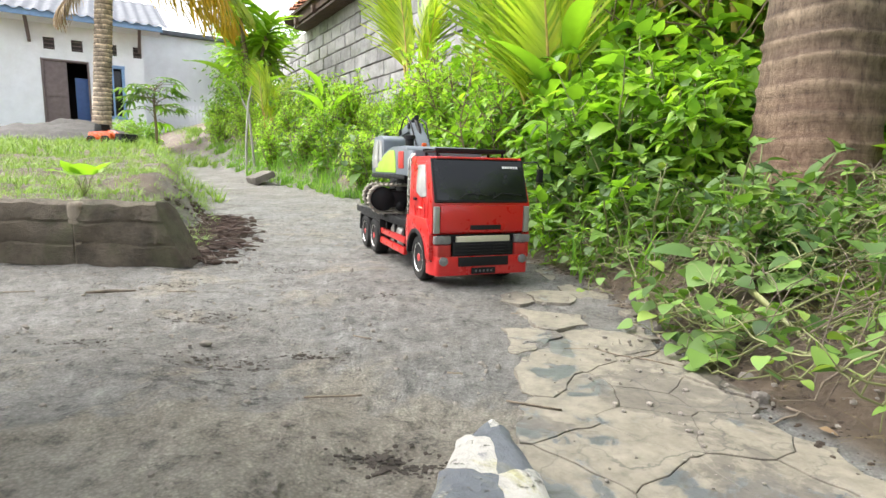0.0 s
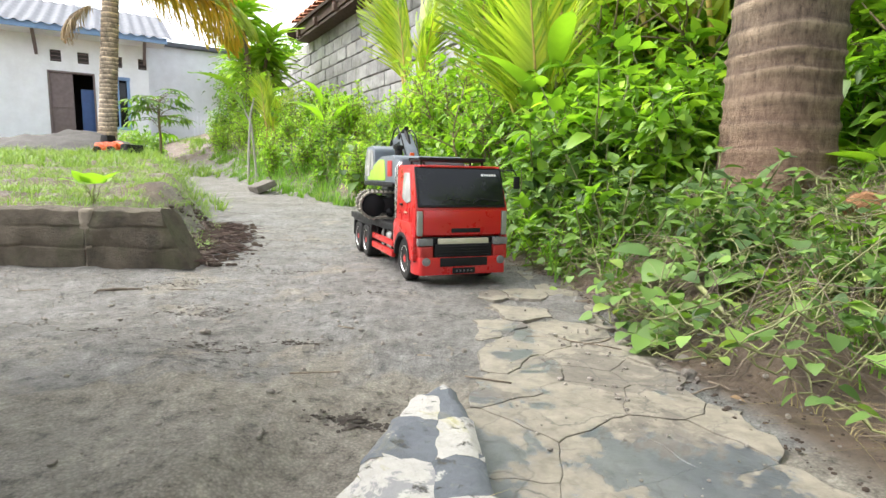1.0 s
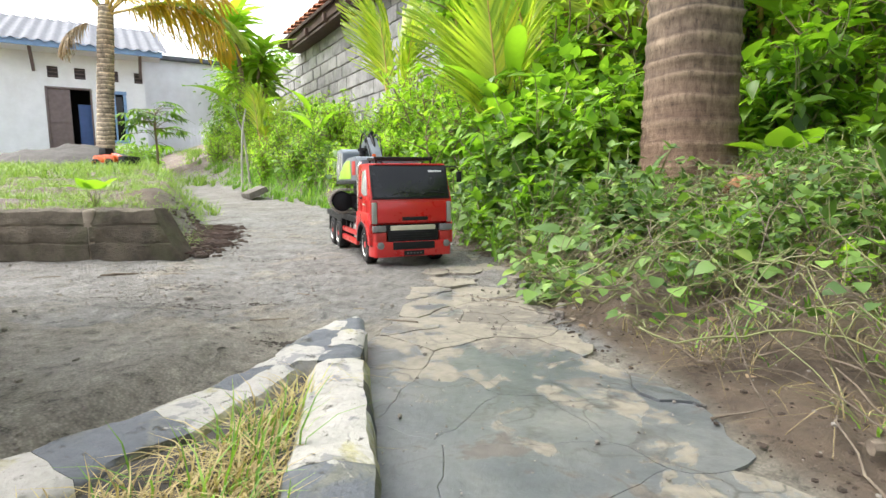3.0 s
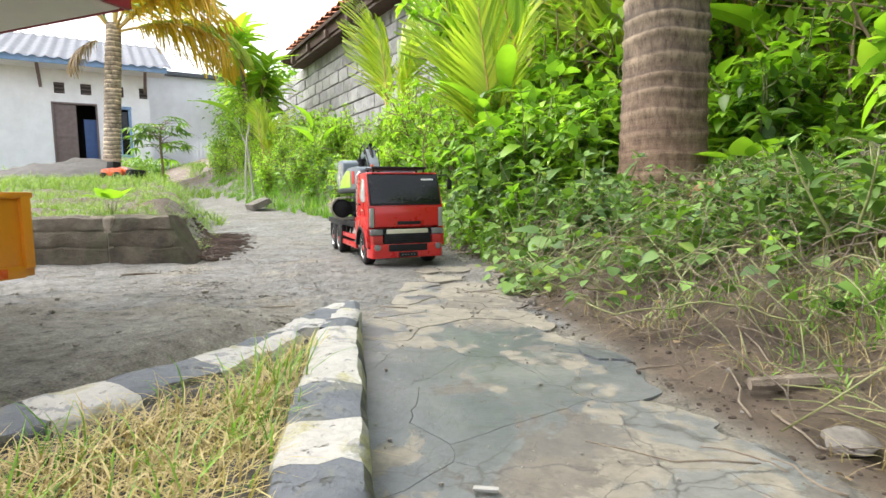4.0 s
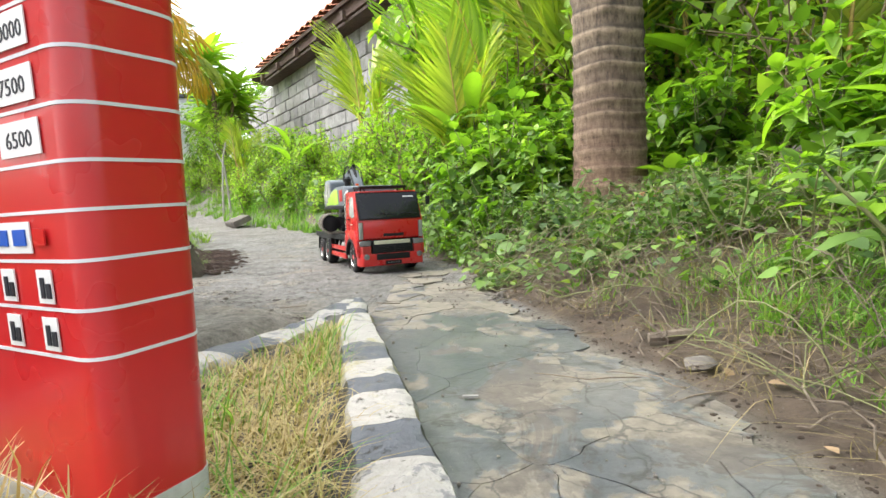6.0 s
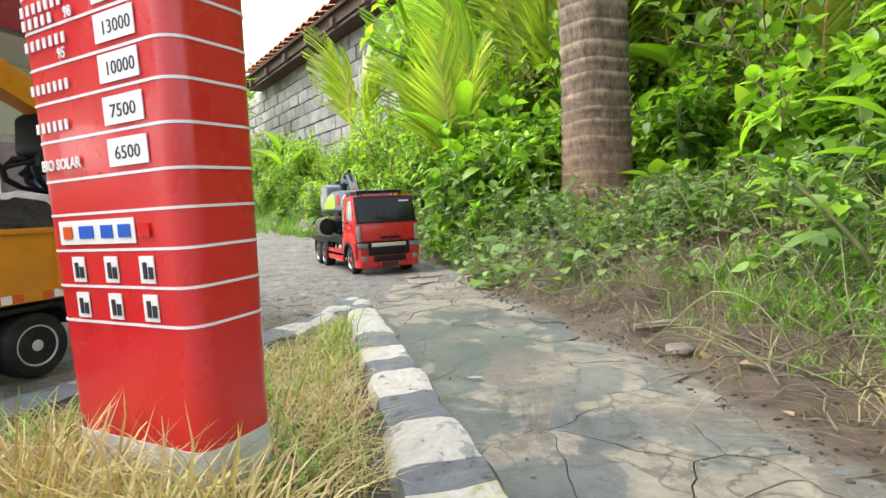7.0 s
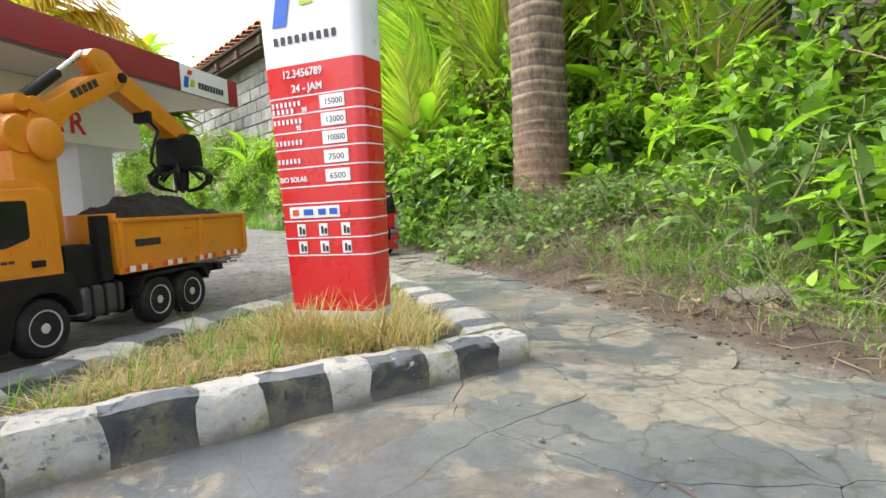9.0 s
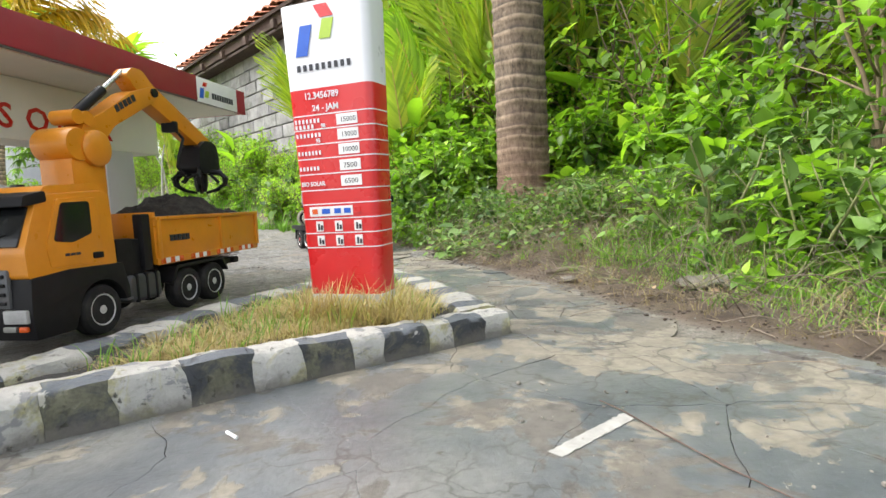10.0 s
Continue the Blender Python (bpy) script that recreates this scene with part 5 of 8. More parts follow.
        part("door_handle", box((s * (W + 0.002), -0.004, 0.134), (0.004, 0.020, 0.010), 0.002), M_BLACK, door)
        for i in range(3):
            part("word_bar", box((s * (W + 0.0012), -0.062 + i * 0.010, 0.140), (0.0008, 0.008, 0.004), 0), M_INK, door)
        part("headlamp", box((s * 0.072, -0.1335, 0.058), (0.040, 0.008, 0.020), 0.003), M_CLEAR, root, "clear headlamp")
        part("turn_lamp", box((s * 0.082, -0.1335, 0.040), (0.014, 0.006, 0.008), 0.002), M_AMBER, root)
        part("lower_lamp", box((s * 0.060, -0.1335, 0.040), (0.022, 0.006, 0.008), 0.002), M_SILVER, root)
    part("grille", box((0, -0.1315, 0.098), (0.128, 0.008, 0.056), 0.004), M_GREYMETAL, root, "dark slatted grille")
    for i in range(4):
        part("grille_slat", box((0, -0.1365, 0.078 + i * 0.013), (0.120, 0.004, 0.005), 0.001), M_BLACK, root)
    for i in range(5):
        part("word_bar", box((-0.03 + i * 0.012, -0.1325, 0.140), (0.009, 0.0012, 0.006), 0), M_INK, root)
    part("front_plate", box((0, -0.134, 0.036), (0.05, 0.004, 0.012), 0.001), M_WHITE, root)
    # gear behind the cab
    part("gearbox", box((0.02, 0.082, 0.118), (0.130, 0.066, 0.070), 0.006), M_BLACK, root)
    part("exhaust_pipe", box((0.084, 0.116, 0.145), (0.020, 0.022, 0.105), 0.003), M_BLACK, root, "black upright stack")
    part("exhaust_pipe", box((0.075, 0.068, 0.142), (0.022, 0.040, 0.026), 0.004), M_BLACK, root)
    # tipper body: floor and four sides with ribs and lips, open above
    y0, y1, z0, z1 = 0.138, 0.515, 0.100, 0.188
    part("body_floor", box((0, (y0 + y1) / 2, z0 + 0.004), (2 * W - 0.004, y1 - y0, 0.008), 0.001), M_YELLOW, root)
    for s in (-1, 1):
        sd = part("body_side", box((s * (W - 0.004), (y0 + y1) / 2, (z0 + z1) / 2), (0.007, y1 - y0, z1 - z0), 0.001), M_YELLOW, root, "yellow tipper side")
        part("top_lip", box((s * (W - 0.002), (y0 + y1) / 2, z1), (0.013, y1 - y0 + 0.004, 0.007), 0.002), M_YELLOW, sd)
        for y in (y0 + 0.006, y0 + 0.215, y1 - 0.006):
            part("rib", box((s * (W + 0.001), y, (z0 + z1) / 2 + 0.004), (0.008, 0.010, z1 - z0 - 0.010), 0.0015), M_YELLOW, sd)
        for i in range(5):
            part("word_bar", box((s * (W + 0.0004), y0 + 0.045 + i * 0.0125, 0.148), (0.0016, 0.010, 0.0125), 0), M_INK, sd)
    part("headboard", box((0, y0 + 0.002, (z0 + z1) / 2 + 0.006), (2 * W - 0.004, 0.007, z1 - z0 + 0.012), 0.001), M_YELLOW, root)
    part("tailgate", box((0, y1 - 0.002, (z0 + z1) / 2), (2 * W - 0.004, 0.007, z1 - z0), 0.001), M_YELLOW, root)
    # crane: pedestal, shoulder, boom, arm
    part("pedestal", profile(rounded([(0.030, 0.10), (0.030, 0.30), (0.044, 0.345), (0.088, 0.345), (0.104, 0.30), (0.104, 0.10)], 0.010), -0.032, 0.032, 0.005), M_YELLOW, root, "yellow crane pedestal")
    part("shoulder", lathe([(0.0001, -0.044), (0.026, -0.044), (0.032, -0.040), (0.032, 0.040), (0.026, 0.044), (0.0001, 0.044)], 26, None, Matrix.Translation((0, 0.082, 0.318))), M_YELLOW, root)
    part("shoulder_boss", lathe([(0.0001, -0.036), (0.027, -0.036), (0.030, -0.030), (0.030, 0.030), (0.027, 0.036), (0.0001, 0.036)], 26, None, Matrix.Translation((0, 0.046, 0.322))), M_YELLOW, root)
    boom = [(0.080, 0.306), (0.112, 0.322), (0.150, 0.366), (0.205, 0.396), (0.270, 0.432), (0.284, 0.452), (0.268, 0.464), (0.200, 0.440), (0.130, 0.392), (0.080, 0.366), (0.066, 0.34)]
    part("boom", profile(rounded(boom, 0.010), -0.020, 0.020, 0.004), M_YELLOW, root, "yellow bent boom")
    for s in (-1, 1):
        for i in range(5):
            part("word_bar", box((0, 0, 0), (0.0016, 0.0095, 0.013), 0), M_INK, root, "", Matrix.Translation((s * 0.0205, 0.160 + i * 0.0115, 0.402 + i * 0.0066)) @ pose(0, 0, 0, 30))
    for q in ((0.062, 0.372), (0.084, 0.372)):
        part("ram_eye", lathe([(0.0001, -0.024), (0.013, -0.024), (0.013, 0.024), (0.0001, 0.024)], 18, None, Matrix.Translation((0, *q))), M_YELLOW, root)
    arm = [(0.196, 0.474), (0.214, 0.492), (0.244, 0.492), (0.270, 0.468), (0.460, 0.372), (0.456, 0.352), (0.432, 0.346), (0.256, 0.428), (0.222, 0.448)]
    part("arm", profile(rounded(arm, 0.010), -0.017, 0.017, 0.004), M_YELLOW, root, "yellow crane arm")
    part("elbow_pin", lathe([(0.0001, -0.025), (0.009, -0.025), (0.009, 0.025), (0.0001, 0.025)], 14, None, Matrix.Translation((0, 0.268, 0.450))), M_BLACK, root)
    part("ram", tube([(0, 0.070, 0.372), (0, 0.150, 0.436)], 0.0095, 12), M_BLACK, root, "black hydraulic ram")
    part("ram_rod", tube([(0, 0.150, 0.436), (0, 0.206, 0.482)], 0.005, 10), M_CHROME, root, "bright ram rod")
    part("arm_clamp", box((0.006, 0.330, 0.388), (0.034, 0.014, 0.024), 0.003), M_BLACK, root)
    part("hose", tube([(0.020, 0.330, 0.380), (0.026, 0.345, 0.362), (0.028, 0.322, 0.322), (0.026, 0.318, 0.298), (0.030, 0.340, 0.272), (0.028, 0.385, 0.285), (0.018, 0.412, 0.312)], 0.0032, 8), M_BLACK, root, "looped black hose")
    # grab
    part("grab_head", profile(rounded([(0.402, 0.350), (0.398, 0.300), (0.408, 0.288), (0.470, 0.288), (0.480, 0.300), (0.474, 0.352), (0.456, 0.366), (0.425, 0.366)], 0.006), -0.028, 0.028, 0.005), M_BLACK, root, "black grab head")
    for a in range(0, 360, 60):
        c, s_ = math.cos(radians(a)), math.sin(radians(a))
        pts = [(0.012, 0.294), (0.052, 0.290), (0.066, 0.276), (0.062, 0.262), (0.044, 0.250), (0.014, 0.243)]
        part("grab_tine", tube([(c * r, 0.438 + s_ * r, z) for r, z in pts], [0.006, 0.006, 0.006, 0.005, 0.004, 0.003], 7), M_BLACK, root)
        part("tine_ram", tube([(c * 0.016, 0.438 + s_ * 0.016, 0.296), (c * 0.046, 0.438 + s_ * 0.046, 0.268)], 0.0035, 6), M_BLACK, root)
    part("grab_core", lathe([(0.0001, 0), (0.012, 0), (0.016, 0.02), (0.016, 0.05), (0.0001, 0.05)], 12, None, Matrix.Translation((0, 0.438, 0.245)) @ pose(0, 0, 0, 0, -90, 0)), M_BLACK, root)
    return root


YELLOW = pose(-0.456, -0.2586, 0.0244, 0, 0, -20.4) @ Matrix.Scale(0.88, 4)
yellow_truck(YELLOW)


def soil_load():
    """Lumpy heap lying in the tipper body."""
    bm = bmesh.new()
    n, k = 60, 30
    grid = []
    for i in range(n + 1):
        row = []
        for j in range(k + 1):
            u, v = i / n * 2 - 1, j / k * 2 - 1
            y, x = 0.326 + u * 0.180, v * 0.082
            base = 0.178 + 0.058 * max(0, 1 - abs(u + 0.0) ** 1.6) * max(0, 1 - v * v * 0.85)
            p = Vector((x * 34, y * 34, 1.5))
            z = base + 0.013 * noise.noise(p) + 0.007 * noise.noise(p * 2.7) + 0.004 * noise.noise(p * 6)
            row.append(bm.verts.new((x, y, z)))
        grid.append(row)
    for a, b in zip(grid, grid[1:]):
        for j in range(k):
            bm.faces.new((a[j], b[j], b[j + 1], a[j + 1]))
    rim = [e for e in bm.edges if e.is_boundary]
    out = bmesh.ops.extrude_edge_only(bm, edges=rim)
    for v in out["geom"]:
        if isinstance(v, bmesh.types.BMVert):
            v.co.z = 0.111
    bmesh.ops.recalc_face_normals(bm, faces=bm.faces[:])
    ob = new("soil_load", mesh_of("soil_load", bm, M_LOAD))
    ob.matrix_basis = YELLOW
    tagged(ob, "heap of dark crumbly soil filling the tipper body", "soil", kind="stuff")


soil_load()


# plants
def blade(n, shape, fold=0.25, droop=0.35):
    """A leaf of length 1 along y, in three columns; shape gives the half width along it."""
    vs, fs = [], []
    for i in range(n + 1):
        k = i / n
        w = shape(k)
        z = -droop * k * k
        vs += [(-w, k - 0.1 * droop * k, z + fold * w), (0, k, z), (w, k - 0.1 * droop * k, z + fold * w)]
    for i in range(n):
        a = i * 3
        fs += [(a, a + 1, a + 4, a + 3), (a + 1, a + 2, a + 5, a + 4)]
    return np.array(vs), np.array(fs)


OVATE = lambda k: 0.31 * math.sin(math.pi * min(1, k ** 0.72)) * (1 - 0.25 * k) + 0.004
HEART = lambda k: (0.46 * math.sqrt(max(0, 1 - ((k - 0.22) / 0.30) ** 2)) if k < 0.22 else 0.46 * max(0.0, math.cos(1.5708 * (k - 0.22) / 0.78)) ** 0.85) + 0.004
LANCE = lambda k: 0.115 * math.sin(math.pi * k ** 0.8) + 0.003
PADDLE = lambda k: 0.20 * math.sin(math.pi * k ** 0.9) ** 0.7 + 0.004
STRAP = lambda k: 0.030 * (1 - k ** 2.5) + 0.002
LEAVES = {
    "ovate": blade(4, OVATE, 0.35, 0.28), "small": blade(3, OVATE, 0.3, 0.2), "heart": blade(8, HEART, 0.12, 0.26),
    "lance": blade(4, LANCE, 0.5, 0.45), "paddle": blade(8, PADDLE, 0.45, 0.45), "strap": blade(4, STRAP, 0.6, 0.5),
}


class Foliage:
    """Gathers leaves: foot, way, upper side, length and breadth each."""

    def __init__(self, kind):
        self.t, self.rows = LEAVES[kind], []

    def leaf(self, p, way, up, length, broad=1.0):
        y = Vector(way).normalized()
        x = y.cross(Vector(up))
        x = x.normalized() if x.length > 1e-3 else y.orthogonal().normalized()
        z = x.cross(y)
        self.rows.append((x * (length * broad), y * length, z * length, Vector(p)))

    def mesh(self, name, mat):
        v, f = self.t
        if not self.rows:
            return raw(name, [], [], mat)
        r = np.array([[tuple(a) for a in row] for row in self.rows])
        co = np.einsum("kc,ncd->nkd", v, r[:, :3]) + r[:, 3][:, None, :]
        off = (np.arange(len(r)) * len(v))[:, None, None]
        fs = (f[None] + off).reshape(-1, 4)
        return raw(name, co.reshape(-1, 3).tolist(), fs.tolist(), mat, True)


def sway(r, a):
    return Vector((r.uniform(-a, a), r.uniform(-a, a), r.uniform(-a * 0.5, a * 0.5)))


def shrub(seed, tall, spread, stems, leaf, kind="ovate", node=0.05, branch=0.5, droop=0.15, bare=0.15, broad=1.0):
    """Stems with side shoots, leaves in opposite pairs. Gives the stem heap and the foliage."""
    r = random.Random(seed)
    st, fo = Heap(), Foliage(kind)
    def shoot(p, way, length, rad, depth):
        n = max(3, int(length / node))
        pts = [p.copy()]
        d = way.normalized()
        turn = r.uniform(0, 6.28)
        for i in range(n):
            d = (d + sway(r, 0.16) + Vector((0, 0, 0.05 if depth == 0 else 0.03))).normalized()
            p = p + d * (length / n)
            pts.append(p.copy())
            k = (i + 1) / n
            if k > (bare if depth == 0 else 0.05):
                a = d.orthogonal().normalized()
                b = d.cross(a)
                turn += 1.57 + r.uniform(-0.3, 0.3)
                for s in (0, math.pi):
                    o = a * math.cos(turn + s) + b * math.sin(turn + s)
                    w = (o + d * 0.45 + Vector((0, 0, r.uniform(-droop * 2, droop)))).normalized()
                    L = leaf * r.choice((0.45, 0.7, 0.9, 1.1, 1.35, 1.6)) * r.uniform(0.85, 1.15) * (1.1 - 0.45 * k)
                    fo.leaf(p + o * rad + w * L * 0.12, w, (Vector((0, 0, 1)) + d * 0.3 + sway(r, 0.35)), L, broad * r.uniform(0.85, 1.15))
                if depth < 1 and r.random() < branch and k < 0.85:
                    o = a * math.cos(turn + 0.8) + b * math.sin(turn + 0.8)
                    shoot(p, d * 0.55 + o, length * r.uniform(0.25, 0.5) * (1.15 - k * 0.6), rad * 0.55, depth + 1)
        # crown tuft
        for j in range(4):
            a = j * 1.57 + turn
            o = d.orthogonal().normalized()
            w = (Matrix.Rotation(a, 3, d) @ o + d * 0.9).normalized()
            fo.leaf(p, w, Vector((0, 0, 1)) + sway(r, 0.3), leaf * r.uniform(0.5, 0.8), broad)
        st.tube(pts, [max(rad * (1 - 0.75 * i / len(pts)), 0.0009) for i in range(len(pts))], 5)
    for i in range(stems):
        a = 6.283 * i / stems + r.uniform(-0.5, 0.5)
        lean = r.uniform(0.1, 0.55) * spread
        foot = Vector((math.cos(a), math.sin(a), 0)) * r.uniform(0, 0.05) * spread
        foot.z = -0.02
        shoot(foot, Vector((math.cos(a) * lean, math.sin(a) * lean, 1)), tall * r.uniform(0.6, 1.0), 0.0035 + tall * 0.004, 0)
    return st, fo


def frond(r, fo, st, foot, way, length, leaflets, arch=0.9, blade_len=0.28, upto=1.0, bare=0.26, hang=0.0):
    """A palm frond: rachis curve with leaflets on both sides."""
    d = Vector(way).normalized()
    p = Vector(foot)
    pts = [p.copy()]
    n = leaflets
    side0 = d.cross(Vector((0, 0, 1)))
    side0 = side0.normalized() if side0.length > 1e-3 else Vector((1, 0, 0))
    for i in range(n):
        k = (i + 1) / n
        d = (d + Vector((0, 0, -arch * 1.6 / n * k)) + sway(r, 0.012)).normalized()
        p = p + d * (length / n)
        pts.append(p.copy())
        if k < bare:
            continue
        side = (side0 - d * side0.dot(d)).normalized()
        up = side.cross(d)
        L = blade_len * length * (0.55 + 0.75 * math.sin(math.pi * min(1, (k - 0.2) / 0.85))) * r.uniform(0.85, 1.1) * upto
        for s in (-1, 1):
            w = (side * s * (0.95 - 0.45 * k) + d * (0.55 + 0.6 * k) + up * 0.22 + Vector((0, 0, -hang * r.uniform(0.4, 1.6))) + sway(r, 0.06)).normalized()
            fo.leaf(p, w, up + sway(r, 0.15), L, r.uniform(0.8, 1.15))
    st.tube(pts, [0.011 * length * (1 - 0.85 * i / len(pts)) + 0.0012 for i in range(len(pts))], 5)


def palmling(seed, tall, fronds, spread=0.5, leaflets=34, arch=0.8):
    r = random.Random(seed)
    st, fo = Heap(), Foliage("strap")
    for i in range(fronds):
        a = 6.283 * i / fronds * 1.62 + r.uniform(-0.3, 0.3)
        q = spread * r.uniform(0.35, 1.1)
        frond(r, fo, st, (math.cos(a) * 0.02, math.sin(a) * 0.02, -0.03), (math.cos(a) * q, math.sin(a) * q, 1), tall * r.uniform(0.7, 1.1), leaflets, arch * r.uniform(0.6, 1.3), 0.27, 1.0, 0.42)
    return st, fo


def big_leaf_plant(seed, tall, count, kind="paddle", length=0.35, broad=1.0, spread=0.5):
    """Long stalks that each carry one large leaf, as a list of stalk and leaf pairs."""
    r = random.Random(seed)
    pairs = []
    for i in range(count):
        st, fo = Heap(), Foliage(kind)
        pairs.append((st, fo))
        a = 6.283 * i / count + r.uniform(-0.5, 0.5)
        o = Vector((math.cos(a), math.sin(a), 0))
        h = tall * r.uniform(0.55, 1.0)
        pts = [o * 0.01 + Vector((0, 0, -0.02))]
        for j in range(1, 7):
            k = j / 6
            pts.append(o * (0.01 + spread * h * 0.6 * k * k) + Vector((0, 0, h * (k - 0.12 * k * k))) + sway(r, 0.008))
        st.tube(pts, [0.008 * (1 - 0.6 * j / 6) * (0.5 + tall) for j in range(7)], 6)
        d = (pts[-1] - pts[-2]).normalized()
        fo.leaf(pts[-1], (d + o * 0.35 + sway(r, 0.15)).normalized(), Vector((0, 0, 1)) - o * 0.4 + sway(r, 0.2), length * r.uniform(0.75, 1.15), broad)
    return pairs


def plant_object(name, built, leaf_m, stem_m, label, category, group, stem_name="stem", leaf_name="foliage"):
    root = empty(name, pose(0, 0, -50), label, category, group)
    if isinstance(built, list):
        for st, fo in built:
            stalk = part(stem_name, st.mesh(name + "_stem", stem_m), stem_m, root)
            part(leaf_name, fo.mesh(name + "_leaf", leaf_m), leaf_m, stalk)
        return root
    st, fo = built
    part(stem_name, st.mesh(name + "_stem", stem_m), stem_m, root)
    part(leaf_name, fo.mesh(name + "_leaves", leaf_m), leaf_m, root)
    return root


USED = set()


def set_plant(proto, x, y, scale=1.0, turn=0.0, tilt=(0, 0), sink=0.01):
    m = Matrix.Translation((x, y, height(x, y) - sink)) @ Euler((radians(tilt[0]), radians(tilt[1]), radians(turn))).to_matrix().to_4x4() @ Matrix.Scale(scale, 4)
    if proto.name not in USED:
        USED.add(proto.name)
        proto.matrix_basis = m
        return proto
    c = copy_thing(proto, Matrix.Identity(4))
    c.matrix_basis = m
    return c


def edge_at(y):
    return float(np.interp(y, EDGE_Y, EDGE_X))


R = random.Random(31)
BANK = "plants on the bank"
herbs = [plant_object("herb", shrub(100 + i, 0.20 + 0.05 * (i % 3), 1.0, 4, 0.048 + 0.008 * (i % 2), "ovate", 0.034, 0.35, 0.25), (G_MID, G_BRIGHT, G_VINE)[i % 3], G_STEM, "low leafy green herb on the soil bank", "herb", BANK) for i in range(6)]
shrubs = [plant_object("broadleaf_shrub", shrub(200 + i, 0.52 + 0.07 * (i % 4), 0.8, 5, 0.088 + 0.012 * (i % 3), "ovate", 0.055, 0.45, 0.2), (G_BRIGHT, G_MID, G_BRIGHT, G_MID)[i % 4], G_STEM, "leafy green shrub with ovate leaves on the bank", "shrub", BANK) for i in range(8)]
tall = [plant_object("tall_shrub", shrub(300 + i, 1.25 + 0.25 * (i % 3), 0.75, 5, 0.078 + 0.016 * (i % 2), "ovate", 0.062, 0.6, 0.2, 0.12), (G_MID, G_BRIGHT, G_LIME)[i % 3], G_TWIG, "tall dense green shrub", "shrub", BANK) for i in range(6)]
slender = [plant_object("slender_shrub", shrub(350 + i, 1.45 + 0.2 * i, 0.35, 4, 0.075, "ovate", 0.075, 0.35, 0.25, 0.3), (G_MID, G_BRIGHT, G_DEEP)[i % 3], G_TWIG, "slender upright shrub with thin stems and sparse leaves", "shrub", BANK) for i in range(3)]
bushes = [plant_object("feathery_bush", shrub(400 + i, 0.62, 1.1, 9, 0.042, "small", 0.03, 0.7, 0.2, 0.05), (G_LIME, G_BRIGHT, G_LIME)[i % 3], G_TWIG, "dense yellow-green small-leaved bush", "bush", BANK) for i in range(3)]
canna = [plant_object("canna", big_leaf_plant(500 + i, 0.55, 8, "paddle", 0.34, 0.58, 0.35), G_BRIGHT, G_STEM, "clump of upright broad bright green leaves", "plant", BANK, "stalk", "leaf") for i in range(3)]
taro = [plant_object("taro", big_leaf_plant(520 + i, 0.26, 6, "heart", 0.19, 0.95, 0.6), G_BRIGHT, G_STEM, "low plant with large heart-shaped leaves", "plant", BANK, "stalk", "leaf") for i in range(2)]
palms = [plant_object("young_coconut_palm", palmling(600 + i, 1.25, 6, 0.27, 42, 0.55), (G_PALM, G_LIME)[i % 2], G_PETIOLE, "young coconut palm with yellow-green fronds", "palm", BANK) for i in range(3)]


# trees with trunks
def ringed_trunk(name, foot, top, r0, r1, label, seed, scar=0.042, fine_to=2.2, bark=None, category="palm tree"):
    """A palm trunk with raised, uneven ring scars; flared foot."""
    r = random.Random(seed)
    foot, top = Vector(foot), Vector(top)
    H = (top - foot).length
    sides = 44
    levels = []
    z = -0.06
    while z < min(fine_to, H):
        s = scar * r.uniform(0.7, 1.35)
        levels += [(z, 0.0), (z + s * 0.22, 0.9), (z + s * 0.34, 1.0), (z + s * 0.48, 0.25), (z + s * 0.75, 0.05)]
        z += s
    while z < H:
        levels.append((z, 0.3))
        z += 0.14
    levels.append((H, 0.2))
    vs, fs = [], []
    for z, b in levels:
        k = max(0, z) / H
        rad = r1 + (r0 - r1) * (0.45 * math.exp(-max(z, 0) / 0.16) + 0.55 * (1 - k)) 
        c = Vector((0, 0, 0)).lerp(top - foot, max(z, -0.06) / H)
        ph = noise.noise((z * 3, seed, 0)) * 0.6
        for i in range(sides):
            a = 6.28318 * i / sides
            q = noise.noise((math.cos(a) * 1.6 + seed, math.sin(a) * 1.6, z * 2.5))
            q2 = noise.noise((math.cos(a) * 6, math.sin(a) * 6 + seed, z * 22))
            dz = 0.010 * noise.noise((math.cos(a) * 1.3, math.sin(a) * 1.3, z * 4 + 7)) + 0.006 * math.sin(a + ph)
            rr = rad * (1 + 0.035 * q + 0.018 * q2) + b * 0.0062 * (0.6 + 0.8 * abs(q2) + 0.5 * q)
            vs.append((c.x + rr * math.cos(a), c.y + rr * math.sin(a), c.z + dz))
    for l in range(len(levels) - 1):
        for i in range(sides):
            a, b = l * sides + i, l * sides + (i + 1) % sides
            fs.append((a, b, b + sides, a + sides))
    root = empty(name, Matrix.Translation(foot), label, category)
    me = raw("trunk", vs, fs, bark or M_BARK, True)
    col = me.color_attributes.new("scar", "FLOAT_COLOR", "POINT")
    for l, (z, b) in enumerate(levels):
        cut = 1.0 if 0.2 < b < 0.3 and z < fine_to else 0.0
        for i in range(sides):
            col.data[l * sides + i].color = (b if b > 0.5 else 0.0, cut, 0, 1)
    part("trunk", me, bark or M_BARK, root, "ringed grey-brown trunk")
    return root


palm = ringed_trunk("coconut_palm", (0.795, 1.220, 0.235), (0.81, 1.25, 5.4), 0.124, 0.097, "coconut palm with ringed grey-brown trunk on the bank", 3, 0.055)


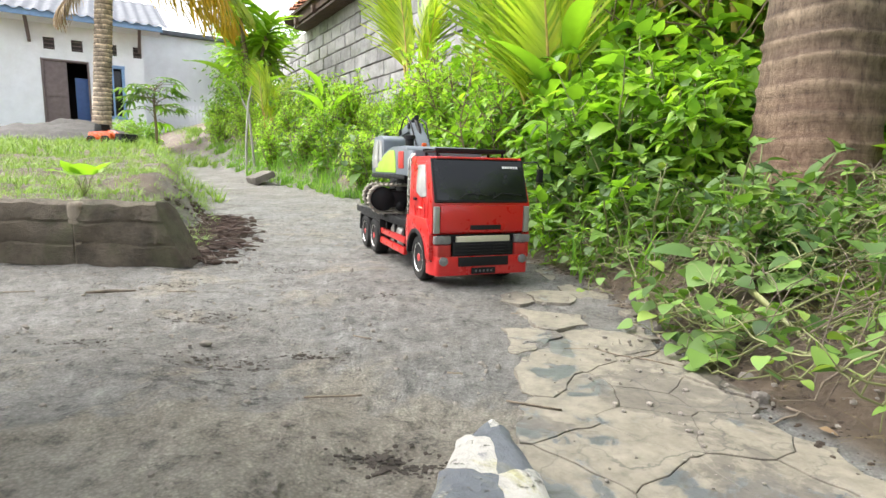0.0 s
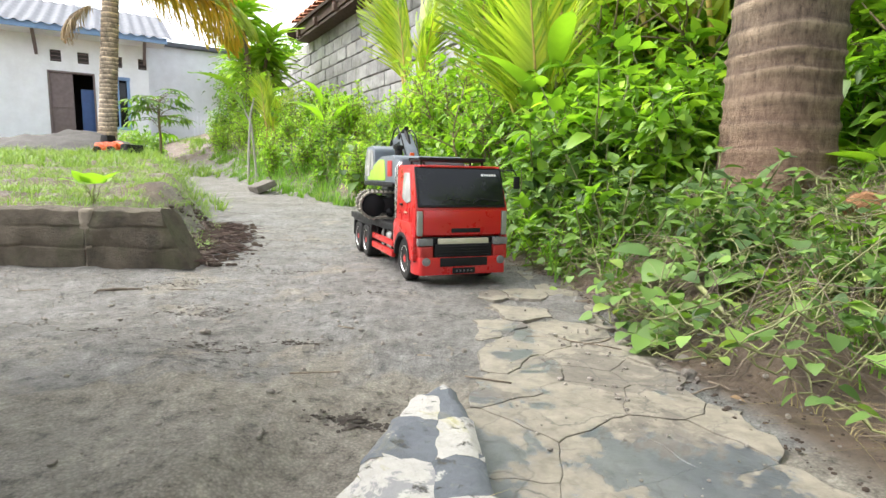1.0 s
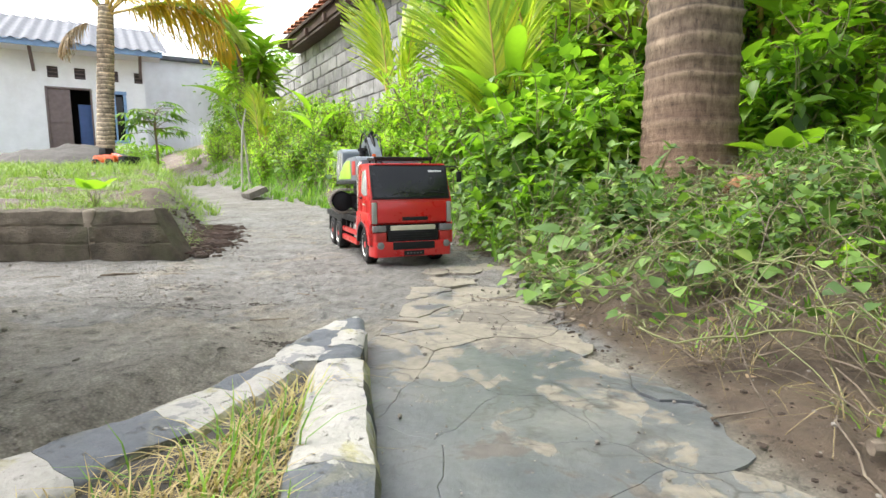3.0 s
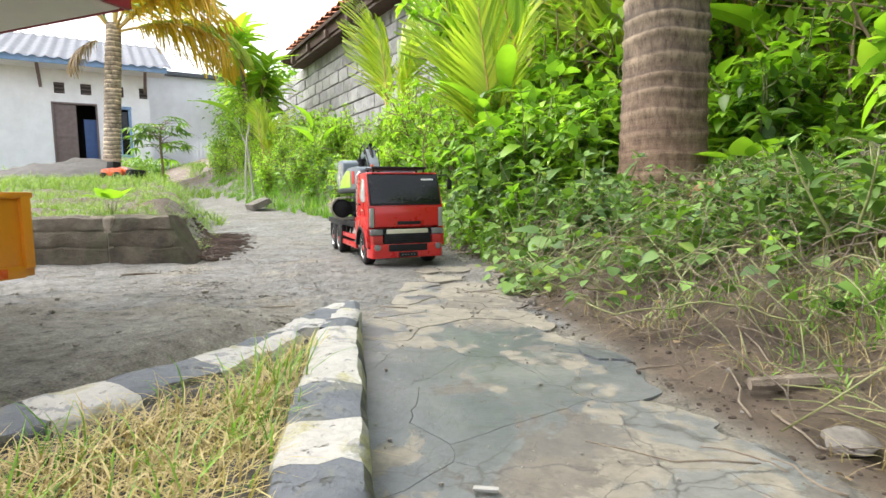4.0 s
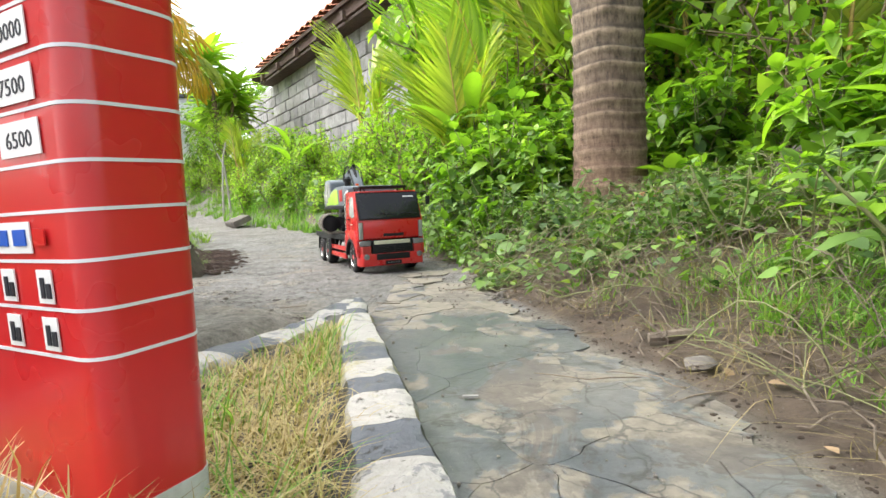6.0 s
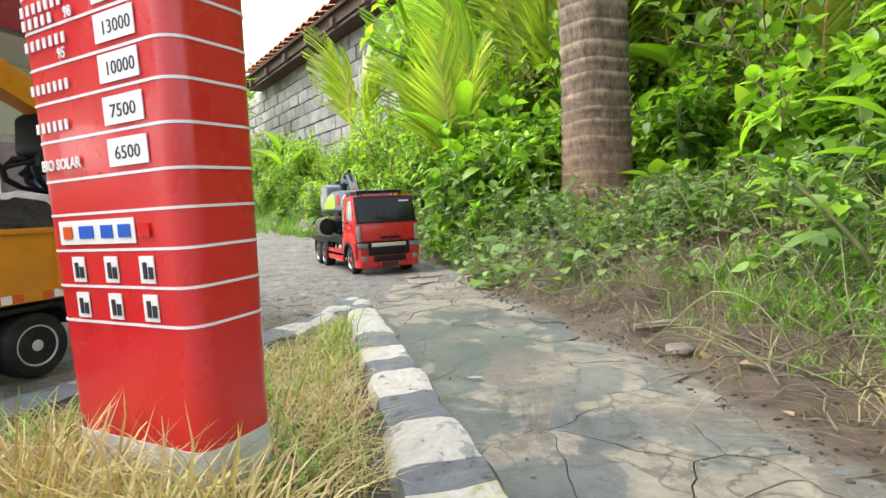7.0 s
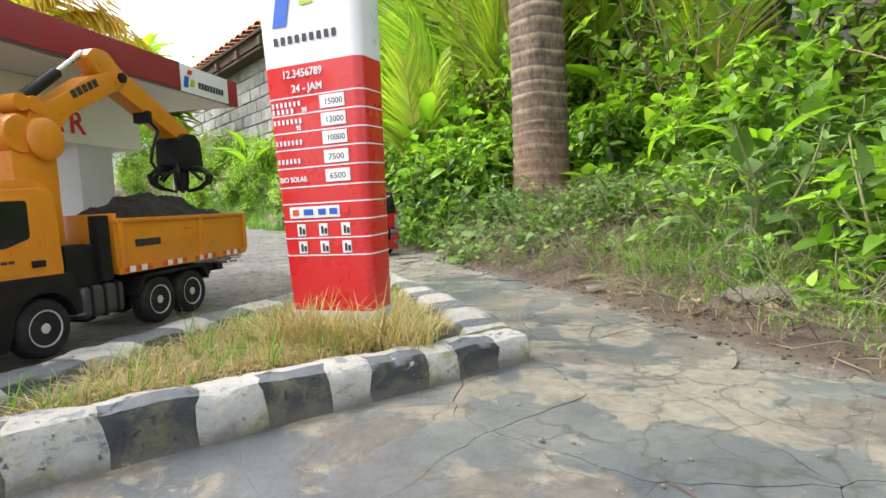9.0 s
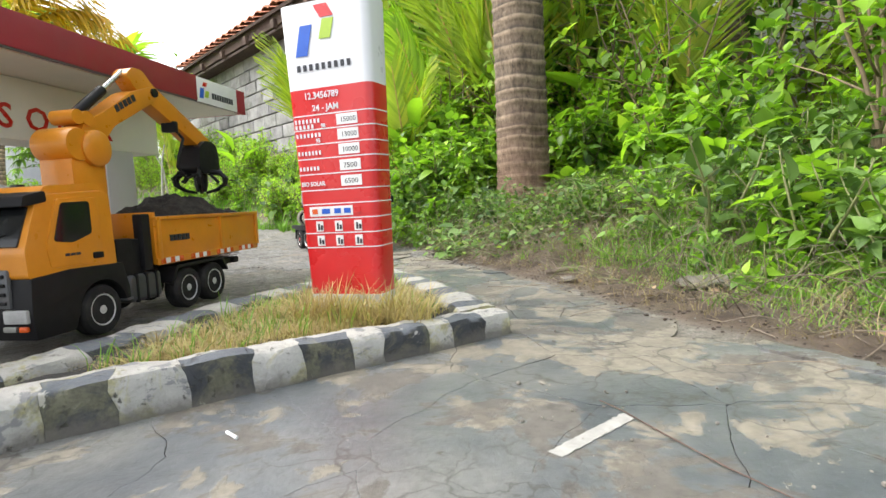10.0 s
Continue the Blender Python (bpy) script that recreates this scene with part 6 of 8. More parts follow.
def crown(root, at, count, length, mat, seed, arch=1.1, name="frond", low=0.0):
    r = random.Random(seed)
    for i in range(count):
        st, fo = Heap(), Foliage("strap")
        a = 2.4 * i + r.uniform(-0.2, 0.2)
        frond(r, fo, st, at, (math.cos(a), math.sin(a), r.uniform(low, 0.9)), length * r.uniform(0.8, 1.1), 46, arch, 0.24)
        f = part(name, fo.mesh("frond_leaflets", mat), mat, root)
        part("rachis", st.mesh("frond_rachis", G_PETIOLE), G_PETIOLE, f)


# unseen crown, added to finish the trunk and dapple the path
crown(palm, (0.015, 0.035, 5.2), 6, 2.2, G_MID, 5, 1.1, "frond", 0.3)

palm3 = ringed_trunk("coconut_palm", (2.25, 1.68, 0.30), (2.31, 1.71, 5.0), 0.088, 0.076, "tall coconut palm standing among the shrubs", 14, 0.06, 2.6)
# this crown is also added out of view, thinned to shade less
crown(palm3, (0.07, 0.03, 4.7), 5, 2.0, G_MID, 15, 1.1, "frond", 0.4)

def rock_face():
    """Rough stone bank among the trees, split by ledges."""
    vs, fs = [], []
    n, m = 34, 26
    for j in range(m + 1):
        for i in range(n + 1):
            x, z = -1.0 + 2.0 * i / n, -0.3 + 1.9 * j / m
            q = noise.noise((x * 1.3, z * 1.3, 2)) * 0.20 + noise.noise((x * 4, z * 5.5, 5)) * 0.10 + abs(noise.noise((x * 9, z * 13, 8))) * 0.06
            vs.append((x, 0.35 * j / m - q + 0.5 * (x / 1.0) ** 2 * 0.5, z * (1 - 0.2 * abs(x))))
    for j in range(m):
        for i in range(n):
            a = j * (n + 1) + i
            fs.append((a, a + 1, a + n + 2, a + n + 1))
    k = len(vs)
    vs += [(-1.0, 0.9, -0.3), (1.0, 0.9, -0.3), (1.0, 0.9, 1.2), (-1.0, 0.9, 1.2)]
    fs += [(k, k + 3, k + 2, k + 1), (m * (n + 1), m * (n + 1) + n, k + 2, k + 3), (0, m * (n + 1), k + 3, k), (n, k + 1, k + 2, m * (n + 1) + n)]
    ob = new("rock_outcrop", raw("rock_outcrop", vs, fs, M_CAST, False))
    ob.matrix_basis = pose(4.0, 2.35, 0.5, 0, 0, -45)
    tagged(ob, "rough brown rock face behind the trees", "rock")


rock_face()


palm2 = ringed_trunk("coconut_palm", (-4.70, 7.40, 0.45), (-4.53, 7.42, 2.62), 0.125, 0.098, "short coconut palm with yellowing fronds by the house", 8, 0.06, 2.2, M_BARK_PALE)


def yellow_fronds(root):
    r = random.Random(12)
    for way, length, arch, mat in (((0.97, -0.12, 0.16), 1.72, 1.15, G_YELLOW), ((0.92, -0.25, 0.55), 1.75, 1.25, G_YELLOW), ((0.75, -0.45, 0.80), 1.7, 1.2, G_YELLOW), ((0.95, 0.25, 0.35), 1.7, 1.3, G_PALM), ((0.45, -0.3, 1.1), 1.9, 1.0, G_PALM), ((-0.6, -0.5, 1.1), 1.9, 1.1, G_PALM), ((-0.9, 0.4, 0.9), 2.0, 1.1, G_MID), ((0.2, 0.9, 1.0), 2.0, 1.2, G_MID), ((-0.2, 0.5, 1.2), 1.9, 1.0, G_PALM)):
        st, fo = Heap(), Foliage("strap")
        frond(r, fo, st, (0.17, 0.02, 2.06), way, length, 80, arch, 0.34, 1.0, 0.2, 0.50 if mat is G_YELLOW else 0.2)
        f = part("frond", fo.mesh("frond_leaflets", mat), mat, root)
        part("rachis", st.mesh("frond_rachis", G_PETIOLE), G_PETIOLE, f)
    for i in range(5):
        st, fo = Heap(), Foliage("strap")
        a = 2.2 + i * 0.35
        frond(r, fo, st, (0.14, 0.0, 2.02), (math.cos(a) * 0.8, -abs(math.sin(a)) * 0.6, -0.3), 0.7, 20, 1.4, 0.3)
        f = part("dry_frond", fo.mesh("dry_leaflets", G_DEAD), G_DEAD, root, "grey withered frond")


yellow_fronds(palm2)


# white house behind the terrace
def house():
    u, n = Vector((0.85, 0.53, 0)).normalized(), Vector((0.53, -0.85, 0)).normalized()
    m = Matrix.Translation((-11.77, 16.0, 1.12)) @ Matrix((u, -n, Vector((0, 0, 1)))).transposed().to_4x4()
    root = empty("white_house", m, "white plastered single-storey house with blue trim and grey roof", "house")
    x0, x1, top, d = -6.0, 2.6, 3.0, 0.16
    # front wall in pieces round the openings
    door, win = (0.0, 1.16, 0.0, 2.0), (1.45, 2.06, 0.42, 1.96)
    vents = ((0.09, 0.36, 2.27, 2.60), (0.76, 1.04, 2.27, 2.60), (1.62, 1.90, 2.27, 2.60), (2.33, 2.56, 2.27, 2.60))
    bm = bmesh.new()
    xs = sorted({x0, x1, *door[:2], *win[:2], *(v for q in vents for v in q[:2])})
    zs = sorted({-0.4, top, door[3], win[2], win[3], 2.27, 2.60})
    for xa, xb in zip(xs, xs[1:]):
        for za, zb in zip(zs, zs[1:]):
            cx, cz = (xa + xb) / 2, (za + zb) / 2
            if any(q[0] < cx < q[1] and q[2] < cz < q[3] for q in (door, win, *vents)) or (door[0] < cx < door[1] and cz < door[3]):
                continue
            vs = [bm.verts.new(p) for p in ((xa, 0, za), (xb, 0, za), (xb, 0, zb), (xa, 0, zb))]
            bm.faces.new(vs)
    bmesh.ops.remove_doubles(bm, verts=bm.verts[:], dist=1e-4)
    o = bmesh.ops.extrude_face_region(bm, geom=bm.faces[:])
    bmesh.ops.translate(bm, vec=(0, d, 0), verts=[v for v in o["geom"] if isinstance(v, bmesh.types.BMVert)])
    bmesh.ops.recalc_face_normals(bm, faces=bm.faces[:])
    part("front_wall", bm, M_LIT_PLASTER, root, "white plastered wall", smooth=False)
    part("end_wall", box((x1 - 0.08, 3.1, 1.35), (0.16, 5.85, 3.3), 0), M_LIT_PLASTER, root)
    part("end_wall", box((x0 + 0.08, 3.1, 1.35), (0.16, 5.85, 3.3), 0), M_LIT_PLASTER, root)
    part("back_wall", box(((x0 + x1) / 2, 6.1, 1.35), (x1 - x0, 0.16, 3.3), 0), M_LIT_PLASTER, root)
    part("inner_wall", box(((x0 + x1) / 2, 2.2, 1.2), (x1 - x0 - 0.4, 0.1, 3.2), 0), M_DARKROOM, root)
    part("inner_floor", box(((x0 + x1) / 2, 3.05, 0.0), (x1 - x0 - 0.36, 5.7, 0.1), 0), M_DARKROOM, root)
    part("ceiling_board", box(((x0 + x1) / 2, 3.05, 2.98), (x1 - x0 - 0.36, 5.7, 0.03), 0), M_LIT_PLASTER, root)
    dr = part("door_leaf", box((0.31, 0.05, 1.0), (0.60, 0.05, 1.98), 0.006), M_DOORWOOD, root, "closed brown door leaf")
    part("lock_rail", box((0.31, 0.018, 1.0), (0.48, 0.014, 0.10), 0.004), M_DOORWOOD, dr)
    part("open_leaf", box((0.95, 0.30, 0.78), (0.34, 0.05, 1.56), 0.006), M_DEEPBLUE, root, "dark blue half-open inner leaf")
    for s in (0.02, 1.14):
        part("door_jamb", box((s, 0.06, 1.0), (0.05, 0.17, 2.0), 0.005), M_DOORWOOD, root)
    part("door_head", box((0.58, 0.06, 1.985), (1.16, 0.17, 0.05), 0.005), M_DOORWOOD, root)
    for i, (xa, xb, za, zb) in enumerate(vents):
        v = part("vent", box(((xa + xb) / 2, 0.10, (za + zb) / 2), (xb - xa, 0.04, zb - za), 0.003), M_DARKROOM, root, "dark square air vent")
        for j in range(3):
            part("vent_slat", box(((xa + xb) / 2, 0.05, za + (j + 0.5) * (zb - za) / 3), (xb - xa, 0.05, 0.02), 0.003), M_DOORWOOD, v)
    w = part("window", box((1.755, 0.12, 1.19), (0.58, 0.02, 1.5), 0.002), M_WINDOW, root, "dark window pane")
    for xa, s in ((1.485, 0.08), (2.03, 0.08), (1.755, 0.05)):
        part("frame", box((xa, 0.03, 1.19), (s, 0.14, 1.58), 0.006), M_BLUEPAINT, w)
    for za in (0.44, 1.94):
        part("frame", box((1.755, 0.027, za), (0.66, 0.15, 0.09), 0.006), M_BLUEPAINT, w)
    # eaves, braces, wavy sheet roof
    part("fascia", box(((x0 + x1) / 2 + 0.15, -0.88, 3.04), (x1 - x0 + 0.7, 0.04, 0.17), 0.004), M_BLUEPAINT, root, "pale blue eaves board")
    part("soffit", box(((x0 + x1) / 2 + 0.15, -0.42, 2.985), (x1 - x0 + 0.6, 0.88, 0.03), 0), M_LIT_PLASTER, root)
    for xa in (-3.0, -0.22, 2.5):
        part("eaves_brace", profile([(-0.04, 2.4), (-0.75, 2.97), (-0.60, 2.97), (-0.04, 2.55)], xa - 0.04, xa + 0.04, 0.004), M_DOORWOOD, root)
    vs, fs = [], []
    nx, ny = 190, 14
    for j in range(ny + 1):
        for i in range(nx + 1):
            x = x0 - 0.3 + (x1 - x0 + 0.95) * i / nx
            k = j / ny
            step = 0.02 * ((j % 2))
            vs.append((x, -0.98 + 4.0 * k, 3.10 + 1.55 * k + 0.035 * math.cos(2 * math.pi * i / 6) + step))
    for j in range(ny):
        for i in range(nx):
            a = j * (nx + 1) + i
            fs.append((a, a + 1, a + nx + 2, a + nx + 1))
    part("roof", raw("roof", vs, fs, M_ROOFGREY, True), M_ROOFGREY, root, "wavy grey sheet roof")
    part("roof_back", box(((x0 + x1) / 2 + 0.15, 4.8, 3.85), (x1 - x0 + 0.9, 4.1, 0.05), 0, 1, None, pose(0, 0, 0, -21)), M_ROOFGREY, root)
    part("gable", profile([(0.0, 2.95), (3.02, 4.55), (6.1, 3.1)], x1 - 0.14, x1 - 0.02, 0), M_LIT_PLASTER, root)
    # plant tub and bench by the door
    return root


house()


def annex():
    u, n = Vector((0.85, 0.53, 0)).normalized(), Vector((0.53, -0.85, 0)).normalized()
    m = Matrix.Translation((-10.9, 19.9, 1.2)) @ Matrix((u, -n, Vector((0, 0, 1)))).transposed().to_4x4()
    root = empty("rear_house", m, "plain white rear building beyond the garden", "house")
    part("wall", box((1.3, 1.5, 1.6), (4.2, 3.0, 3.9), 0.01), M_LIT_PLASTER, root)
    part("roof", box((1.3, 1.5, 3.62), (4.8, 3.5, 0.14), 0.02), M_ROOFGREY, root)
    f = empty("picket_fence", Matrix.Translation((-8.3, 17.6, 1.02)) @ Matrix((u, -n, Vector((0, 0, 1)))).transposed().to_4x4(), "white picket fence beside the garden path", "fence")
    for i in range(18):
        part("picket", box((i * 0.105, 0, 0.45), (0.055, 0.02, 1.15), 0.008), M_LIT_PLASTER, f)
    for z in (0.25, 0.75):
        part("rail", box((0.9, 0.02, z), (1.95, 0.03, 0.06), 0.004), M_LIT_PLASTER, f)


annex()


# tiled house behind the block wall
W_DIR, W_NRM = Vector((0.53, -0.85, 0)).normalized(), Vector((0.85, 0.53, 0)).normalized()
EAVE = Vector((-2.9, 10.2, 0))


def tiled_house():
    m = Matrix.Translation(EAVE) @ Matrix((W_DIR, W_NRM, Vector((0, 0, 1)))).transposed().to_4x4()
    root = empty("tiled_house", m, "house with orange clay tile roof behind the block wall", "house")
    L = 9.0
    part("wall", box((L / 2, 2.6, 1.5), (L - 0.6, 3.6, 3.0), 0.01), plain("brown_wall", (0.28, 0.15, 0.10), 0.8, 0, 0.2, 4), root, "reddish brown wall")
    part("fascia", box((L / 2, 0.05, 2.80), (L, 0.05, 0.20), 0.005), M_BROWN, root, "dark timber eaves board")
    part("soffit", box((L / 2, 0.62, 2.66), (L, 1.15, 0.04), 0.004), M_BROWN, root)
    for i in range(10):
        part("rafter", box((0.3 + i * 0.93, 0.60, 2.72), (0.09, 1.25, 0.12), 0.005), M_BROWN, root)
    part("barge_board", box((0.03, 1.9, 3.46), (0.05, 4.3, 0.18), 0.004, 1, None, pose(0, 0, 0, 20)), M_BROWN, root)
    # courses of overlapping curved tiles, all joined
    h = Heap()
    run, rise = 4.2, 1.53
    rows, cols = 15, 36
    for j in range(rows):
        for i in range(cols):
            x = i * L / cols
            w = L / cols
            y0, y1 = j * run / rows - 0.05, (j + 1.12) * run / rows - 0.05
            z0, z1 = 2.90 + rise * j / rows + 0.05, 2.90 + rise * (j + 1.12) / rows + 0.01
            vs = []
            for y, z in ((y0, z0), (y1, z1)):
                for q in range(7):
                    a = q / 6
                    vs.append((x + w * a, y + noise.noise((i, j, 3)) * 0.01, z + 0.045 * math.sin(math.pi * a * 1.0) ** 1 - 0.012 * (a > 0.9)))
            fs = [(q, q + 1, q + 8, q + 7) for q in range(6)]
            vs += [(vx, vy, vz - 0.022) for vx, vy, vz in vs[:7]]
            fs += [(q + 1, q, q + 14, q + 15) for q in range(6)]
            h.add(vs, fs)
    part("roof_tiles", h.mesh("roof_tiles", M_TILE, True), M_TILE, root, "rows of curved orange clay tiles")
    part("roof_deck", box((L / 2, 2.02, 3.60), (L, 4.4, 0.04), 0, 1, None, pose(0, 0, 0, 20)), M_BROWN, root)


tiled_house()


# sand heap and things near the second palm
def sand_heap():
    c, n = Vector((-4.42, 6.35, 0)), 46
    vs, fs = [], []
    for j in range(n + 1):
        for i in range(n + 1):
            u, v = i / n * 2 - 1, j / n * 2 - 1
            x, y = c.x + u * 1.25, c.y + v * 0.75
            d = math.hypot(u + 0.1, v)
            z = height(x, y) - 0.04 + 0.31 * max(0, 1 - d) ** 0.8 * (1 + 0.25 * noise.noise((u * 2.3, v * 2.3, 0))) + 0.03 * noise.noise((u * 9, v * 9, 2)) * (d < 1)
            vs.append((x, y, z))
    for j in range(n):
        for i in range(n):
            a = j * (n + 1) + i
            fs.append((a, a + 1, a + n + 2, a + n + 1))
    tagged(new("sand_heap", raw("sand_heap", vs, fs, M_HEAP, True)), "low grey heap of sand at the foot of the palm", "sand", kind="stuff")


sand_heap()


def orange_toy():
    """A toy loader far off on the terrace: body, cab, arm, bucket and wheels."""
    m = pose(-3.30, 5.25, height(-3.3, 5.25), 0, 0, 70) @ Matrix.Scale(0.9, 4)
    root = empty("toy_loader", m, "small orange toy loader with black bucket on the grass", "toy loader")
    part("body", profile(rounded([(-0.16, 0.06), (-0.16, 0.13), (-0.05, 0.15), (0.16, 0.14), (0.18, 0.06)], 0.02), -0.06, 0.06, 0.008), M_AMBER, root)
    part("cab", profile(rounded([(-0.03, 0.13), (-0.02, 0.22), (0.07, 0.22), (0.09, 0.13)], 0.01), -0.05, 0.05, 0.005), M_BLACK, root)
    part("arm", profile([(-0.10, 0.12), (-0.28, 0.05), (-0.28, 0.08), (-0.10, 0.16)], -0.04, 0.04, 0.004), M_AMBER, root)
    part("bucket", profile(rounded([(-0.26, 0.02), (-0.38, 0.02), (-0.36, 0.12), (-0.28, 0.12)], 0.01), -0.10, 0.10, 0.006), M_BLACK, root)
    for y in (-0.10, 0.11):
        for s in (-1, 1):
            wheel(root, s * 0.075, y, 0.05, 0.04, M_AMBER, M_BLACK, s)


orange_toy()


def path_slab():
    x, y = -1.40, 4.05
    bm = box((0, 0, 0), (0.32, 0.15, 0.05), 0.008, 2, None, pose(0, 0, 0, 24, 0, 0))
    for v in bm.verts:
        v.co += noise.noise_vector(v.co * 14) * 0.008
    ob = new("stone_slab", mesh_of("stone_slab", bm, M_OLD))
    ob.matrix_basis = pose(x, y, height(x, y) + 0.05, 0, 0, -58)
    tagged(ob, "pale weathered stone slab leaning on the path edge", "slab")


path_slab()


def pale_stalks():
    """Two bleached dead stalks standing at the edge of the garden path."""
    for k, (x, y, h, lean) in enumerate(((-1.86, 5.0, 0.78, 0.03), (-1.79, 5.04, 0.66, -0.05))):
        z = height(x, y)
        ob = new("dead_stalk", mesh_of("dead_stalk", tube([(x, y, z - 0.03), (x + lean * 0.4, y, z + h * 0.4), (x + lean, y + 0.02, z + h * 0.8), (x + lean * 2.2, y + 0.02, z + h)], [0.012, 0.011, 0.010, 0.006], 7), M_PALEWOOD))
        tagged(ob, "bleached dead stalk standing by the garden path", "stalk", "dead stalks")


pale_stalks()


def rock(x, y, size, flat=0.7, mat=None, label="grey weathered rock half buried in the bank", name="rock"):
    bm = bmesh.new()
    bmesh.ops.create_icosphere(bm, subdivisions=3, radius=1)
    for v in bm.verts:
        d = 1 + 0.30 * noise.noise(v.co * 1.3 + Vector((x * 9, y * 7, 0))) + 0.12 * noise.noise(v.co * 3.5 + Vector((y, x, 3)))
        v.co = v.co * d
        v.co.z = max(-0.5, v.co.z) * flat
    bmesh.ops.scale(bm, vec=(size, size * 0.8, size), verts=bm.verts)
    ob = new(name, mesh_of("rock", bm, mat or M_STONE))
    ob.matrix_basis = pose(x, y, height(x, y) + size * 0.2, 0, 0, x * 500)
    return tagged(ob, label, name, "rocks on the bank")


rock(1.40, 1.10, 0.10, 0.8, M_OLD)
rock(1.49, 1.00, 0.075, 0.9, M_OLD)
rock(0.645, -0.235, 0.055, 0.28, M_OLD, "flat pale stone lying in the grass")
rock(0.47, 0.0, 0.022, 0.3, M_STONE, "flat pale stone chip beside the path")
for q in range(16):
    yy = R.uniform(0.5, 2.4)
    rock(edge_at(yy) + R.uniform(0.0, 0.10), yy, R.uniform(0.006, 0.014), R.uniform(0.5, 0.9), M_STONE, "small stone at the foot of the bank", "stone")


# planting: the bank beside the path, thick and layered
def scatter(protos, count, y0, y1, d0, d1, s0, s1, tilt=12, keep=None):
    for _ in range(count):
        for _try in range(12):
            y = R.uniform(y0, y1)
            x = edge_at(y) + R.uniform(d0, d1)
            if (keep is None or keep(x, y)) and math.hypot(x - 0.795, y - 1.22) > 0.19 and math.hypot(x - 2.25, y - 1.68) > 0.13 and not (x < 0.44 and y < 1.0):
                set_plant(R.choice(protos), x, y, R.uniform(s0, s1), R.uniform(0, 360), (R.uniform(-tilt, tilt), R.uniform(-tilt, tilt)))
                break


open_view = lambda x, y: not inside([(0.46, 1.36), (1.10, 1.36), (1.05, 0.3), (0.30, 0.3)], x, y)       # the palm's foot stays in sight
# near strip
vines = [herbs[2], herbs[5], herbs[0]]
scatter(herbs, 40, 0.75, 2.4, 0.05, 0.28, 0.4, 0.9, 18)
scatter(vines, 56, 0.42, 1.25, 0.16, 0.8, 0.22, 0.5, 18)
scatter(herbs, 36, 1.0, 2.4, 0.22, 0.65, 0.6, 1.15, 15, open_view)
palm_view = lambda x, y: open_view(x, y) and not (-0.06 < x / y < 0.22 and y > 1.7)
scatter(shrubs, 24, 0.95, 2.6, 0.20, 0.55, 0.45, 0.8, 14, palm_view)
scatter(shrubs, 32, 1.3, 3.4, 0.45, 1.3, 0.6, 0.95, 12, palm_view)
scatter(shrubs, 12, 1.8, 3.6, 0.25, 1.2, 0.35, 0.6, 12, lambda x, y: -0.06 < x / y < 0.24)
scatter(herbs, 24, 2.3, 5.0, 0.05, 0.5, 0.8, 1.4, 15)
# mid bank behind the truck: feathery yellow-green bushes, low where the wall shows above them
gap = lambda x, y: -0.36 < x / y < -0.04
scatter(bushes, 20, 2.3, 4.6, 0.12, 0.75, 0.45, 0.75, 8, gap)
scatter(bushes, 12, 2.3, 4.2, 0.12, 0.9, 0.8, 1.2, 8, lambda x, y: not gap(x, y))
scatter(bushes, 16, 4.2, 7.5, 0.15, 1.1, 0.6, 1.0, 8)
scatter(bushes, 12, 6.0, 10.5, 0.5, 1.4, 0.6, 1.0, 8)
scatter(tall, 3, 6.5, 10.0, 0.3, 1.3, 0.6, 0.9, 8)
scatter(shrubs, 10, 3.2, 6.5, 0.4, 1.5, 0.45, 0.8, 10)
# tall growth behind
scatter([tall[1], tall[2], tall[4], tall[5]], 14, 1.7, 4.2, 1.0, 2.0, 0.75, 1.25, 8, lambda x, y: x > 0.95 or (y > 2.4 and x / y > 0.02))
# further along the right: low herbs in front, taller behind, up to the wall
scatter(herbs, 46, -0.9, 0.5, 0.36, 1.1, 0.5, 1.1, 15)
scatter(herbs, 34, -0.8, 0.4, 0.22, 0.8, 0.28, 0.55, 15)
scatter(shrubs, 16, -0.9, 0.9, 0.85, 1.7, 0.6, 0.95, 12, lambda x, y: x > 1.15)
lane = lambda x, y: x > 1.35 and not inside([(0.5, 0.0), (1.3, -0.1), (3.3, 2.0), (2.8, 2.7), (2.5, 2.7)], x, y) and not inside([(0.6, 0.2), (1.1, 0.0), (1.85, 1.2), (1.3, 1.5)], x, y)
scatter(tall, 12, -0.8, 2.2, 1.0, 2.5, 0.7, 1.15, 8, lane)
scatter(slender, 16, -0.6, 2.6, 0.8, 2.3, 0.7, 1.1, 8, lambda x, y: x > 1.2)
scatter(bushes, 7, 1.4, 3.2, 0.8, 2.6, 0.5, 0.9, 8, lane)
scatter(bushes, 16, 1.7, 3.0, 0.75, 1.7, 1.0, 1.7, 8)
for x, y, s, a in ((-0.27, 4.10, 0.92, 20), (0.33, 3.05, 0.90, 75), (0.41, 2.18, 0.62, 140), (0.17, 3.50, 0.36, 30), (1.55, 2.1, 1.25, 200), (-2.1, 6.3, 0.58, 30), (2.9, 0.9, 1.0, 10), (0.95, 2.75, 1.05, 50), (1.05, 2.0, 0.95, 100), (0.72, 2.55, 1.0, 20), (0.65, 3.3, 1.1, 10), (1.75, 1.45, 0.9, 60), (0.95, 2.15, 1.0, 170), (1.2, 2.9, 1.2, 15)):
    set_plant(R.choice(palms), x, y, s, a, (R.uniform(-6, 6), R.uniform(-6, 6)))
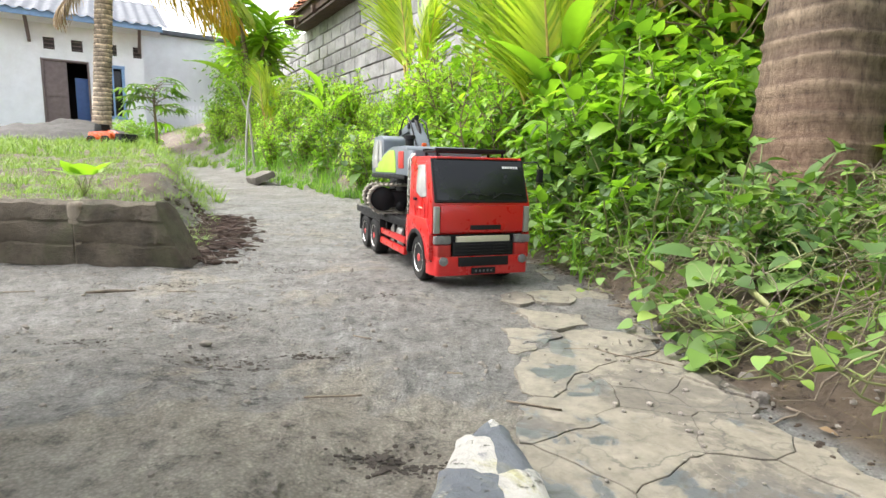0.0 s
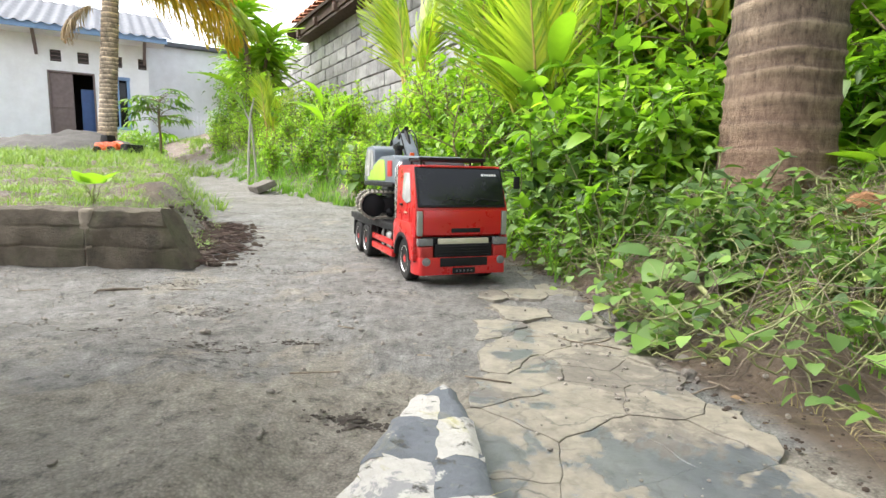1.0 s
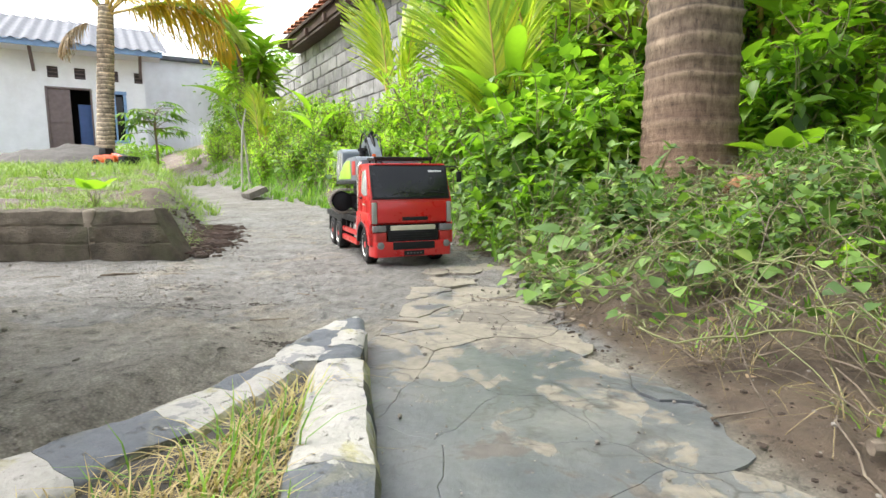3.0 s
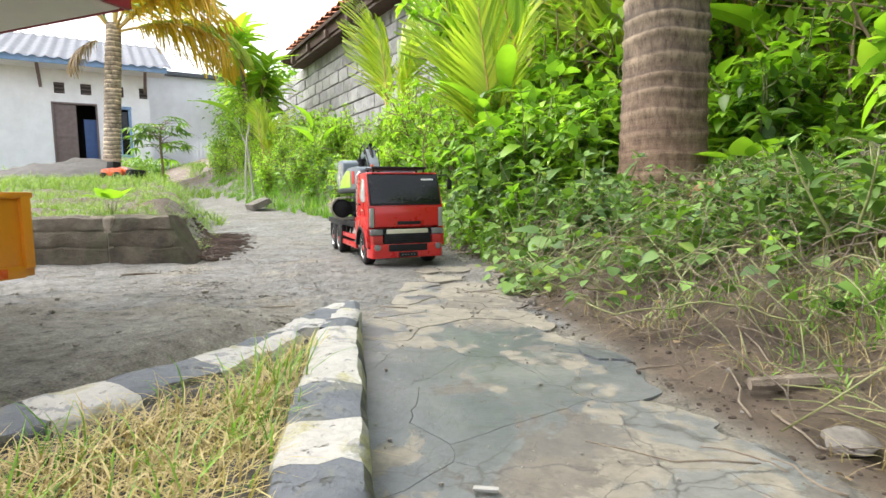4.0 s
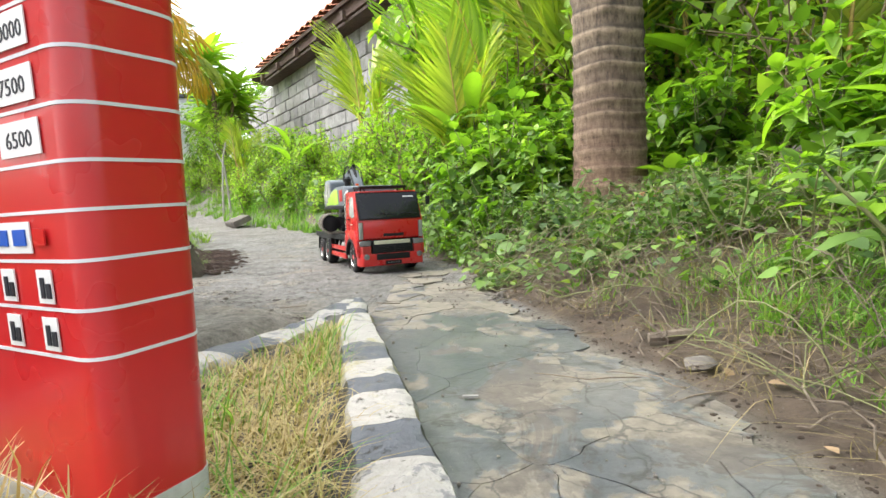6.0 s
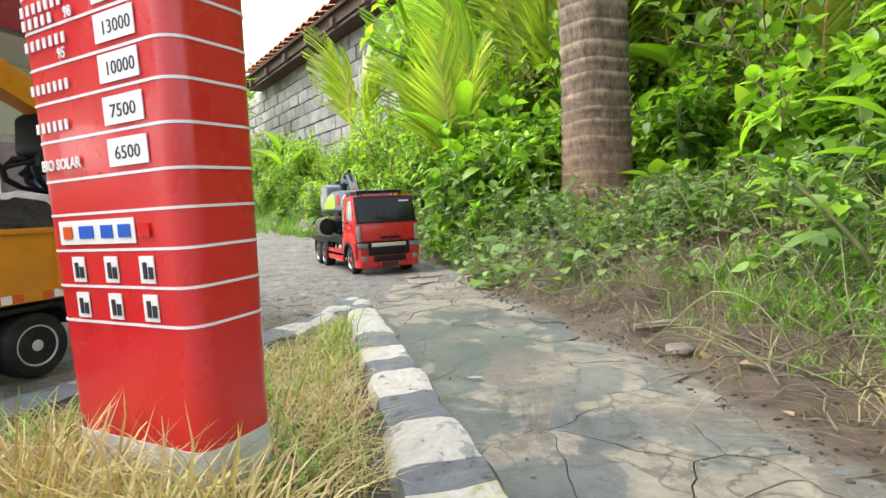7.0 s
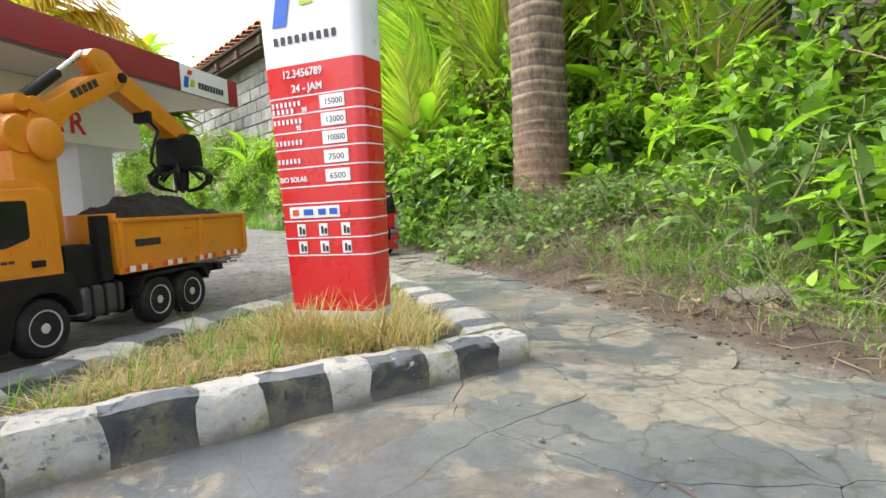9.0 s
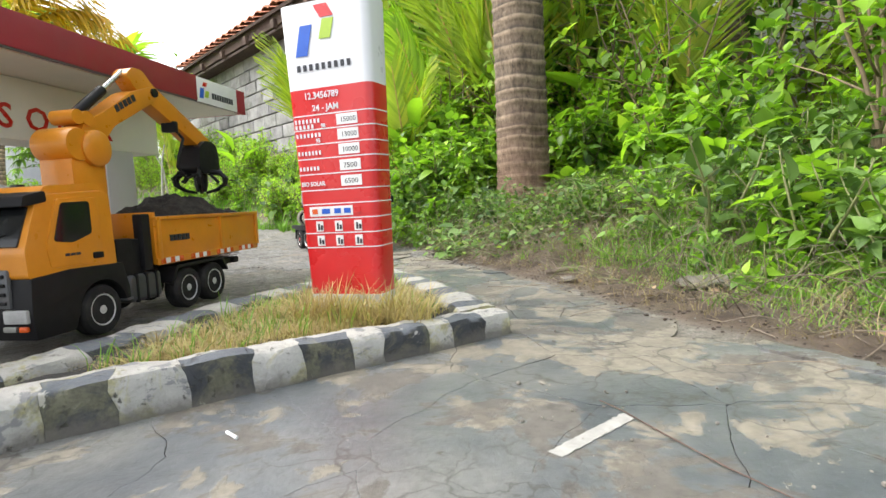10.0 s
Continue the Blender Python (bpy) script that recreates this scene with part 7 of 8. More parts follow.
for x, y, s, a in ((-0.95, 4.3, 0.85, 10), (0.43, 2.14, 0.95, 60), (0.70, 2.45, 0.85, 100), (1.55, 1.75, 1.15, 30), (1.03, 0.24, 0.40, 80), (1.34, 0.14, 0.36, 20), (-2.5, 6.9, 1.4, 0), (1.95, 2.75, 1.9, 140)):
    set_plant(R.choice(canna), x, y, s, a)
for x, y, s, a in ((0.95, 1.07, 0.46, 10), (1.25, 0.62, 0.6, 100), (-0.95, 1.42, 0.34, 30), (0.95, -0.35, 0.45, 60), (1.1, -0.1, 0.5, 190), (0.50, 1.60, 0.8, 20)):
    set_plant(R.choice(taro), x, y, s, a)
# terrace edge and far garden
for _ in range(9):
    y = R.uniform(9.5, 14)
    set_plant(R.choice(shrubs + bushes), float(np.interp(y, LEFT_Y, LEFT_X)) + R.uniform(0.0, 1.0), y, R.uniform(0.8, 1.4), R.uniform(0, 360))
for _ in range(26):
    x, y = R.uniform(-9, -2.2), R.uniform(2.5, 6)
    if x < -1.5 - y * 0.95:
        set_plant(R.choice(shrubs + bushes), x, y, R.uniform(0.8, 1.6), R.uniform(0, 360))


# trees beyond
def leafy_tree(seed, tall_, clump, mat, label, kind="ovate", leaf=0.2, leaves=34):
    """Trunk with forking limbs; each twig end carries a loose clump of leaves."""
    r = random.Random(seed)
    st, fo = Heap(), Foliage(kind)
    def limb(p, d, length, rad, depth):
        pts = [p.copy()]
        for i in range(5):
            d = (d + sway(r, 0.22) + Vector((0, 0, 0.06))).normalized()
            p = p + d * length / 5
            pts.append(p.copy())
            if depth > 0 and i > 1 or depth > 1:
                for _ in range(leaves // 4):
                    o = Vector((r.gauss(0, 1), r.gauss(0, 1), r.gauss(0, 0.7))) * clump * 0.5
                    fo.leaf(p + o, (o + Vector((0, 0, -0.15)) + sway(r, 0.3)), Vector((0, 0, 1)) + sway(r, 0.5), leaf * r.uniform(0.6, 1.3))
        st.tube(pts, [rad * (1 - 0.1 * i) for i in range(6)], 6)
        if depth < 3:
            for k in range(3 if depth else 4):
                a = 6.28 * k / 3 + r.uniform(-0.6, 0.6)
                o = Matrix.Rotation(a, 3, d) @ d.orthogonal().normalized()
                limb(p - d * length * r.uniform(0, 0.35), (d * 0.7 + o * r.uniform(0.5, 0.95)).normalized(), length * r.uniform(0.55, 0.75), rad * 0.55, depth + 1)
    limb(Vector((0, 0, -0.1)), Vector((0, 0, 1)), tall_ * 0.36, tall_ * 0.022, 0)
    return plant_object("tree", (st, fo), mat, G_TWIG, label, "tree", "trees beyond the garden", "trunk", "crown")


trees = [leafy_tree(700, 5.0, 0.7, G_MID, "leafy green garden tree beyond the wall"), leafy_tree(701, 4.2, 0.6, G_BRIGHT, "light green leafy garden tree"), leafy_tree(702, 5.5, 0.8, G_DEEP, "dark green leafy garden tree")]
for k, x, y, s in ((0, -5.0, 15.5, 0.65), (2, -3.9, 17.5, 0.75), (0, -7.6, 21, 0.8), (0, 4.6, 3.6, 0.9), (2, 4.9, 1.2, 0.95), (1, 3.9, 5.2, 0.85), (0, 3.9, -0.3, 0.75), (2, 5.6, 6.4, 1.1), (1, 5.8, -1.6, 0.9), (2, -13.0, 7.0, 0.9), (0, -16, 10.5, 1.0), (0, 5.2, 3.0, 0.8)):
    set_plant(trees[k], x, y, s, R.uniform(0, 360))


def dracaena():
    """Tall canes topped by rosettes of long strap leaves."""
    r = random.Random(55)
    pairs, fo = [], Foliage("lance")
    for i in range(7):
        st = Heap()
        pairs.append(st)
        a = 6.28 * i / 7
        p = Vector((0, 0, 0))
        pts = [p.copy()]
        d = Vector((math.cos(a) * 0.25, math.sin(a) * 0.25, 1)).normalized()
        H = r.uniform(1.1, 2.1)
        for k in range(5):
            d = (d + sway(r, 0.1)).normalized()
            p = p + d * H / 5
            pts.append(p.copy())
        st.tube(pts, 0.03, 6)
        for k in range(36):
            b = 2.4 * k
            e = 1.3 - 1.7 * k / 36
            w = Vector((math.cos(b), math.sin(b), e))
            fo.leaf(p - d * 0.35 * k / 36, w, Vector((0, 0, 1)), r.uniform(0.4, 0.6), 1.1)
    root = empty("dracaena", pose(0, 0, -50), "tall dracaena with rosettes of long leaves by the wall", "plant", "trees beyond the garden")
    for st in pairs:
        part("cane", st.mesh("cane", G_TWIG), G_TWIG, root)
    tagged(part("foliage", fo.mesh("dracaena_leaves", G_LIME), G_LIME, root), kind="stuff")
    set_plant(root, -3.35, 9.3, 1.0, 40)


dracaena()


def cassava():
    """Slim stem with spreading palmate leaves."""
    r = random.Random(77)
    petioles = []
    st, fo = Heap(), Foliage("lance")
    st.tube([(0, 0, -0.05), (0.03, 0, 0.5), (0.0, 0.02, 1.0), (0.04, 0, 1.35)], [0.03, 0.028, 0.024, 0.016], 7)
    for i in range(40):
        a, z = 2.4 * i, r.uniform(0.7, 1.4)
        o = Vector((math.cos(a), math.sin(a), r.uniform(-0.05, 0.5)))
        e = Vector((0, 0, z)) + o * r.uniform(0.3, 0.55)
        petioles.append(Heap())
        petioles[-1].tube([(0, 0, z), Vector((0, 0, z)) + o * 0.2 + Vector((0, 0, 0.04)), e], 0.006, 4)
        for k in range(7):
            b = (k - 3) * 0.5
            w = Matrix.Rotation(b, 3, "Z") @ o
            fo.leaf(e, w + Vector((0, 0, -0.25)), Vector((0, 0, 1)), r.uniform(0.2, 0.3))
    root = plant_object("cassava", (st, fo), G_MID, G_TWIG, "slim cassava plant with spreading palmate leaves", "plant", "trees beyond the garden")
    for h in petioles:
        part("petiole", h.mesh("petiole", G_TWIG), G_TWIG, root)
    set_plant(root, -4.45, 8.3, 0.74, 0)


cassava()


# creepers along the path edge: running stems with heart-shaped leaves
def creeper(seed, x, y, ways, label):
    r = random.Random(seed)
    st, fo = Heap(), Foliage("heart")
    for w in range(ways):
        a = r.uniform(0, 6.28)
        p = Vector((x + r.uniform(-0.05, 0.05), y + r.uniform(-0.05, 0.05), 0))
        pts = []
        lift = 0.01
        for i in range(r.randint(16, 28)):
            a += r.uniform(-0.3, 0.3)
            p = p + Vector((math.cos(a), math.sin(a), 0)) * 0.020
            lift = max(0.004, min(0.11, lift + r.uniform(-0.011, 0.013)))
            if p.x < edge_at(p.y) - 0.01:
                a = 3.14 - a
                p.x = edge_at(p.y)
            p.z = height(p.x, p.y) + lift
            pts.append(p.copy())
            if i > 1 and r.random() < 0.8:
                b = a + r.choice((-1, 1)) * r.uniform(0.7, 1.6)
                o = Vector((math.cos(b), math.sin(b), r.uniform(0.2, 0.9)))
                e = p + o * r.uniform(0.012, 0.035)
                st.tube([p, (p + e) / 2 + Vector((0, 0, 0.004)), e], 0.0007, 4)
                fo.leaf(e, Vector((o.x, o.y, r.uniform(-0.5, 0.15))), Vector((0, 0, 1)) + sway(r, 0.5), r.uniform(0.012, 0.027))
        st.tube(pts, 0.0011, 5)
    root = empty("creeper", pose(0, 0, 0), label, "creeper", BANK)
    part("stem", st.mesh("creeper_stem", G_STEM), G_STEM, root)
    part("foliage", fo.mesh("creeper_leaves", G_VINE), G_VINE, root)


for q, (x, y, k) in enumerate(((0.42, 0.62, 9), (0.50, 0.80, 9), (0.60, 0.62, 9), (0.70, 0.85, 9), (0.45, 1.0, 8), (0.62, 1.05, 8), (0.80, 0.70, 8), (0.85, 0.95, 8), (0.36, 1.3, 7), (0.95, 0.55, 8), (0.78, 0.40, 6), (1.0, 0.2, 6), (1.05, 0.8, 8), (0.95, 1.25, 7), (0.55, 1.35, 7), (0.55, 0.70, 9), (0.66, 0.95, 8), (0.75, 0.60, 8), (0.90, 0.75, 8))):
    creeper(900 + q, x, y, k, "tangled green creeper with heart-shaped leaves on the bank")


def broad_creeper():
    """Large leaves on a thick runner that lies out onto the path."""
    st, fo = Heap(), Foliage("heart")
    pts = [Vector(p) for p in ((0.50, 0.86, 0.17), (0.44, 0.80, 0.11), (0.41, 0.72, 0.07), (0.42, 0.62, 0.035), (0.45, 0.56, 0.03), (0.49, 0.53, 0.035))]
    st.tube(pts, [0.005, 0.005, 0.0045, 0.004, 0.0035, 0.003], 7)
    for p, w, L in (((0.40, 0.80, 0.085), (-0.5, -0.35, -0.05), 0.066), ((0.375, 0.72, 0.045), (-0.2, -0.8, -0.25), 0.070), ((0.345, 0.645, 0.016), (-0.9, -0.2, -0.05), 0.058), ((0.43, 0.60, 0.035), (0.25, -0.6, 0.1), 0.06), ((0.47, 0.555, 0.035), (0.7, -0.35, -0.1), 0.058), ((0.43, 0.74, 0.07), (0.5, -0.3, 0.3), 0.07), ((0.38, 0.84, 0.10), (-0.7, 0.1, 0.2), 0.06)):
        fo.leaf(p, w, (0.05, -0.25, 1), L, 1.05)
    root = empty("broad_creeper", pose(0, 0, 0), "runner with large pale green leaves lying at the path edge", "creeper", BANK)
    part("stem", st.mesh("runner", G_STEM), G_STEM, root)
    part("foliage", fo.mesh("runner_leaves", G_DULL), G_DULL, root)


broad_creeper()


# grass, straw, twigs and litter: beyond counting
def tufts(name, spots, mat, label, category, blades, length, width=0.0026, lie=0.5, segs=3, seed=1):
    r = np.random.default_rng(seed)
    vs, fs = [], []
    for x, y, s in spots:
        z = height(x, y) if not isinstance(s, tuple) else s[1]
        s = s if not isinstance(s, tuple) else s[0]
        for _ in range(blades):
            a = r.uniform(0, 6.283)
            o = np.array([math.cos(a), math.sin(a), 0.0])
            side = np.array([-o[1], o[0], 0.0])
            L = length * s * r.uniform(0.45, 1.25)
            bend = lie * r.uniform(0.3, 1.5)
            p = np.array([x, y, z - 0.004]) + o * r.uniform(0, 0.018) + side * r.uniform(-0.012, 0.012)
            base = len(vs)
            for i in range(segs + 1):
                k = i / segs
                c = p + o * (bend * L * k * k) + np.array([0, 0, L * (k - 0.45 * bend * k * k)]) + side * (0.06 * L * math.sin(3 * k + a))
                w = width * (0.6 + s * 0.4) * (1 - k) ** 0.7
                if i < segs:
                    vs.append(tuple(c - side * w))
                    vs.append(tuple(c + side * w))
                else:
                    vs.append(tuple(c))
            for i in range(segs - 1):
                q = base + 2 * i
                fs.append((q, q + 1, q + 3, q + 2))
            q = base + 2 * (segs - 1)
            fs.append((q, q + 1, q + 2))
    tagged(new(name, raw(name, vs, fs, mat)), label, category, kind="stuff")


def spots(count, y0, y1, xfun, s0, s1, seed):
    r = random.Random(seed)
    out = []
    for _ in range(count):
        y = r.uniform(y0, y1)
        a, b = xfun(y)
        out.append((r.uniform(a, b), y, r.uniform(s0, s1)))
    return out


BED = [(0.042, 0.19), (0.048, 0.12), (0.068, -0.03), (0.092, -0.17), (0.112, -0.345), (-0.01, -0.425), (-0.15, -0.485), (-0.27, -0.545), (-0.30, -0.52), (-0.255, -0.39), (-0.19, -0.24), (-0.10, -0.10), (-0.028, -0.01), (0.012, 0.09)]


def in_bed(count, seed):
    r = random.Random(seed)
    out = []
    while len(out) < count:
        x, y = r.uniform(-0.4, 0.16), r.uniform(-0.6, 0.28)
        if inside(BED, x, y):
            out.append((x, y, (r.uniform(0.5, 1.1), 0.03)))
    return out


tufts("dry_grass", in_bed(1100, 1), G_STRAW, "dry straw-coloured grass inside the kerb island", "grass", 10, 0.036, 0.0008, 1.3, 3, 2)
tufts("foot_grass", [(-0.10 + 0.0052 * i + 0.012 * math.sin(i * 3.1), -0.312 - 0.0027 * i + 0.02 * math.sin(i * 5.3), (1.0 + 0.5 * math.sin(i * 1.7) ** 2, 0.03)) for i in range(34)] + [(-0.11 + 0.0042 * i, -0.325 - 0.0023 * i - 0.022 * abs(math.sin(i * 2.1)), (0.9 + 0.5 * math.sin(i * 2.3) ** 2, 0.03)) for i in range(44)], G_STRAW, "taller dry grass at the foot of the sign", "grass", 13, 0.055, 0.0010, 0.8, 3, 22)
tufts("green_grass", in_bed(200, 2), G_GRASS, "thin green grass blades inside the kerb island", "grass", 6, 0.052, 0.0010, 0.7, 3, 3)
edge_grass = lambda a, b: (lambda y: (edge_at(y) + a, edge_at(y) + b))
tufts("bank_grass", spots(1200, -1.2, 0.25, edge_grass(0.20, 0.9), 0.4, 1.15, 4), G_GRASS, "green grass on the bank beside the path", "grass", 12, 0.072, 0.0018, 0.95, 3, 5)
tufts("bank_grass", spots(900, -1.3, 0.55, edge_grass(0.55, 2.2), 0.6, 1.4, 6), G_GRASS, "tall green grass on the bank", "grass", 10, 0.11, 0.0030, 0.7, 3, 7)
tufts("bank_tangle", spots(950, -0.8, 1.35, edge_grass(0.17, 0.80), 0.5, 1.2, 48), G_HAY, "tangled dry and green stalks under the creepers", "grass", 6, 0.075, 0.0007, 1.2, 4, 49)
tufts("bank_straw", spots(820, -1.0, 1.4, edge_grass(0.05, 0.62), 0.35, 1.0, 8), G_HAY, "dry straw and stalks at the foot of the bank", "grass", 5, 0.085, 0.0006, 1.7, 4, 9)
tufts("edge_grass", spots(460, -0.9, 0.8, edge_grass(0.11, 0.55), 0.3, 0.8, 28), G_GRASS, "small green weeds on the bare soil", "grass", 8, 0.055, 0.0016, 0.9, 3, 29)
tufts("path_grass", spots(700, 2.6, 7.5, edge_grass(-0.10, 0.25), 0.6, 1.5, 18), G_GRASS, "grass along the garden path", "grass", 8, 0.10, 0.0035, 0.7, 2, 19)
tufts("path_grass", spots(2600, 5.6, 24, lambda y: (float(np.interp(y, LEFT_Y, LEFT_X)) - 0.5, edge_at(y) + 0.6), 0.8, 2.0, 38), G_LAWN, "grass growing over the far end of the garden path", "grass", 7, 0.09, 0.005, 0.8, 2, 39)
tufts("bank_grass", spots(700, 0.9, 5.0, edge_grass(0.02, 1.2), 0.6, 1.4, 10), G_GRASS, "grass between the shrubs", "grass", 8, 0.11, 0.0026, 0.7, 3, 11)
left_of = lambda a, b: (lambda y: (float(np.interp(y, LEFT_Y, LEFT_X)) - b, float(np.interp(y, LEFT_Y, LEFT_X)) - a))
tufts("terrace_grass", spots(2200, 1.25, 3.0, left_of(-0.02, 2.2), 0.35, 0.85, 12), G_LAWN, "green grass on the terrace behind the old kerb", "grass", 12, 0.065, 0.0012, 1.2, 3, 13)
tufts("terrace_grass", spots(2600, 2.8, 8.0, left_of(-0.1, 4.5), 0.9, 1.7, 14), G_LAWN, "green lawn in front of the house", "grass", 9, 0.075, 0.0026, 1.1, 2, 15)
tufts("terrace_grass", spots(900, 7.5, 16, left_of(-0.6, 6), 1.6, 3.0, 16), G_LIME, "bright grass along the garden path", "grass", 7, 0.09, 0.008, 0.8, 2, 17)


def litter():
    """Twigs and dead leaves strewn on the lane and the foot of the bank."""
    r = random.Random(66)
    tw, dl = Heap(), Foliage("small")
    for _ in range(260):
        y = r.uniform(-1.0, 1.9)
        x = edge_at(y) + r.uniform(-0.03, 0.42)
        a, L = r.uniform(0, 6.28), r.uniform(0.03, 0.13)
        pts = []
        for i in range(5):
            px, py = x + math.cos(a) * L * i / 4, y + math.sin(a) * L * i / 4
            a += r.uniform(-0.25, 0.25)
            pts.append((px, py, height(px, py) + 0.003 + r.uniform(0, 0.012) * (px > edge_at(py) + 0.05)))
        tw.tube(pts, [0.0013, 0.0012, 0.001, 0.0009, 0.0006], 4)
    for _ in range(26):
        x, y = r.uniform(-0.9, 0.2), r.uniform(0.45, 1.9)
        a, L = r.uniform(-0.5, 0.5), r.uniform(0.015, 0.06)
        pts = [(x + math.cos(a) * L * i / 3, y + math.sin(a) * L * i / 3, height(x, y) + 0.002) for i in range(4)]
        tw.tube(pts, 0.0012, 4)
    for _ in range(120):
        y = r.uniform(-1.0, 1.7)
        x = edge_at(y) + r.uniform(0.0, 0.6)
        dl.leaf((x, y, height(x, y) + 0.005), (r.uniform(-1, 1), r.uniform(-1, 1), r.uniform(-0.1, 0.3)), (r.uniform(-0.6, 0.6), r.uniform(-0.6, 0.6), 1), r.uniform(0.010, 0.024))
    tagged(new("twigs", tw.mesh("twigs", M_WOOD)), "dry twigs strewn along the path edge", "twigs", kind="stuff")
    tagged(new("dead_leaves", dl.mesh("dead_leaves", G_DEAD)), "brown dead leaves on the soil", "leaves", kind="stuff")


litter()


def dry_vines():
    """Withered runners arching over one another on the foot of the bank."""
    r = random.Random(91)
    straw, green = Heap(), Heap()
    for n in range(820):
        y = r.uniform(-0.75, 1.35)
        x = edge_at(y) + r.uniform(0.07, 0.80)
        a, L, up = r.uniform(0, 6.28), r.uniform(0.10, 0.38), r.uniform(0.01, 0.10)
        turn = r.uniform(-0.5, 0.5)
        pts = []
        px, py = x, y
        for i in range(8):
            k = i / 7
            px, py = px + math.cos(a) * L / 7, py + math.sin(a) * L / 7
            a += turn * 0.4 + r.uniform(-0.2, 0.2)
            if px < edge_at(py) + 0.02:
                break
            pts.append((px, py, height(px, py) + 0.004 + up * math.sin(math.pi * min(1, k * 1.05)) * r.uniform(0.85, 1.1)))
        if len(pts) > 3:
            (green if n % 3 == 0 else straw).tube(pts, r.uniform(0.0004, 0.0010), 4)
    tagged(new("dry_vines", straw.mesh("dry_vines", M_WOOD)), "tangled withered vine runners on the bank", "vines", kind="stuff")
    tagged(new("green_vines", green.mesh("green_vines", G_STEM)), "tangled thin green vine runners on the bank", "vines", kind="stuff")


dry_vines()


# block wall behind the bank, course by course
def block_wall():
    m = Matrix.Translation(EAVE + W_NRM * 0.30) @ Matrix((W_DIR, W_NRM, Vector((0, 0, 1)))).transposed().to_4x4()
    root = empty("wall_block", m, "grey concrete block wall with mossy mortar joints", "wall", kind="structure")
    part("core", box((5.6, 0.12, 1.15), (15.2, 0.10, 3.0), 0), M_MORTAR, root, smooth=False)
    meshes = []
    r = random.Random(4)
    for _ in range(5):
        bm = box((0, 0, 0), (0.385, 0.10, 0.182), 0.007, 1)
        for v in bm.verts:
            v.co += noise.noise_vector(v.co * 9 + Vector((r.uniform(0, 50), 0, 0))) * 0.006
        meshes.append(mesh_of("block", bm, M_BLOCK))
    n = 0
    rest = Heap()
    for j in range(13):
        z = 0.05 + 0.2 * j + 0.1
        for i in range(37):
            x = -1.9 + i * 0.4 + (0.2 if j % 2 else 0)
            at = Matrix.Translation((x, 0.03 + r.uniform(-0.008, 0.008), z)) @ pose(0, 0, 0, 0, r.uniform(-0.6, 0.6), 0)
            if j >= 4 and x < 9.2 and n < 290:
                part("block", r.choice(meshes), M_BLOCK, root, "", at)
                n += 1
            else:
                me = r.choice(meshes)
                rest.add([at @ v.co for v in me.vertices], [tuple(p.vertices) for p in me.polygons])
    ob = part("blocks", rest.mesh("blocks", M_BLOCK, False), M_BLOCK, root)
    tagged(ob, kind="stuff")


block_wall()


# cracked cement plates of the path
def clip_cell(cell, p, q):
    """Keeps the part of a polygon nearer to p than to q."""
    mx, my, dx, dy = (p[0] + q[0]) / 2, (p[1] + q[1]) / 2, q[0] - p[0], q[1] - p[1]
    out = []
    f = lambda v: (v[0] - mx) * dx + (v[1] - my) * dy
    for a, b in zip(cell, cell[1:] + cell[:1]):
        fa, fb = f(a), f(b)
        if fa <= 0:
            out.append(a)
        if (fa < 0) != (fb < 0) and abs(fa - fb) > 1e-12:
            k = fa / (fa - fb)
            out.append((a[0] + (b[0] - a[0]) * k, a[1] + (b[1] - a[1]) * k))
    return out


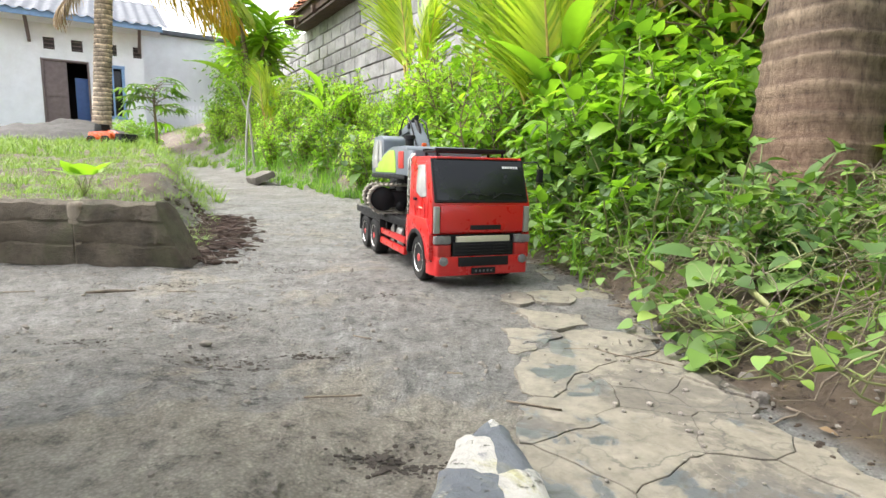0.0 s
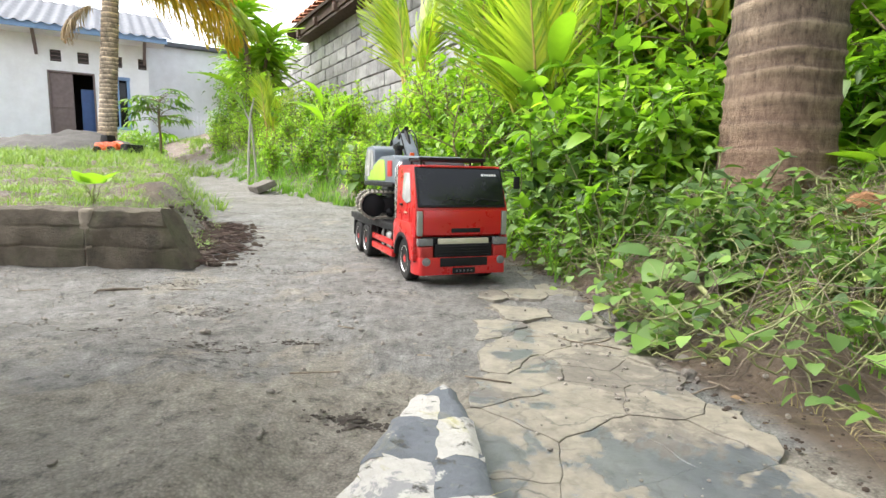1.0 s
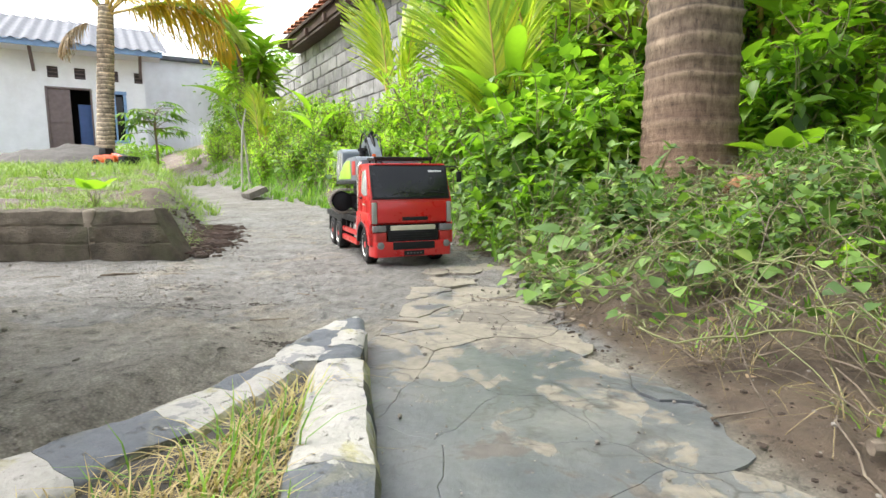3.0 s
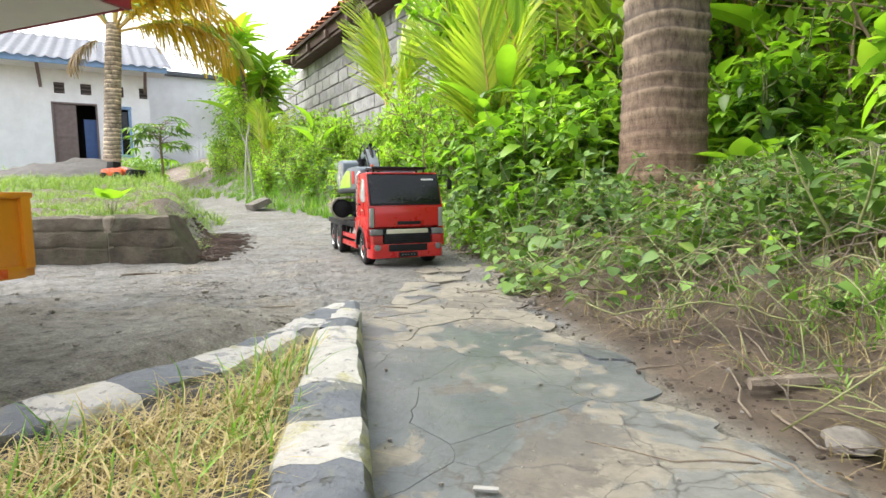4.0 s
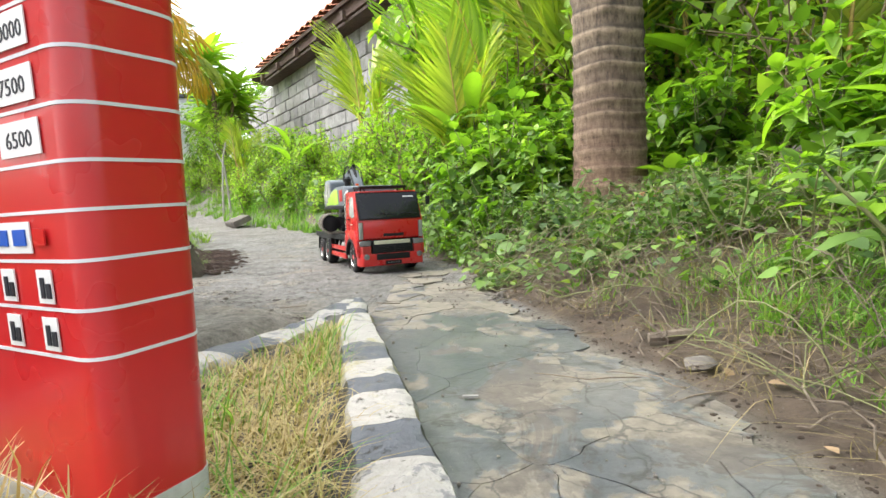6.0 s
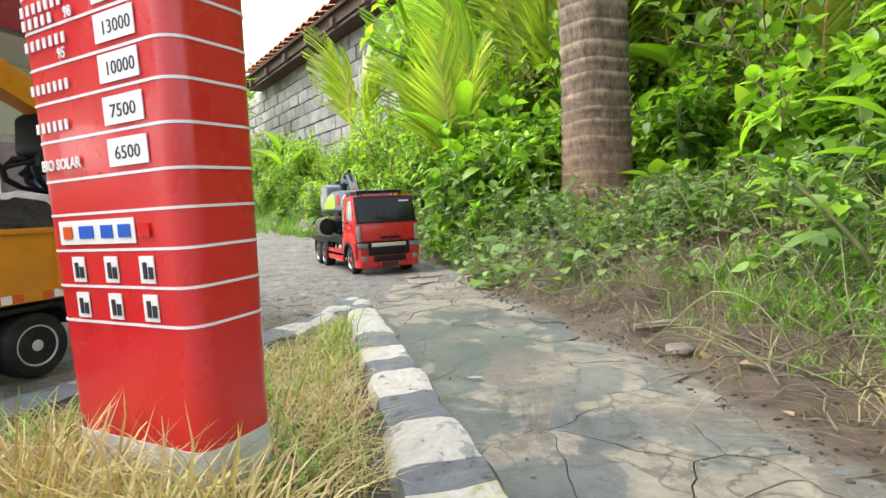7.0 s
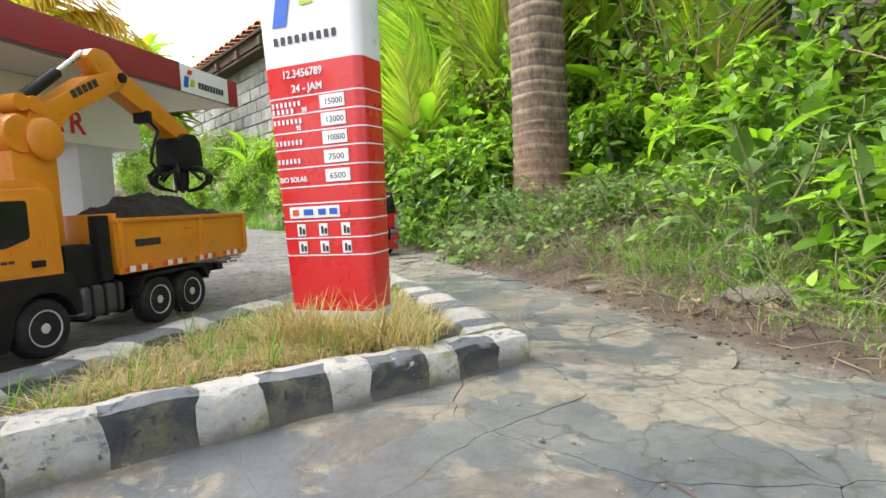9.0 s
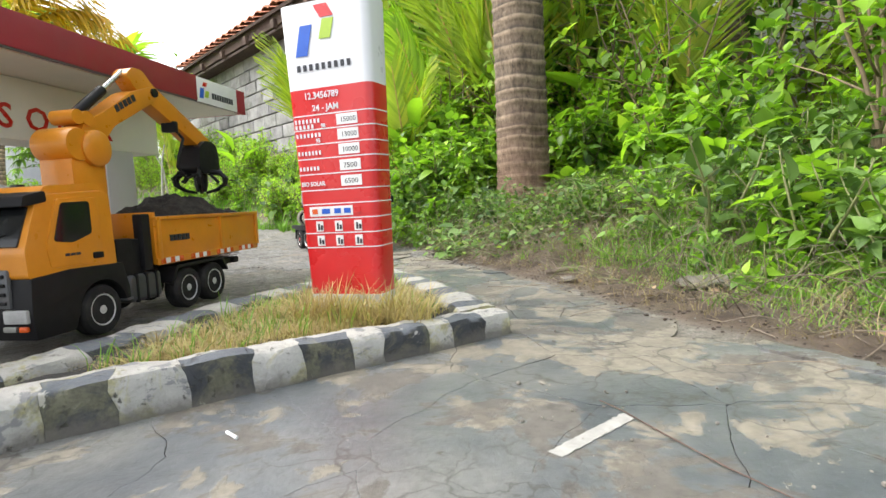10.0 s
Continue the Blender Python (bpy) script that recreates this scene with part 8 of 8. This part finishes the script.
def plates():
    r = random.Random(21)
    root = empty("cement_path", pose(0, 0, 0), "cracked tan and blue-grey cement skin of the path", "path", kind="structure")
    pts = []
    tries = 0
    while len(pts) < 420 and tries < 14000:
        tries += 1
        y = r.uniform(-1.6, 1.06)
        x = r.uniform(-0.9, 0.65)
        gap = 0.052 if y > 0.45 else 0.075 if y > -0.45 else 0.11
        gap *= r.uniform(0.6, 1.5)
        if all(math.hypot(x - a, y - b) > gap for a, b in pts):
            pts.append((x, y))
    kerb_in = lambda x, y: inside([(0.0, 0.40), (0.06, -0.03), (0.14, -0.35), (-0.22, -0.54), (-0.52, -0.68), (-1.5, -1.1), (-1.5, 0.5)], x, y)
    start = lambda y: float(np.interp(y, [0.3, 0.42, 0.55, 0.75, 0.95, 1.1], [0.02, 0.06, 0.085, 0.085, 0.10, 0.2]))
    for x, y in pts:
        e = edge_at(y)
        if x > e + 0.02 or kerb_in(x, y) or (y > 0.36 and x < start(y) + r.uniform(-0.01, 0.03)):
            continue
        if y > 0.6 and r.random() < 0.2:
            continue
        cell = [(x - 0.4, y - 0.4), (x + 0.4, y - 0.4), (x + 0.4, y + 0.4), (x - 0.4, y + 0.4)]
        for q in pts:
            if q != (x, y) and math.hypot(q[0] - x, q[1] - y) < 0.6:
                cell = clip_cell(cell, (x, y), q)
        # cracks: fine on the whole skin, wide where it has broken up
        inset = 0.0001 + 0.0009 * r.random() ** 4 + 0.0016 * smooth_step(0.45, 0.95, y) * r.uniform(0.5, 1.6)
        ring = []
        for a, b in zip(cell, cell[1:] + cell[:1]):
            L = math.dist(a, b)
            k = max(1, int(L / 0.012))
            for i in range(k):
                q = i / k
                ring.append((a[0] + (b[0] - a[0]) * q, a[1] + (b[1] - a[1]) * q))
        out = []
        for px, py in ring:
            d = math.hypot(px - x, py - y)
            w = noise.noise_vector((px * 38, py * 38, 0)) * 0.007 + noise.noise_vector((px * 120, py * 120, 3)) * 0.0022
            k = 1 - inset / max(d, 0.01)
            out.append((x + (px - x) * k + w[0], y + (py - y) * k + w[1]))
        lift = r.uniform(0.0001, 0.0004) + 0.0008 * (y > 0.4)
        zc = height(x, y) + (0.0026 if y < 0.6 else 0.0012) + lift
        tx, ty = r.uniform(-0.002, 0.002), r.uniform(-0.002, 0.002)
        zz = lambda px, py: zc + (px - x) * tx + (py - y) * ty
        out = [(max(px, start(py) + 0.012 * noise.noise((px * 25, py * 25, 1)) if py > 0.36 else px), py) for px, py in out]
        out = [(min(px, edge_at(py) + 0.045 * noise.noise((py * 6, 3.0, 7)) + 0.016 * noise.noise((px * 24, py * 24, 7)) + 0.014 * noise.noise((px * 60, py * 60, 5)) + 0.006 * noise.noise((px * 150, py * 150, 2))), py) for px, py in out]
        n = len(out)
        vs = [(px, py, zz(px, py) - 0.008) for px, py in out] + [(px, py, zz(px, py) - (0.0004 if y > 0.3 else 0.00008)) for px, py in out]
        vs += [(x + (px - x) * 0.988, y + (py - y) * 0.988, zz(px, py)) for px, py in out]
        fs = []
        for i in range(n):
            j = (i + 1) % n
            fs += [(i, j, j + n, i + n), (i + n, j + n, j + 2 * n, i + 2 * n)]
        fs.append(tuple(range(2 * n, 3 * n)))
        part("plate", raw("plate", vs, fs, M_PLATE), M_PLATE, root)


plates()


# small things on the ground
def worn_strip():
    """A brushed stripe with ragged, flaked edges."""
    bm = bmesh.new()
    rim = []
    for k in range(34):
        rim.append((-0.052 + 0.104 * k / 33, -0.0068 + 0.0016 * noise.noise((k * 0.9, 0, 1)) + 0.0012 * noise.noise((k * 2.7, 2, 1))))
    for k in range(34):
        rim.append((0.052 - 0.104 * k / 33, 0.0068 + 0.0016 * noise.noise((k * 0.9, 5, 1)) + 0.0012 * noise.noise((k * 2.7, 7, 1))))
    lo = [bm.verts.new((x, y, 0.0)) for x, y in rim]
    hi = [bm.verts.new((x, y, 0.0005)) for x, y in rim]
    bm.faces.new(hi)
    for k in range(68):
        bm.faces.new((lo[k], lo[(k + 1) % 68], hi[(k + 1) % 68], hi[k]))
    return bm


def small_things():
    ob = new("paper_scrap", mesh_of("paper_scrap", box((0, 0, 0.003), (0.016, 0.0045, 0.002), 0.0009, 2), M_STRIPE))
    ob.matrix_basis = pose(0.205, -0.06, 0.0012, 0, 0, -8)
    tagged(ob, "small white paper scrap on the cement", "litter")
    strip = new("paint_strip", mesh_of("paint_strip", worn_strip(), M_STRIPE))
    strip.matrix_basis = pose(0.163, -0.752, 0.0012, 0, 0, 29)
    tagged(strip, "short white painted strip on the cement", "marking")
    tw = new("long_twig", mesh_of("long_twig", tube([(0.198, -0.690, 0.0028), (0.205, -0.72, 0.0032), (0.212, -0.77, 0.003), (0.222, -0.83, 0.003), (0.236, -0.88, 0.0026)], [0.0005, 0.0007, 0.0007, 0.0006, 0.0004], 6), M_BROWN))
    tagged(tw, "long dark twig lying across the cement", "twig")
    tw = new("long_twig", mesh_of("long_twig", tube([(-0.60, 0.885, 0.006), (-0.57, 0.895, 0.007), (-0.53, 0.908, 0.006)], [0.002, 0.003, 0.0015], 6), M_WOOD))
    tagged(tw, "pale dry twig on the earth lane", "twig")
    b = new("cigarette_end", mesh_of("cigarette_end", lathe([(0.0001, 0), (0.0016, 0), (0.0016, 0.019), (0.0001, 0.019)], 10), M_WHITE))
    b.matrix_basis = pose(-0.140, -0.662, 0.0030, 0, 0, -55)
    tagged(b, "white cigarette end on the cement", "litter")
    st = new("dry_stick", mesh_of("dry_stick", tube([(0.455, 0.105, 0.010), (0.50, 0.10, 0.013), (0.56, 0.108, 0.012)], [0.006, 0.008, 0.005], 7), M_WOOD))
    tagged(st, "short pale dry stick beside the path", "stick")
    for k, (x, y) in enumerate(((0.86, 0.98), (0.93, 0.92), (0.80, 0.93))):
        bm = bmesh.new()
        bmesh.ops.create_icosphere(bm, subdivisions=3, radius=0.05)
        for v in bm.verts:
            v.co *= 1 + 0.25 * noise.noise(v.co * 30 + Vector((k, 0, 0)))
            v.co.z *= 0.5
        h = new("coconut_husk", mesh_of("coconut_husk", bm, M_HUSK))
        h.matrix_basis = pose(x, y, height(x, y) + 0.018, 20 * k, 10, 70 * k)
        tagged(h, "broken brown coconut husk at the palm's foot", "husk", "husks by the palm")
    d = new("dead_leaf", mesh_of("dead_leaf", box((0, 0, 0), (0.02, 0.012, 0.0015), 0.0005, 1), G_DEAD))
    d.matrix_basis = pose(-0.36, 0.55, 0.008, 8, 5, 30)
    tagged(d, "curled dead leaf on the earth", "leaf")


small_things()


def pebbles():
    """Grit and small stones all over the earth lane."""
    r = random.Random(8)
    h = Heap()
    bm = bmesh.new()
    bmesh.ops.create_icosphere(bm, subdivisions=1, radius=1)
    bv, bf = [v.co.copy() for v in bm.verts], [tuple(v.index for v in f.verts) for f in bm.faces]
    bm.free()
    for _ in range(9000):
        y = r.uniform(-1.1, 2.6)
        e = edge_at(y)
        x = r.uniform(-1.5, e + 0.25)
        if x < -0.2 and y < 0.2 and r.random() < 0.5:
            continue
        if inside([(0.03, 0.42), (0.12, -0.03), (0.205, -0.40), (-0.2, -0.60), (-0.7, -0.84), (-0.45, -0.5), (-0.1, 0.05)], x, y):
            continue
        if -0.62 > x and y > 1.12:
            continue
        s = 0.0011 + 0.0028 * r.random() ** 4 + (0.004 if r.random() < 0.006 else 0)
        if y < 0.4 and x > 0.1:
            s *= 0.5
        z = height(x, y) + s * 0.3 + (0.004 if y < 1 and x > 0.1 else 0)
        k = (r.uniform(0.7, 1.3), r.uniform(0.7, 1.3), r.uniform(0.5, 0.9))
        h.add([(x + v.x * s * k[0], y + v.y * s * k[1], z + v.z * s * k[2]) for v in bv], bf)
    tagged(new("grit", h.mesh("grit", M_STONE, False)), "loose grit and small stones on the earth lane", "grit", kind="stuff")


pebbles()


def clods():
    """Dark crumbled soil and roots where the terrace breaks down to the lane."""
    r = random.Random(17)
    h, roots = Heap(), Heap()
    bm = bmesh.new()
    bmesh.ops.create_icosphere(bm, subdivisions=2, radius=1)
    bv, bf = [v.co.copy() for v in bm.verts], [tuple(v.index for v in f.verts) for f in bm.faces]
    bm.free()
    for _ in range(620):
        y = r.uniform(1.2, 2.3)
        x = float(np.interp(y, LEFT_Y, LEFT_X)) + r.gauss(0.02, 0.06)
        s = r.uniform(0.003, 0.012)
        z = height(x, y) + s * 0.25
        o = r.uniform(0, 90)
        h.add([(x + v.x * s * 1.2 * (1 + 0.4 * noise.noise(v * 2 + Vector((o, 0, 0)))), y + v.y * s * (1 + 0.4 * noise.noise(v * 2 + Vector((0, o, 0)))), z + v.z * s * 0.65) for v in bv], bf)
    for _ in range(130):
        y = r.uniform(1.2, 2.2)
        x = float(np.interp(y, LEFT_Y, LEFT_X)) + r.uniform(-0.05, 0.07)
        a, pts = r.uniform(-0.6, 0.6), []
        for i in range(5):
            px, py = x + math.cos(a) * 0.03 * i, y + math.sin(a) * 0.03 * i
            a += r.uniform(-0.4, 0.4)
            pts.append((px, py, height(px, py) + 0.008 + r.uniform(0, 0.012)))
        roots.tube(pts, [0.0022, 0.002, 0.0016, 0.0012, 0.0007], 4)
    tagged(new("soil_clods", h.mesh("soil_clods", M_CLOD, False)), "dark crumbled soil at the terrace edge", "soil", kind="stuff")
    tagged(new("roots", roots.mesh("roots", M_BROWN)), "thin brown roots hanging from the terrace edge", "roots", kind="stuff")


clods()


def broken_spots():
    """Small hollows in the lane, strewn with dark crumbs and flakes."""
    r = random.Random(23)
    h = Heap()
    bm = bmesh.new()
    bmesh.ops.create_icosphere(bm, subdivisions=1, radius=1)
    bv, bf = [v.co.copy() for v in bm.verts], [tuple(v.index for v in f.verts) for f in bm.faces]
    bm.free()
    for cx, cy, wide, n in SPOTS:
        for _ in range(n * 3):
            x, y = cx + r.gauss(0, wide), cy + r.gauss(0, wide * 0.4)
            s = r.uniform(0.0006, 0.0026)
            z = height(x, y) + 0.0004
            k = (r.uniform(0.8, 1.8), r.uniform(0.6, 1.2), r.uniform(0.25, 0.5))
            h.add([(x + v.x * s * k[0], y + v.y * s * k[1], z + v.z * s * k[2]) for v in bv], bf)
    tagged(new("soil_crumbs", h.mesh("soil_crumbs", M_LOAD, False)), "dark crumbs in small hollows of the lane", "soil", kind="stuff")


broken_spots()


def edge_crumbs():
    """Brown crumbs and chips of soil washed from the bank onto the path's edge."""
    r = random.Random(29)
    h = Heap()
    bm = bmesh.new()
    bmesh.ops.create_icosphere(bm, subdivisions=1, radius=1)
    bv, bf = [v.co.copy() for v in bm.verts], [tuple(v.index for v in f.verts) for f in bm.faces]
    bm.free()
    for _ in range(2600):
        y = r.uniform(-1.1, 1.7)
        x = edge_at(y) + abs(r.gauss(0.0, 0.13)) - 0.015
        s = 0.0007 + 0.0027 * r.random() ** 3
        z = height(x, y) + s * 0.2 + (0.003 if x < edge_at(y) and y < 1.05 else 0)
        k = (r.uniform(0.7, 1.5), r.uniform(0.7, 1.3), r.uniform(0.4, 0.8))
        h.add([(x + v.x * s * k[0], y + v.y * s * k[1], z + v.z * s * k[2]) for v in bv], bf)
    tagged(new("edge_crumbs", h.mesh("edge_crumbs", M_CLOD, False)), "brown soil crumbs along the path edge", "soil", kind="stuff")


edge_crumbs()
